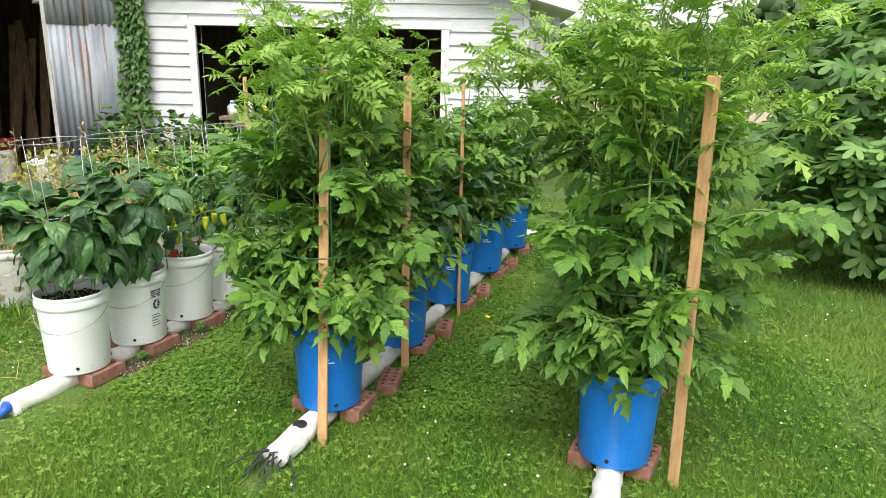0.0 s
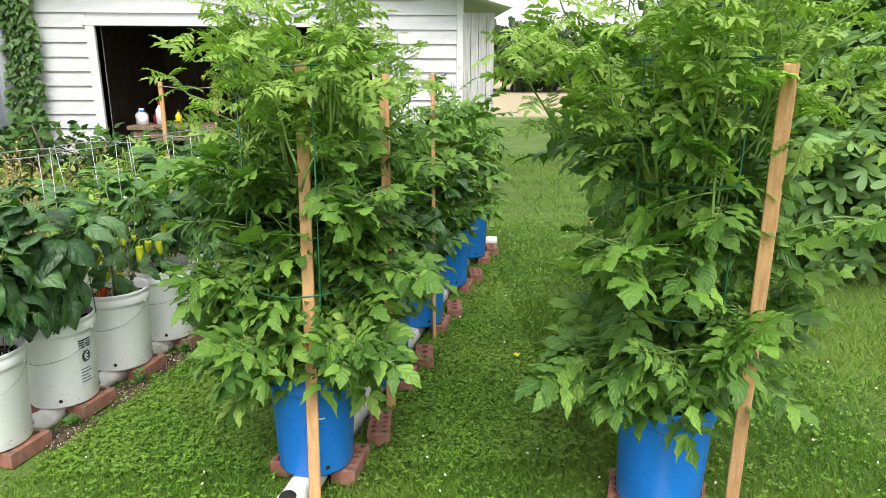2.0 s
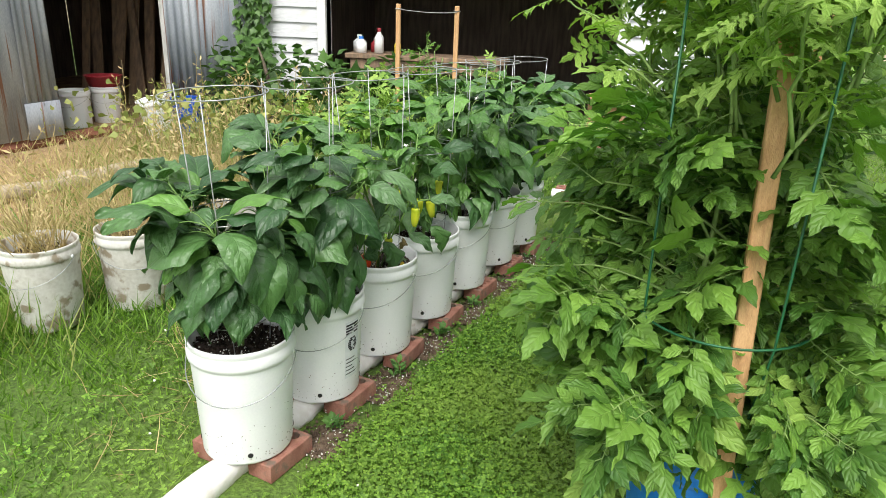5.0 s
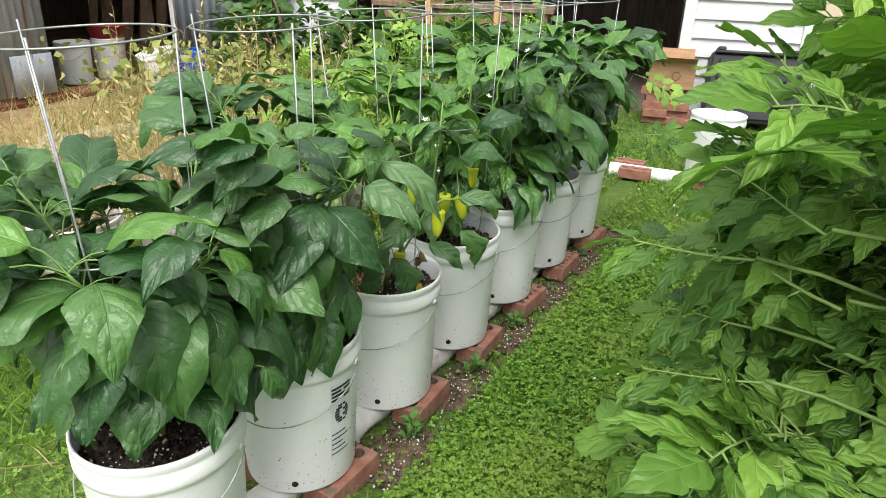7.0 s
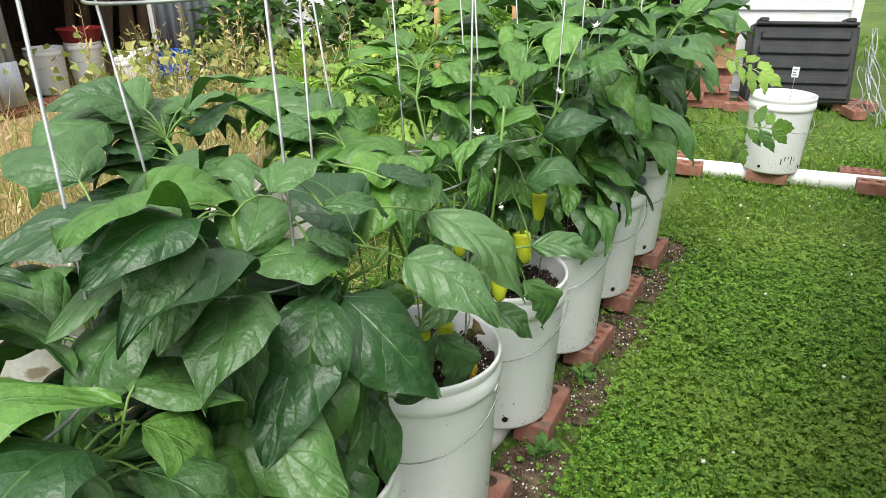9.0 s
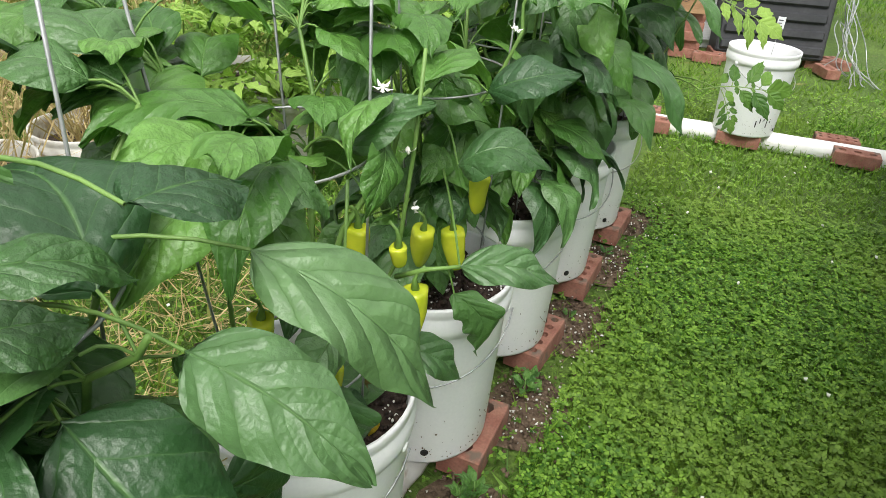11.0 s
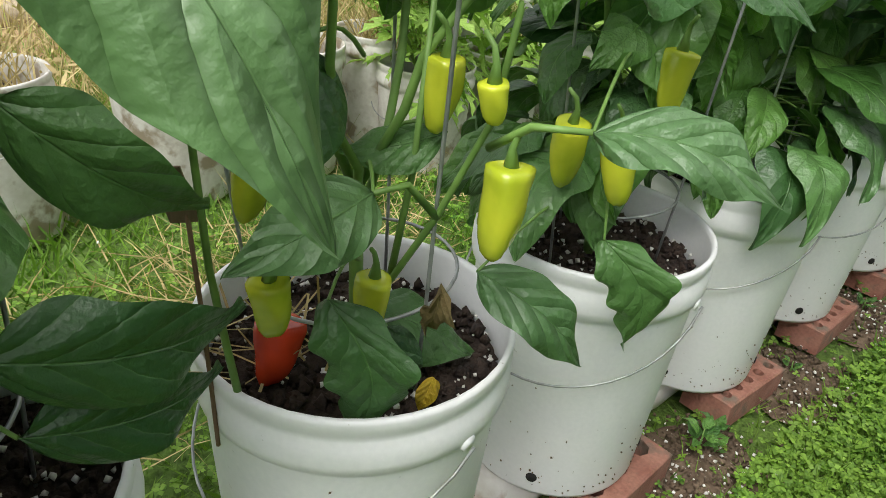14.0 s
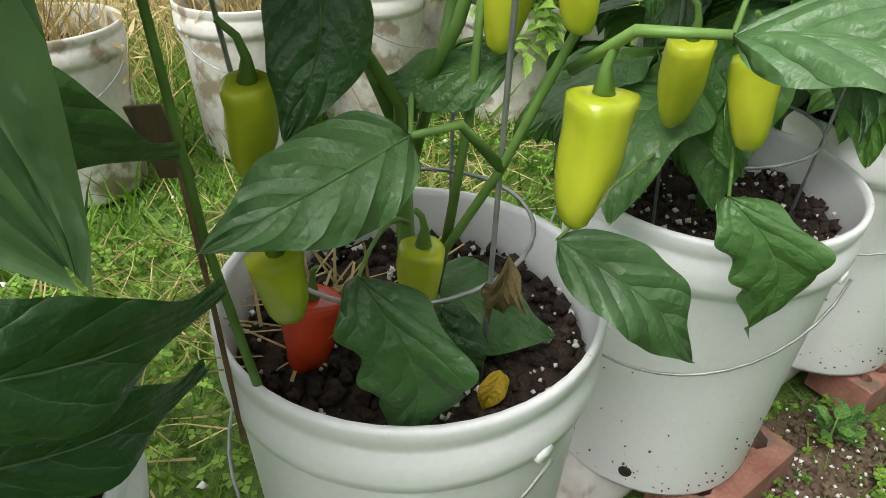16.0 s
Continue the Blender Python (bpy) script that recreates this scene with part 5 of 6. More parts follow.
# ---- tomato plants ----
def leaflet(g_, base, ang, L, w, droop, seed, lift=0.0, fine=False):
    r_ = np.random.default_rng(seed)
    n = 6
    s = np.linspace(0, 1, n)
    half = w * np.array([0.10, 0.50, 0.27, 0.36, 0.12, 0.0]) * r_.uniform(0.8, 1.2, 6)
    d = np.array([math.sin(ang), math.cos(ang)])
    q = np.array([d[1], -d[0]])
    if fine:
        n = 15
        s = np.linspace(0, 1, n)
        half = w * 0.60 * s ** 0.45 * (1 - s) ** 0.75 / 0.55 * (1 + 0.17 * np.sin(s * 23 + r_.uniform(-0.6, 0.6)) * (s < 0.9) * (s > 0.1))
        vs, uv = [], []
        lean_ = 0.25 * r_.normal()
        for i in range(n):
            for k in (-1, -0.5, 0, 0.5, 1):
                c = d * (L * (s[i] + 0.05 * abs(k) * math.sin(s[i] * 19))) + q * half[i] * k
                vs.append((base[0] + c[0], base[1] + c[1], base[2] + lift * s[i] - droop * L * s[i] ** 2 + abs(k) ** 1.5 * half[i] * 0.30 - 0.25 * abs(k) ** 3 * half[i] + k * lean_ * half[i] + 0.02 * L * math.sin(14 * s[i] + 3 * k)))
                uv.append((s[i], 0.5 + 0.5 * k))
        g_.add(vs, [(i * 5 + j, i * 5 + j + 1, (i + 1) * 5 + j + 1, (i + 1) * 5 + j) for i in range(n - 1) for j in range(4)], uv)
        return
    vs, uv = [], []
    for i in range(n):
        for k in (-1, 0, 1):
            c = d * (L * (s[i] + (0.10 if k and i in (1, 3) else 0.0))) + q * half[i] * k
            vs.append((base[0] + c[0], base[1] + c[1], base[2] + lift * s[i] - droop * L * s[i] ** 2 + abs(k) * half[i] * (0.25 + 0.1 * r_.normal())))
            uv.append((s[i], 0.5 + 0.5 * k))
    g_.add(vs, [(i * 3 + j, i * 3 + j + 1, (i + 1) * 3 + j + 1, (i + 1) * 3 + j) for i in range(n - 1) for j in (0, 1)], uv)


def compound(seed, droop, fine=False):
    """A tomato leaf: a drooping rib with paired toothed leaflets, one metre long."""
    r_ = np.random.default_rng(seed)
    g_ = Geo()

    def rib(s):
        return np.array([0.03 * math.sin(5 * s + seed), s * (1 - 0.12 * droop * s), 0.10 * s - droop * 0.55 * s * s])
    pts = np.array([rib(s) for s in np.linspace(0, 0.8, 5)])
    g_.tube(pts, np.linspace(0.014, 0.007, 5), 3, False)
    for s, L, w in ((0.22, 0.22, 0.10), (0.37, 0.31, 0.14), (0.53, 0.37, 0.165), (0.70, 0.34, 0.155)):
        for k in (-1, 1):
            leaflet(g_, rib(s + 0.03 * k), k * (1.15 + 0.2 * r_.normal()), L * r_.uniform(0.8, 1.15), w, 0.08 + 0.3 * r_.random() + droop * 0.25, int(r_.integers(999)), fine=fine)
    for s in (0.30, 0.45, 0.62):
        for k in (-1, 1):
            leaflet(g_, rib(s), k * 1.3, 0.10, 0.05, 0.3, int(r_.integers(999)))
    leaflet(g_, rib(0.8), 0.1 * r_.normal(), 0.36, 0.19, 0.2 + droop * 0.3, int(r_.integers(999)), fine=fine)
    return template(g_)


T_LEAVES = [compound(i, d_) for i, d_ in enumerate((0.12, 0.3, 0.55, 0.85))]


def broad_compound(seed, droop):
    """A nearer tomato leaf with broad stalked leaflets: its leaflets and its ribs."""
    r_ = np.random.default_rng(seed)
    g_, h_ = Geo(), Geo()

    def rib(s):
        return np.array([0.05 * math.sin(4 * s + seed), s * (1 - 0.12 * droop * s), 0.10 * s - droop * 0.55 * s * s])
    h_.tube(np.array([rib(s) for s in np.linspace(0, 0.76, 7)]), np.linspace(0.010, 0.005, 7), 5, False)
    for s, L, w in ((0.22, 0.22, 0.10), (0.38, 0.30, 0.135), (0.54, 0.34, 0.15), (0.70, 0.32, 0.145)):
        for k in (-1, 1):
            a_ = k * (1.1 + 0.2 * r_.normal())
            b_ = rib(s + 0.03 * k)
            e_ = b_ + 0.06 * np.array([math.sin(a_), math.cos(a_), 0.1])
            h_.tube(np.array([b_, e_]), np.array([0.007, 0.005]), 4, False)
            leaflet(g_, e_, a_, L * r_.uniform(0.8, 1.15), w, 0.08 + 0.35 * r_.random() + droop * 0.25, int(r_.integers(999)), fine=True)
    for s in (0.40, 0.60):
        for k in (-1, 1):
            leaflet(g_, rib(s), k * 1.3, 0.10, 0.06, 0.3, int(r_.integers(999)), fine=True)
    leaflet(g_, rib(0.76), 0.1 * r_.normal(), 0.38, 0.20, 0.2 + droop * 0.3, int(r_.integers(999)), fine=True)
    return template(g_), template(h_)


NEAR = [broad_compound(i + 10, d_) for i, d_ in enumerate((0.12, 0.3, 0.55, 0.85))]
T_NEAR, N_RIBS = [q[0] for q in NEAR], [q[1] for q in NEAR]


def tomato_plant(x, y, z, height, radius, n_leaves, label, mat="tomato_leaf", seed=1, stems=4, size=0.27, side=None, fruit=0, blooms=0, group="tomato plants", arms=(), near=False, clear=None, tip_back=0.0):
    pl = thing("tomato_plant", (x, y, z), label, "tomato plant", group)
    r_ = np.random.default_rng(seed)
    g_, nodes, hs = Geo(), [], []
    for k in range(stems):
        a_ = 2 * math.pi * (k + r_.uniform(-0.3, 0.3)) / stems
        q = radius * r_.uniform(0.25, 0.5)
        hgt = height * r_.uniform(0.78, 1.02)
        n = 14
        s = np.linspace(0, 1, n)
        pts = np.stack([q * math.cos(a_) * np.sin(s * 1.7) + 0.02 * np.sin(7 * s + k), q * math.sin(a_) * np.sin(s * 1.7) + 0.02 * np.cos(6 * s + k), s * hgt], -1)
        lean_back = pts + np.outer(pts[:, 2], [0, tip_back, 0])
        part("stem", Geo().tube(lean_back, np.linspace(0.008, 0.003, n), 6), M["tomato_stem"], pl)
        dense = np.linspace(0.5, n - 1.01, 60)
        for f in dense:
            i = int(f)
            nodes.append(pts[i] + (pts[i + 1] - pts[i]) * (f - i))
    for end in arms:
        end = np.array(end)
        pts = curve_pts((0.03 * r_.normal(), 0.03 * r_.normal(), max(0.05, end[2] - 0.35)), end, 0.05, 8)
        part("stem", Geo().tube(pts, np.linspace(0.0045, 0.0020, 8), 6), M["tomato_stem"], pl)
        nodes += list(pts[3:]) * 12
    nodes = np.array(nodes)
    nodes[:, 1] += tip_back * nodes[:, 2]
    rel = nodes[:, 2] / height
    wgt = np.where(rel > 0.78, 0.22, np.where(rel < 0.35, 1.35, 1.0)) * (rel > 0.05)
    pick = r_.choice(len(nodes), n_leaves, p=wgt / wgt.sum())
    nd = nodes[pick]
    rel = rel[pick]
    a_ = r_.uniform(0, 2 * np.pi, n_leaves)
    el = np.where(rel > 0.75, r_.uniform(-0.1, 1.1, n_leaves), r_.uniform(-0.35, 0.55, n_leaves)) - 0.15 * (rel < 0.25)
    d = np.stack([np.cos(a_) + 0.5 * nd[:, 0] / radius, np.sin(a_) + 0.5 * nd[:, 1] / radius, el], -1)
    L = size * r_.uniform(0.5, 1.25, n_leaves) * np.where(rel > 0.85, 0.7, 1.0) * (radius / 0.36) ** 0.5
    if side:
        ok = np.array([side(np.array([x, y]) + n_[:2] + dd_[:2] / np.linalg.norm(dd_) * l_) for n_, dd_, l_ in zip(nd, d, L)])
        nd, d, L, rel, el = nd[ok], d[ok], L[ok], rel[ok], el[ok]
    if clear:
        run = d / np.linalg.norm(d, axis=1)[:, None] * L[:, None]
        ok = np.array([all(clear(np.array([x, y, z]) + n_ + e_ * f) for f in (0.4, 0.7, 1.0)) for n_, e_ in zip(nd, run)])
        nd, d, L, rel, el = nd[ok], d[ok], L[ok], rel[ok], el[ok]
    R = frames_of(d, np.tile([0, 0, 1.0], (len(d), 1)) + r_.normal(0, 0.5, (len(d), 3)), L)
    kind = np.clip((r_.uniform(0, 2.8, len(d)) + 0.9 * (rel < 0.35) - 0.5 * (rel > 0.8)).astype(int), 0, 3)
    broad = r_.random(len(d)) < np.where(rel > 0.8, 0.25, 0.8)
    part("foliage", strewn("foliage", [(T_LEAVES[k], R[kind == k] * (1.0 if not near else 0.95), nd[kind == k]) for k in range(4)] if not near else [(T_NEAR[k], R[(kind == k) & broad], nd[(kind == k) & broad]) for k in range(4)] + [(T_LEAVES[k], R[(kind == k) & ~broad], nd[(kind == k) & ~broad]) for k in range(4)], M[mat]), None, pl, "many lobed green leaves")["kind"] = "stuff"
    if near:
        part("leaf_ribs", strewn("leaf_ribs", [(N_RIBS[k], R[(kind == k) & broad], nd[(kind == k) & broad]) for k in range(4)], M["tomato_stem"]), None, pl, "pale green leaf ribs")["kind"] = "stuff"
    for i in range(fruit):
        c = nodes[r_.integers(len(nodes))] + np.array([r_.normal() * 0.06, r_.normal() * 0.06, -0.03])
        ob = part("tomato", Geo().lathe([(0, -0.9 * 0.022), (0.014, -0.017), (0.022, -0.004), (0.020, 0.010), (0.010, 0.017), (0, 0.015)], 14), M["tomato_green"], pl, "small unripe green tomato")
        ob.location = c
    for i in range(blooms):
        c = nodes[r_.integers(len(nodes) // 2, len(nodes))] + np.array([r_.normal() * 0.1, r_.normal() * 0.1, 0.03])
        flower(pl, c, "yellow", 0.014)
    return pl


tz = POT_Z + 0.32


def before_stake(base, top, wide):
    """Keeps leaves from growing across the open side of a stake."""
    def clear(p):
        f = (p[2] + 0.05) / (top[2] + 0.05)
        cx, cy = base[0] + (top[0] - base[0]) * f, base[1] + (top[1] - base[1]) * f
        return p[1] > cy + 0.02 or abs(p[0] - cx) > wide + 0.10 * (cy - p[1])
    return clear




def off_path(p):
    """Keeps leaves out of the strip that is walked, left of the blue row."""
    w = (p[0] - W1[0]) * V2[0] + (p[1] - W1[1]) * V2[1]
    u = (p[0] - W1[0]) * U2[0] + (p[1] - W1[1]) * U2[1]
    return w > (0.80 if u > -0.1 else 0.80 - 0.75 * (u + 0.1)) or u > 0.9


for n_, (hh, rr, nl) in enumerate(((1.03, 0.34, 620), (0.95, 0.33, 210), (1.0, 0.32, 190), (0.98, 0.32, 220), (0.95, 0.32, 170)), 1):
    x, y = a_pot(n_)
    tomato_plant(x, y, tz, hh, rr, nl, "tall staked tomato plant with dense green leaves", seed=20 + n_, stems=5, size=0.23 if n_ == 1 else 0.26, side=off_path if n_ < 3 else None, arms=[tuple(V2 * -a_ + U2 * b_) + (c_,) for a_, b_, c_ in ((0.26, -0.05, 0.35), (0.30, 0.06, 0.62), (0.28, -0.02, 0.85), (0.24, 0.16, 1.0), (0.30, 0.2, 0.5), (0.2, -0.12, 0.7), (0.16, -0.16, 0.16), (-0.18, -0.12, 0.2), (-0.24, 0.0, 0.4), (-0.24, -0.1, 0.65), (0.22, 0.0, 0.22))] if n_ == 1 else (), near=n_ == 1, fruit=7 if n_ < 3 else 3, blooms=5, clear=before_stake((0.042, 2.355), (0.033, 2.575, 1.436), 0.045) if n_ == 1 else None, tip_back=0.08 if n_ == 1 else 0.0)
for n_, (hh, rr, nl) in enumerate(((1.10, 0.38, 540), (1.0, 0.34, 300), (1.05, 0.34, 240), (1.0, 0.34, 190), (0.95, 0.34, 150)), 1):
    x, y = r_pot(n_)
    tomato_plant(x, y, tz, hh, rr, nl, "tall bushy tomato plant tied to a stake", seed=40 + n_, stems=7 if n_ == 1 else 6, size=0.22 if n_ == 1 else 0.2, arms=[(0.36 * math.cos(k * 0.9) + 0.05, 0.34 * math.sin(k * 0.9), 0.45 + 0.07 * (k * 5 % 9)) for k in range(9)] + [(0.24 * math.cos(k), 0.24 * math.sin(k), 0.10 + 0.09 * (k % 4)) for k in range(-4, 3)] if n_ == 1 else (), fruit=3, blooms=10, near=n_ == 1, clear=before_stake((1.368, 2.215), (1.290, 2.065, 1.436), 0.04) if n_ == 1 else None)
for i, (x, y, hh, rr, nl) in enumerate(((-1.78, 4.75, 0.58, 0.30, 90), (-1.72, 5.12, 0.60, 0.30, 90), (-1.62, 5.55, 0.66, 0.30, 95), (-1.50, 5.95, 0.75, 0.28, 80), (-1.42, 6.5, 1.0, 0.3, 90), (-1.0, 6.9, 1.0, 0.3, 80))):
    tomato_plant(x, y, 0.22 if i < 3 else 0.0, hh, rr, nl, "pale green young tomato plant", "tomato_leaf_pale", 60 + i, 3, 0.22, blooms=1, group="pale tomato plants")
for i, (x, y) in enumerate(((-1.78, 4.75), (-1.72, 5.12), (-1.62, 5.55))):
    pot((x, y, -0.06), 20 * i, "old_bucket", "dirty white bucket with a young tomato plant", "old weathered buckets", 0.30, 0, False)



def top_shoots(pl, height, n_, spread, seed, shift=0.0):
    """Thin bending shoots with small feathery leaves above a plant."""
    r_ = np.random.default_rng(seed)
    nd, dd, ll = [], [], []
    for k in range(n_):
        a_ = r_.uniform(0, 2 * math.pi)
        q = spread * r_.uniform(0.15, 1.0) ** 0.8
        foot = 0.55 * q * r_.uniform(0.5, 1.0)
        top = height * (1.17 - 0.30 * (q / spread) ** 2 + r_.uniform(-0.16, 0.04))
        b_ = a_ + r_.normal() * 0.6
        pts = curve_pts((foot * math.cos(a_), foot * math.sin(a_), r_.uniform(0.55, 0.75) * height), (q * math.cos(b_) + shift, q * math.sin(b_), top), r_.uniform(0.0, 0.10), 11)
        pts[1:] += np.cumsum(r_.normal(0, 0.011, (10, 3)), 0)
        part("stem", Geo().tube(pts, np.linspace(0.0045, 0.0015, 11), 5), M["tomato_stem"], pl)
        for i in range(2, 11):
            for m_ in range(2 if i < 9 else 3):
                c_ = r_.uniform(0, 2 * math.pi)
                nd.append(pts[i])
                dd.append((math.cos(c_), math.sin(c_), r_.uniform(-0.6, 0.7)))
                ll.append(r_.uniform(0.07, 0.17) * (1.2 - 0.05 * i))
    nd, dd, ll = np.array(nd), np.array(dd), np.array(ll)
    R = frames_of(dd, np.tile([0, 0, 1.0], (len(dd), 1)) + r_.normal(0, 0.4, (len(dd), 3)), ll)
    part("shoot_leaves", strewn("shoot_leaves", [(T_LEAVES[k], R[k::3], nd[k::3]) for k in range(3)], M["tomato_leaf_pale"]), None, pl, "small pale feathery leaves")["kind"] = "stuff"


staked = [c for c in scene.objects if c.name.startswith("tomato_plant")]
top_shoots(staked[0], 1.20, 28, 0.50, 91, -0.07)
top_shoots(staked[1], 1.08, 12, 0.34, 92)
top_shoots(staked[5], 1.24, 34, 0.62, 93)
top_shoots(staked[6], 1.15, 14, 0.50, 94)
for n_ in (2, 3):
    pepper_plant(*a_pot(n_), tz, 0.46, 0.36, 75, 0.15, "dark glossy pepper plant in a blue bucket", None, 70 + n_, 4, 4)

# sprays of the first staked plant that reach over the lawn
wl = [c for c in scene.objects if c.name == "tomato_plant"][0]
ends = np.array([(-0.30, 2.66, 0.93, -0.47, 2.74, 0.89), (-0.28, 2.66, 0.85, -0.42, 2.75, 0.80), (-0.27, 2.62, 0.80, -0.44, 2.66, 0.75), (-0.26, 2.58, 1.00, -0.40, 2.68, 1.04),
                 (-0.24, 2.56, 0.72, -0.45, 2.66, 0.64), (-0.22, 2.60, 0.92, -0.38, 2.78, 0.90), (-0.22, 2.56, 1.05, -0.36, 2.70, 1.16)])
ends -= np.tile([wl.location[0], wl.location[1], wl.location[2]], 2)
d = ends[:, 3:] - ends[:, :3]
R = frames_of(d, np.tile([-0.2, -0.3, 1.0], (len(d), 1)) + rng.normal(0, 0.25, (len(d), 3)), np.linalg.norm(d, axis=1))
for i in range(len(d)):
    part("leaf", strewn("leaf", [(T_NEAR[i % 2], R[i:i + 1], ends[i:i + 1, :3])], M["tomato_leaf"]), None, wl)
    part("leaf_rib", strewn("leaf_rib", [(N_RIBS[i % 2], R[i:i + 1], ends[i:i + 1, :3])], M["tomato_stem"]), None, wl)
    part("stem", Geo().tube(curve_pts((0.0, 0.0, max(0.1, ends[i, 2] - 0.12)), ends[i, :3], 0.03, 6), np.linspace(0.0036, 0.0022, 6), 6), M["tomato_stem"], wl)

# a tomato seedling in the last white pot, leaning out over the lawn
x, y = w_pot(7)
sd = thing("tomato_plant", (x, y, tz), "thin young tomato plant leaning out of a white bucket", "tomato plant", "pale tomato plants")
foot = np.array([x, y, tz])
shoot = curve_pts((0.04, -0.04, 0.0), np.array([-0.40, 4.74, 0.80]) - foot, -0.04, 9)
part("stem", Geo().tube(shoot, np.linspace(0.004, 0.002, 9), 6), M["tomato_stem"], sd)
for b0, b1, up_, k, mat_, at_ in (((-0.36, 4.612, 0.583), (-0.152, 4.653, 0.600), (0.1, -0.8, 0.6), 0, "tomato_leaf", 4), ((-0.320, 4.612, 0.592), (-0.262, 4.587, 0.505), (0.5, -0.8, 0.4), 1, "tomato_leaf", 4), ((-0.40, 4.74, 0.80), (-0.185, 4.732, 0.745), (0.0, -0.6, 0.8), 1, "tomato_leaf_pale", 8)):
    b0, b1 = np.array(b0) - foot, np.array(b1) - foot
    R = frames_of((b1 - b0)[None], np.array([up_]), np.array([np.linalg.norm(b1 - b0)]))
    part("leaf", strewn("leaf", [(T_NEAR[k], R, b0[None])], M[mat_]), None, sd)
    part("leaf_rib", strewn("leaf_rib", [(N_RIBS[k], R, b0[None])], M["tomato_stem"]), None, sd)
    if at_ < 8:
        part("leaf_stalk", Geo().tube(curve_pts(shoot[at_], b0, 0.02, 6), np.linspace(0.0028, 0.0018, 6), 5), M["tomato_stem"], sd)

# pale withering leaves low on the first staked plant
wl = [c for c in scene.objects if c.name == "tomato_plant"][0]
n = 26
a_ = rng.uniform(-2.9, 0.3, n)
d = np.stack([np.cos(a_), np.sin(a_), rng.uniform(-1.5, -0.3, n)], -1)
q = np.stack([0.12 * np.cos(a_), 0.12 * np.sin(a_), rng.uniform(0.04, 0.40, n)], -1)
ok = np.abs(q[:, 0] + 0.1 * d[:, 0] - 0.02) > 0.06
q, d, n = q[ok], d[ok], int(ok.sum())
half_ = np.arange(n) % 2 == 0
for pick_, mat_, lb_ in ((half_, "tomato_leaf_pale", "pale yellowing curled leaves"), (~half_, "tomato_leaf", "limp hanging green leaves")):
    k = int(pick_.sum())
    part("withered_leaf", strewn("withered_leaf", [(T_NEAR[2], frames_of(d[pick_], np.array([0, 0, 1.0]) + rng.normal(0, 0.4, (k, 3)), rng.uniform(0.16, 0.26, k)), q[pick_])], M[mat_]), None, wl, lb_)["kind"] = "stuff"

# ---- fig bush ----
g_ = Geo()
m_ = 36
ang = np.linspace(-2.2, 2.2, m_)
rad = 0.20 + 0.52 * np.abs(np.cos(ang * 3.6)) ** 0.9 * (1.1 - 0.17 * np.abs(ang))
vs = [(0, 0.28, 0.05)] + [(r_ * math.sin(k), 0.28 + r_ * math.cos(k), -0.10 * r_ - 0.12 * r_ * r_) for k, r_ in zip(ang, rad)]
g_.add(vs, [(0, i + 1, i + 2) for i in range(m_ - 1)])
FIG = template(g_)


def ball_points(n, c, r_, shell=0.45, low=0.0):
    d = rng.normal(size=(n * 2, 3))
    d /= np.linalg.norm(d, axis=1)[:, None]
    lump = np.array([1 + 0.22 * noise.noise(tuple(q * 2.2)) for q in d])
    q = np.array(c) + d * np.array(r_) * (lump * (shell + (1 - shell) * rng.random(len(d)) ** 0.5))[:, None]
    ok = q[:, 2] > low
    return q[ok][:n], d[ok][:n]


def leafy_bush(name, loc, lobes, label, category, tmpl, mat, limbs, group=""):
    b = thing(name, loc, label, category, group)
    sets = []
    for c, r_, n, size in lobes:
        q, d = ball_points(n, c, r_, 0.5, 0.12)
        out = d * np.array([1, 1, 0.2]) + rng.normal(0, 0.45, d.shape)
        out[:, 2] -= 0.25
        sets.append((tmpl, frames_of(out, np.array([0, 0, 1.0]) + d * 0.8 + rng.normal(0, 0.35, d.shape), rng.uniform(0.7, 1.25, len(q)) * size), q))
    part("crown", strewn("crown", sets, M[mat]), None, b, "many lobed green leaves")
    g2 = Geo()
    for c, r_, n, size in lobes:
        for k in range(limbs):
            tip = np.array(c) + rng.normal(0, 0.4, 3) * np.array(r_)
            g2.tube(curve_pts((rng.normal() * 0.08, rng.normal() * 0.08, 0), tip, 0.12, 6), np.linspace(0.035, 0.008, 6), 6)
    part("trunk", g2, M["bark"], b, "grey-brown branching stems")
    return b


leafy_bush("fig_bush", (3.95, 5.35, 0), [((0, 0, 1.15), (1.25, 1.15, 1.05), 1500, 0.19), ((-0.45, -0.35, 0.85), (0.9, 0.8, 0.62), 800, 0.18), ((0.9, 0.3, 1.5), (0.9, 0.9, 0.8), 700, 0.19), ((0.1, 0.2, 1.95), (0.75, 0.75, 0.5), 500, 0.18)], "large fig bush with broad lobed leaves", "fig bush", FIG, "fig_leaf", 5)
leafy_bush("fig_bush", (6.4, 8.2, 0), [((0, 0, 1.1), (1.0, 0.9, 1.0), 800, 0.19)], "fig bush with broad lobed leaves behind the tomatoes", "fig bush", FIG, "fig_leaf", 4)

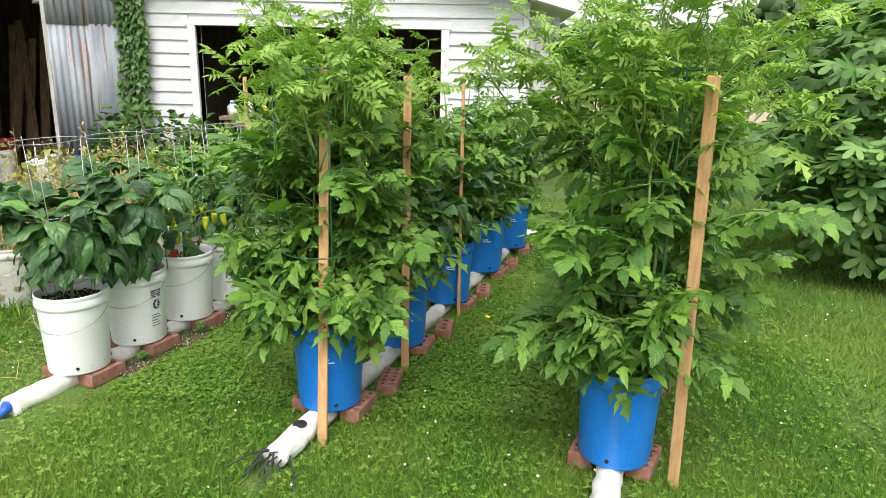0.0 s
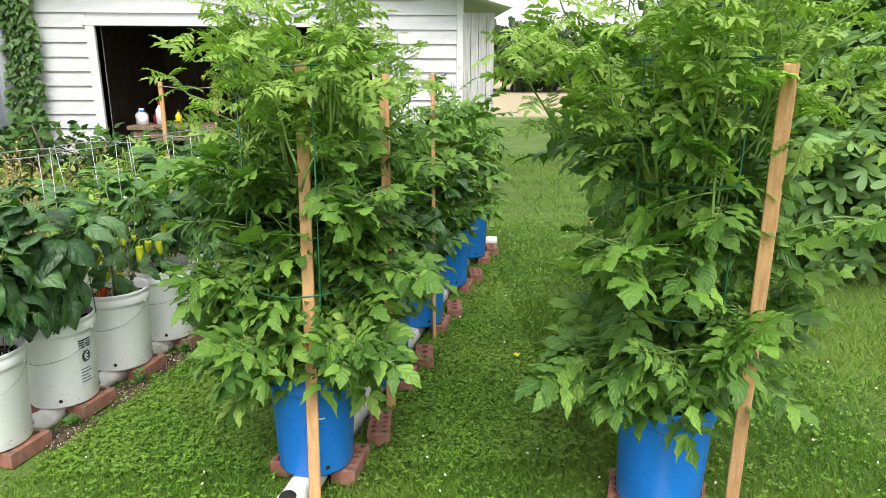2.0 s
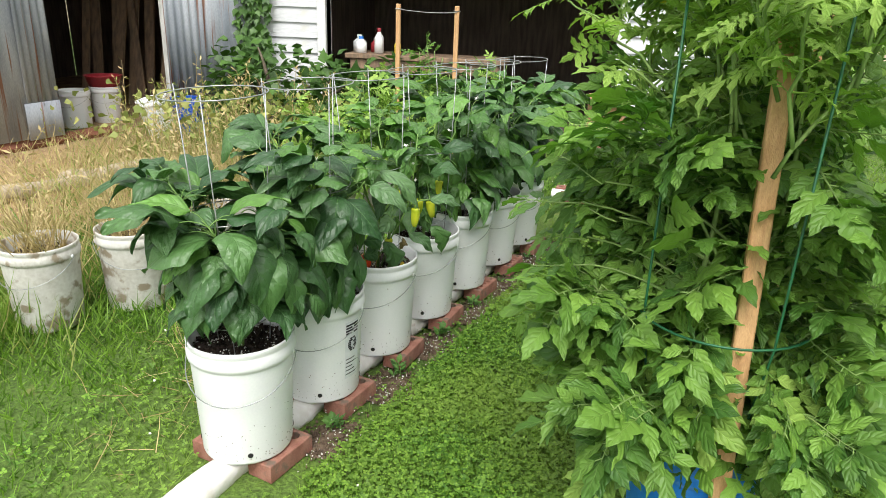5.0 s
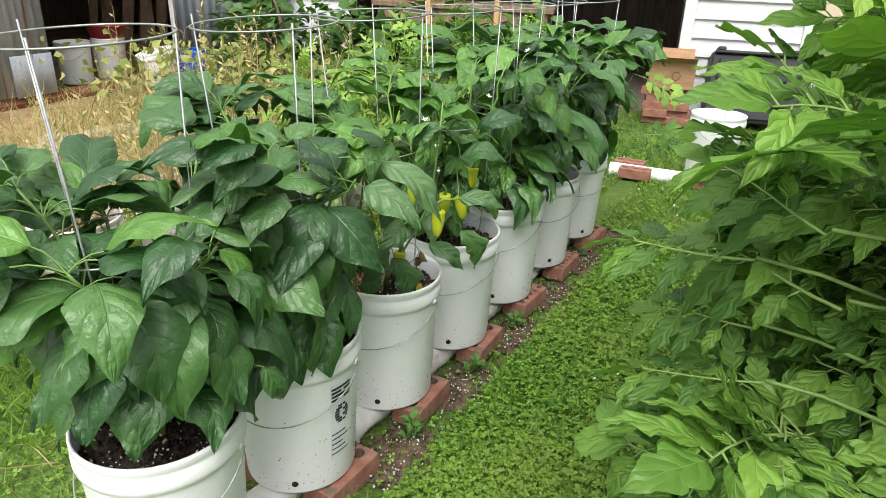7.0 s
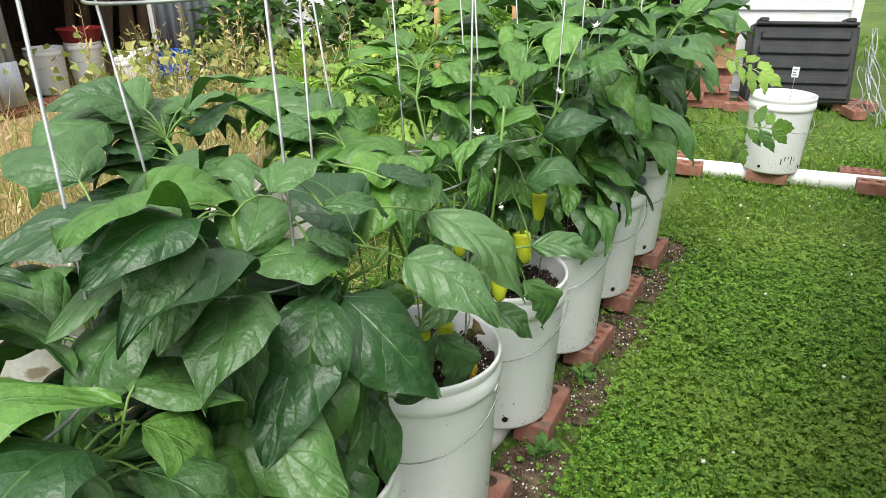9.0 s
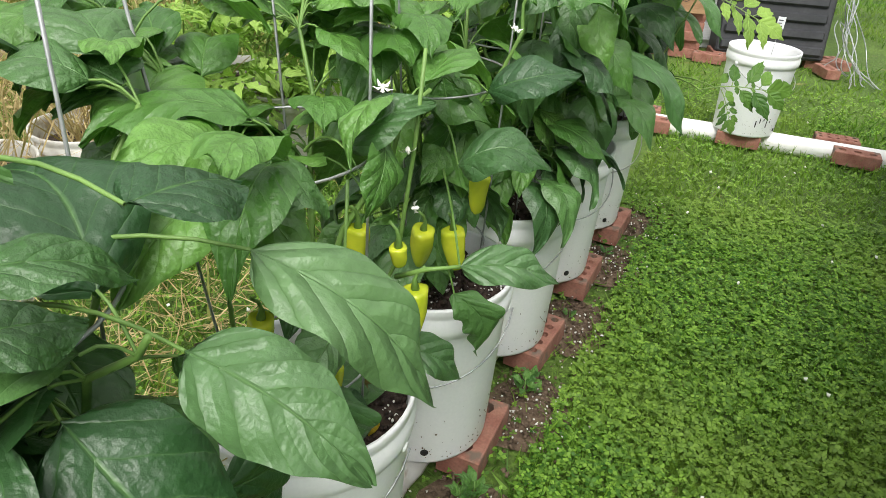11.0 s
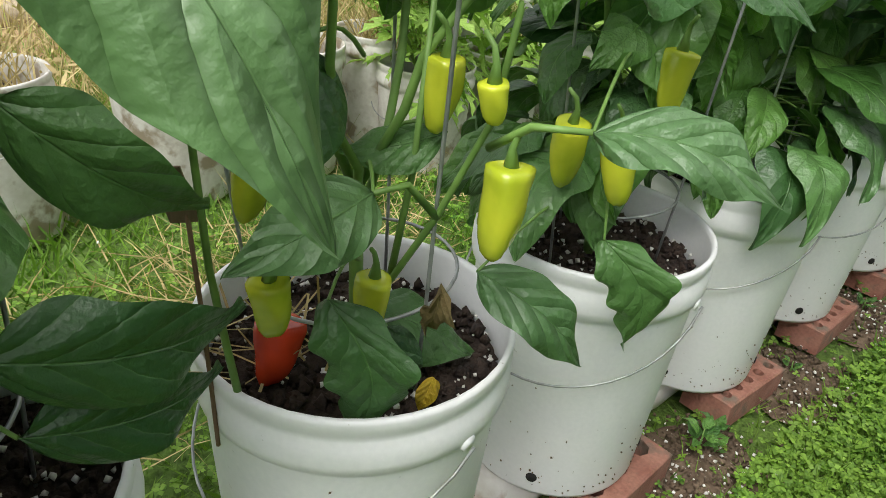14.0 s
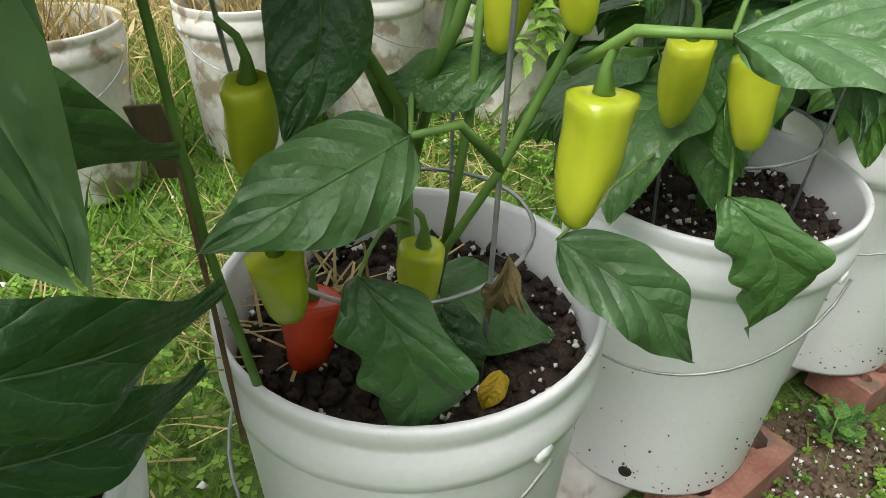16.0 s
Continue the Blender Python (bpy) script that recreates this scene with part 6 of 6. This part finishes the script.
# ---- climbing vine and bushes at the barn ----
g_ = Geo()
g_.add([(0, 0, 0), (0.42, 0.30, 0.06), (0.20, 0.62, 0.05), (0, 1.0, -0.10), (-0.20, 0.62, 0.05), (-0.42, 0.30, 0.06), (0, 0.45, -0.02)], [(0, 1, 6), (1, 2, 6), (2, 3, 6), (3, 4, 6), (4, 5, 6), (5, 0, 6)])
IVY = template(g_)
n = 900
vz = rng.uniform(0.25, 2.5, n)
P0 = np.stack([-3.56 + rng.normal(0, 1, n).clip(-1.5, 1.5) * 0.105 + 0.03 * np.sin(vz * 5), BY - 0.05 - 0.09 * rng.random(n), vz], -1)
vine = thing("climbing_vine", (0, 0, 0), "green vine climbing up the barn's corner", "vine")
d = np.stack([rng.normal(0, 0.5, n), -0.35 - 0.3 * rng.random(n), -1 + rng.normal(0, 0.25, n)], -1)
part("foliage", strewn("foliage", [(IVY, frames_of(d, np.array([0, -1.0, 0.4]) + rng.normal(0, 0.3, (n, 3)), rng.uniform(0.06, 0.11, n)), P0)], M["ivy_leaf"]), None, vine, "overlapping pointed leaves")
part("stems", Geo().tube([(-3.55, BY - 0.03, 0), (-3.53, BY - 0.035, 0.8), (-3.57, BY - 0.03, 1.6), (-3.55, BY - 0.03, 2.45)], 0.012, 6), M["bark"], vine)
leafy_bush("bramble_bush", (-3.0, 7.25, 0), [((0, 0, 0.42), (0.75, 0.42, 0.48), 520, 0.12), ((0.6, -0.1, 0.35), (0.55, 0.4, 0.45), 320, 0.12), ((-0.5, 0.2, 0.6), (0.35, 0.3, 0.45), 160, 0.11)], "green bramble bush at the barn's foot", "bush", IVY, "ivy_leaf", 4)
leafy_bush("bramble_bush", (-1.9, 7.3, 0), [((0, 0, 0.40), (0.6, 0.4, 0.45), 420, 0.12), ((0.7, 0.0, 0.4), (0.5, 0.4, 0.4), 300, 0.12)], "green bramble bush below the barn opening", "bush", IVY, "ivy_leaf", 4)

# ---- weeds and dry grass ----
thin = template(Geo().add([(-0.5, 0, 0), (0.5, 0, 0), (0.3, 0.55, 0.05), (-0.3, 0.55, 0.05), (0.0, 1, 0.22)], [(0, 1, 2, 3), (3, 2, 4)]))


def patch(x0, x1, y0, y1):
    return lambda n_: np.stack([rng.uniform(x0, x1, n_), rng.uniform(y0, y1, n_), np.zeros(n_)], -1)


def blob(cx, cy, sx_, sy_, z_=0.0):
    return lambda n_: np.stack([rng.normal(cx, sx_, n_), rng.normal(cy, sy_, n_), np.full(n_, z_)], -1)


sets = [(thin, *stalk_field(3200, blob(-4.0, 5.5, 0.45, 0.7), 0.05, 0.2, 0.005, 2.6)), (thin, *stalk_field(1500, blob(-3.1, 4.9, 0.42, 0.75), 0.08, 0.34, 0.006, 0.6)), (thin, *stalk_field(1700, blob(-3.6, 6.2, 0.5, 0.5), 0.1, 0.34, 0.006, 0.6)),
        (thin, *stalk_field(420, blob(-2.85, 4.0, 0.22, 0.5), 0.1, 0.34, 0.005, 0.7)), (thin, *stalk_field(900, blob(-1.62, 3.95, 0.14, 0.5), 0.06, 0.2, 0.004, 2.5))]
for x, y in L_POTS[:5]:
    sets.append((thin, *stalk_field(110, blob(x, y, 0.05, 0.05, 0.29), 0.15, 0.5, 0.005, 0.5)))
tagged(part("dry_grass", strewn("dry_grass", sets, M["straw"])), "straw-coloured dry grass and dead stalks", "dry grass", kind="stuff")
sets = [(thin, *stalk_field(1100, blob(-3.0, 5.6, 0.6, 0.8), 0.10, 0.40, 0.008, 0.5)), (thin, *stalk_field(900, blob(-3.0, 6.6, 0.6, 0.3), 0.15, 0.55, 0.009, 0.5)), (thin, *stalk_field(500, blob(-2.7, 3.2, 0.22, 0.25), 0.1, 0.35, 0.006, 0.5))]
q = blob(-3.0, 6.5, 0.65, 0.35)(700) + np.stack([np.zeros(700), np.zeros(700), rng.uniform(0.1, 0.55, 700)], -1)
sets.append((IVY, spin(700, 0.04, 0.09), q))
g_ = Geo()
k = np.linspace(0, 1, 7)
g_.tube(np.stack([0.03 * np.sin(4 * k), k, 0.05 * k * k], -1), np.linspace(0.0045, 0.002, 7), 4, False)
for i in range(15):
    s = 0.35 + 0.65 * i / 14
    a_ = i * 2.4
    b_ = np.array([0.03 * math.sin(4 * s), s, 0.05 * s * s])
    e_ = b_ + np.array([0.09 * math.cos(a_), 0.05 + 0.03 * math.sin(i), 0.09 * math.sin(a_)]) * (1.2 - 0.6 * s)
    q = np.array([-math.sin(a_), 0.3, math.cos(a_)]) * 0.010
    g_.add([b_, (b_ + e_) / 2 + q, e_, (b_ + e_) / 2 - q], [(0, 1, 2, 3)])
SEED_STALK = template(g_)


def tall_stalks(n_, pick, l0, l1, lean_):
    pp = pick(n_)
    d = np.stack([rng.normal(0, lean_, n_), rng.normal(0, lean_, n_), np.ones(n_)], -1)
    return SEED_STALK, frames_of(d, rng.normal(size=(n_, 3)), rng.uniform(l0, l1, n_)), pp


tall = [tall_stalks(70, blob(-2.7, 5.0, 0.35, 0.6), 0.30, 0.75, 0.3), tall_stalks(60, blob(-3.1, 6.4, 0.5, 0.3), 0.4, 0.85, 0.3), tall_stalks(26, blob(-2.35, 4.4, 0.15, 0.5), 0.3, 0.65, 0.3)]
tall += [tall_stalks(7, blob(x, y, 0.05, 0.05, 0.28), 0.25, 0.55, 0.3) for x, y in L_POTS[:5]]
tagged(part("seed_stalks", strewn("seed_stalks", tall, M["straw"])), "tall dry weed stalks with pale seed heads", "dry weeds", kind="stuff")
rough = [(thin, *stalk_field(500, blob(-2.62, 3.22, 0.12, 0.16), 0.12, 0.36, 0.007, 0.45)), (thin, *stalk_field(700, blob(-2.3, 3.5, 0.25, 0.25), 0.05, 0.16, 0.007, 0.6)), (thin, *stalk_field(2400, blob(-2.6, 5.3, 0.45, 0.8), 0.05, 0.2, 0.008, 0.6)), (thin, *stalk_field(900, blob(-2.4, 4.2, 0.25, 0.5), 0.05, 0.16, 0.008, 0.6))]
tagged(part("rough_grass", strewn("rough_grass", rough, M["grass"])), "rough green grass between the buckets and the shed", "grass", kind="stuff")
sets += [tall_stalks(60, blob(-3.0, 6.5, 0.6, 0.3), 0.4, 0.8, 0.3), tall_stalks(40, blob(-2.8, 5.4, 0.4, 0.6), 0.3, 0.6, 0.35)]
tagged(part("weeds", strewn("weeds", sets, M["weed"])), "yellowing green weeds before the shed", "weeds", kind="stuff")
for (x0, y0), (x1, y1), r_ in (((-4.02, 4.40), (-3.50, 5.95), 0.055), ((-3.95, 5.35), (-3.50, 5.75), 0.035)):
    lg = thing("log", (x0, y0, r_), "bare weathered log lying on the earth", "log", "logs")
    k = np.linspace(0, 1, 9)
    part("log_body", Geo().tube(np.stack([(x1 - x0) * k, (y1 - y0) * k + 0.03 * np.sin(6 * k), 0.012 * np.sin(9 * k)], -1), r_ * (1 + 0.12 * np.sin(11 * k)), 12), M["log"], lg)

# ---- compost bin at the barn ----
cb = thing("compost_bin", (0.61, 7.62, 0.058), "black ribbed plastic compost bin on bricks", "compost bin")
lean_m = pose(0, 0, 0, -13, 0, 0)
g = Geo().box((-0.34, 0.0, 0.0), (0.34, 0.26, 0.52), 0.012, lean_m)
part("bin_body", g, M["black_plastic"], cb, smooth=False)
for i in range(5):
    part("rib", Geo().box((-0.32 + 0.008 * i, -0.022, 0.025 + 0.10 * i), (0.32 - 0.008 * i, 0.002, 0.085 + 0.10 * i), 0.012, lean_m), M["black_plastic"], cb, smooth=False)
part("rim", Geo().box((-0.325, -0.03, 0.52), (0.325, 0.26, 0.545), 0.008, lean_m).box((-0.31, -0.03, 0.54), (-0.25, 0.1, 0.57), 0.008, lean_m).box((0.24, -0.03, 0.54), (0.30, 0.1, 0.57), 0.008, lean_m), M["black_plastic"], cb, smooth=False)
for x, y, tn in ((0.30, 7.70, 5), (0.96, 7.70, 85), (0.95, 7.50, 10), (0.22, 7.55, 80), (1.08, 7.75, 20)):
    brick(x, y, tn, 2, 0.0, "red clay brick below the compost bin")
for k in range(5):
    for m_ in range(2):
        brick(-0.11 + 0.19 * m_ + 0.012 * rng.normal(), 7.66 + 0.02 * rng.normal(), 88 + 4 * rng.normal(), k + m_, 0.057 * k, "red clay brick in a low stack beside the barn")
bx = thing("cardboard_box", (-0.02, 7.70, 0.286), "worn brown cardboard box on a stack of bricks", "box")
part("box_body", Geo().box((-0.17, -0.11, 0), (0.17, 0.11, 0.006), 0.001).box((-0.17, -0.11, 0.006), (-0.164, 0.11, 0.21), 0.001).box((0.164, -0.11, 0.006), (0.17, 0.11, 0.21), 0.001).box((-0.164, -0.11, 0.006), (0.164, -0.104, 0.21), 0.001).box((-0.164, 0.104, 0.006), (0.164, 0.11, 0.21), 0.001), M["cardboard"], bx, smooth=False)
part("flap", Geo().box((-0.168, -0.004, 0), (0.168, 0.0, 0.10), 0.001, pose(0, -0.106, 0.205, 62, 0, 0)), M["cardboard"], bx, smooth=False)
part("flap", Geo().box((-0.168, 0.0, 0), (0.168, 0.004, 0.10), 0.001, pose(0, 0.106, 0.205, -40, 0, 0)), M["cardboard"], bx, smooth=False)
part("printed_mark", Geo().ring((0.03, 0, 0.08), 0.03, 0.002, 20), M["ink"], bx, "dark round printed mark").matrix_basis = pose(0, -0.032, 0.10, 90, 0, 0)
cb2 = thing("cable_bundle", (0.99, 7.27, 0.0), "tangled pale cables hanging beside the barn", "cables")
for k in range(11):
    s = np.linspace(0, 1, 16)
    c_, d_ = rng.uniform(0.3, 1.0), rng.normal(0, 0.06, 2)
    path_ = np.stack([0.16 * s * c_ + d_[0] * s + 0.025 * np.sin(9 * s + 1.7 * k), 0.36 - 0.42 * s * c_ + 0.03 * np.cos(8 * s + k), (0.30 + 0.12 * (k % 3)) * (1 - s) ** 1.6 + 0.008 + 0.02 * np.abs(np.sin(7 * s + k)) * (1 - s)], -1)
    part("cable", Geo().tube(path_, 0.0032, 6), M["wire"], cb2)

# ---- far trees ----
clump = template(Geo().add([(0, 0, 0), (0.5, 0.4, 0.1), (0, 1, 0), (-0.5, 0.4, 0.1), (0.1, 0.4, 0.45)], [(0, 1, 4), (1, 2, 4), (2, 3, 4), (3, 0, 4)]))


def far_tree(x, y, h, w, n, size):
    tr = thing("tree", (x, y, 0), "dark green broadleaf tree beyond the field", "tree", "far trees")
    g2 = Geo().tube([(0, 0, -0.1), (0.1, 0, h * 0.3), (0.0, 0.1, h * 0.75)], [0.035 * h, 0.028 * h, 0.01 * h], 8)
    sets = []
    for k in range(7):
        a_ = rng.uniform(0, 6.28)
        c = np.array([w * 0.5 * math.cos(a_), w * 0.5 * math.sin(a_), h * rng.uniform(0.16, 0.80)])
        g2.tube(curve_pts((0, 0, h * 0.3), c, 0.1, 5), np.linspace(0.015 * h, 0.004 * h, 5), 5)
        q, d = ball_points(n // 7, c, (w * 0.5, w * 0.5, h * 0.2), 0.3, 0.2)
        sets.append((clump, frames_of(rng.normal(size=q.shape), rng.normal(size=q.shape), rng.uniform(0.6, 1.4, len(q)) * size), q))
    part("crown", strewn("crown", sets, M["far_leaf"]), None, tr, "dense uneven crown")
    part("trunk", g2, M["bark"], tr)


for i in range(28):
    far_tree(3 + 1.8 * i + rng.normal(0, 0.5), 46 + rng.normal(0, 2.5), rng.uniform(3.2, 5.2), rng.uniform(3.2, 4.6), 800, 0.5)
for x, y, h, w in ((9.5, 14.5, 5.2, 3.0), (13.0, 15.5, 6.5, 3.6), (7.2, 12.8, 3.2, 2.4)):
    far_tree(x, y, h, w, 1800, 0.28)

# ---- two posts with a string, round a tomato plant below the barn opening ----
for x in (-1.665, -1.225):
    ps = thing("garden_post", (x, 6.30, 0), "pale square wooden post with a string tied to it", "post", "garden posts")
    part("post", Geo().box((-0.016, -0.016, -0.05), (0.016, 0.016, 1.31), 0.003), M["stake"], ps, smooth=False)
    part("knot", Geo().ring((0, 0, 1.275), 0.024, 0.003, 14), M["wire"], ps, "grey twine knot")
st = thing("string", (-1.665, 6.278, 1.275), "thin grey string tied between two posts", "string")
part("strand", Geo().tube(curve_pts((0.0, 0, 0), (0.44, 0, -0.01), -0.012, 7), 0.0025, 5), M["wire"], st)
tomato_plant(-1.45, 6.36, 0.0, 1.12, 0.26, 150, "dark green tomato plant between two posts", seed=77, stems=4, size=0.2, group="pale tomato plants")


# ---- sprigs of weed at the feet of the white buckets ----
def weed_sprig(x, y, h, n_, seed):
    r_ = np.random.default_rng(seed)
    w_ = thing("weed", (x, y, 0.0), "small green weed sprouting beside a brick", "weed", "weeds by the bricks")
    for k in range(n_):
        a_ = 2.4 * k + r_.uniform(-0.4, 0.4)
        b_ = np.array([0.006 * math.cos(a_), 0.006 * math.sin(a_), h * (0.35 + 0.5 * k / n_)])
        put_leaf(w_, P_FRESH[k % len(P_FRESH)], b_, b_ + h * np.array([0.45 * math.cos(a_), 0.45 * math.sin(a_), r_.uniform(0.1, 0.6)]))
    part("stem", Geo().tube([(0, 0, -0.01), (0.002, 0.001, h * 0.5), (0.0, 0.003, h * 0.9)], [0.0022, 0.0018, 0.001], 6), M["stem"], w_)


for k in range(2, 8):
    for m_ in range(3 if k < 6 else 1):
        c = np.array(w_pot(k)) + V2 * (0.145 + 0.02 * (m_ % 2)) + U2 * (-0.135 + 0.02 * m_ + 0.02 * math.sin(5 * k))
        weed_sprig(c[0], c[1], 0.034 + 0.014 * ((k + m_) % 3), 5 + (k + m_) % 3, 300 + 5 * k + m_)

# ---- earth, crumbs and weeds along the white row ----
g = Geo()
for k in range(7):
    c = np.array(w_pot(k + 1)) + V2 * 0.165 + U2 * 0.20
    a_ = np.linspace(0, 2 * np.pi, 18, endpoint=False)
    vs = [(c[0], c[1], 0.012)]
    for t_ in a_:
        r_ = 1 + 0.25 * noise.noise((k * 3 + math.cos(t_), math.sin(t_), 0))
        q = c + U2 * 0.13 * r_ * math.sin(t_) + V2 * 0.10 * r_ * math.cos(t_)
        vs.append((q[0], q[1], -0.006))
    g.add(vs, [(0, i + 1, (i + 1) % 18 + 1) for i in range(18)])
tagged(part("spilled_earth", g, M["mulch"]), "dark spilled potting earth between the bricks", "earth", kind="stuff")
n = 2600
k = rng.integers(0, 7, n)
q = np.array([w_pot(i + 1) for i in k]) + np.outer(rng.normal(0.16, 0.05, n), V2) + np.outer(rng.normal(0.20, 0.07, n), U2)
tagged(part("earth_crumbs", strewn("earth_crumbs", [(crumb, spin(n, 0.002, 0.008), np.concatenate([q, rng.uniform(0.002, 0.012, (n, 1))], 1))], M["mulch"])), "brown crumbs of bark and earth", "crumbs", kind="stuff")
n = 700
k = rng.integers(0, 7, n)
q = np.array([w_pot(i + 1) for i in k]) + np.outer(rng.normal(0.17, 0.06, n), V2) + np.outer(rng.normal(0.17, 0.08, n), U2)
tagged(part("perlite_crumbs", strewn("perlite_crumbs", [(crumb, spin(n, 0.0015, 0.0045), np.concatenate([q, rng.uniform(0.008, 0.016, (n, 1))], 1))], M["perlite"])), "white perlite crumbs on the earth", "crumbs", kind="stuff")

# ---- lawn ----
leaf3 = Geo()
for k in range(3):
    a_ = 2 * math.pi * k / 3
    c_, s_ = math.cos(a_), math.sin(a_)
    vs = [(0, 0, 0), (0.42, 0.45, 0.06), (0, 1, 0.05), (-0.42, 0.45, 0.06)]
    leaf3.add([(x_ * c_ - y_ * s_, x_ * s_ + y_ * c_, z_) for x_, y_, z_ in vs], [(0, 1, 2, 3)])
CLOVER = template(leaf3)
BLADE = template(Geo().add([(-0.5, 0, 0), (0.5, 0, 0), (0, 1, 0.18)], [(0, 1, 2)]))


def lawn_points(n, x0, x1, y0, y1):
    q = np.stack([rng.uniform(x0, x1, n), rng.uniform(y0, y1, n)], -1)
    rel = q - np.array(W1)
    w, u = rel @ V2, rel @ U2
    bare = (np.abs(w - 0.08) < 0.14) & (u > -0.25) & (u < 2.4) & (rng.random(n) < 0.93)
    pipes = ((np.abs(w) < 0.06) | (np.abs(w - 1.24) < 0.06) | (np.abs(w - 2.43) < 0.06)) & (u > -0.45) & (u < 3.4)
    dirt = ((q[:, 0] + 4.1) / 1.55) ** 2 + ((q[:, 1] - 5.9) / 1.45) ** 2 < 1
    built = (q[:, 1] > 7.85) & (q[:, 0] < 1.7)
    q = q[~(bare | pipes | (dirt & (rng.random(n) < 0.9)) | built)]
    return np.concatenate([q, np.full((len(q), 1), -0.012)], 1)


def lawn(n, box, l0, l1, w0, lean_):
    return stalk_field(n, lambda k: lawn_points(k, *box), l0, l1, w0, lean_)


sets = [(BLADE, *lawn(120000, (-1.1, 2.2, 1.6, 4.4), 0.025, 0.065, 0.0045, 0.7)), (BLADE, *lawn(90000, (-2.9, 3.6, 1.0, 6.5), 0.03, 0.07, 0.006, 0.7)), (BLADE, *lawn(70000, (-4.0, 6.0, 3.0, 12.0), 0.03, 0.075, 0.010, 0.7))]
tagged(part("grass", strewn("grass", sets, M["grass"], False)), "short mown green grass", "grass", kind="stuff")


def clover_set(n, box, s0, s1):
    q = lawn_points(n, *box)
    q[:, 2] = rng.uniform(0.006, 0.03, len(q))
    d = np.concatenate([rng.normal(size=(len(q), 2)), rng.normal(0, 0.25, (len(q), 1))], 1)
    return frames_of(d, np.array([0, 0, 1.0]) + rng.normal(0, 0.25, (len(q), 3)), rng.uniform(s0, s1, len(q))), q


sets = [(CLOVER, *clover_set(52000, (-1.0, 1.0, 2.6, 5.2), 0.006, 0.013)), (CLOVER, *clover_set(22000, (-1.9, 2.4, 1.6, 7.0), 0.008, 0.015))]
tagged(part("clover", strewn("clover", sets, M["clover"], False)), "small clover leaves in the lawn", "clover", kind="stuff")
q = lawn_points(230, -2.0, 3.2, 1.4, 6.5)
q[:, 2] = 0.035
tagged(part("clover_blossoms", strewn("clover_blossoms", [(crumb, spin(len(q), 0.005, 0.008), q)], M["petal"])), "small white clover blossoms", "clover", kind="stuff")

# ---- the plan above is drawn with one unit of SCALE metres ----
for ob in list(scene.objects):
    if ob.parent is None and ob.type in {"MESH", "EMPTY"}:
        ob.matrix_world = Matrix.Scale(SCALE, 4) @ ob.matrix_world
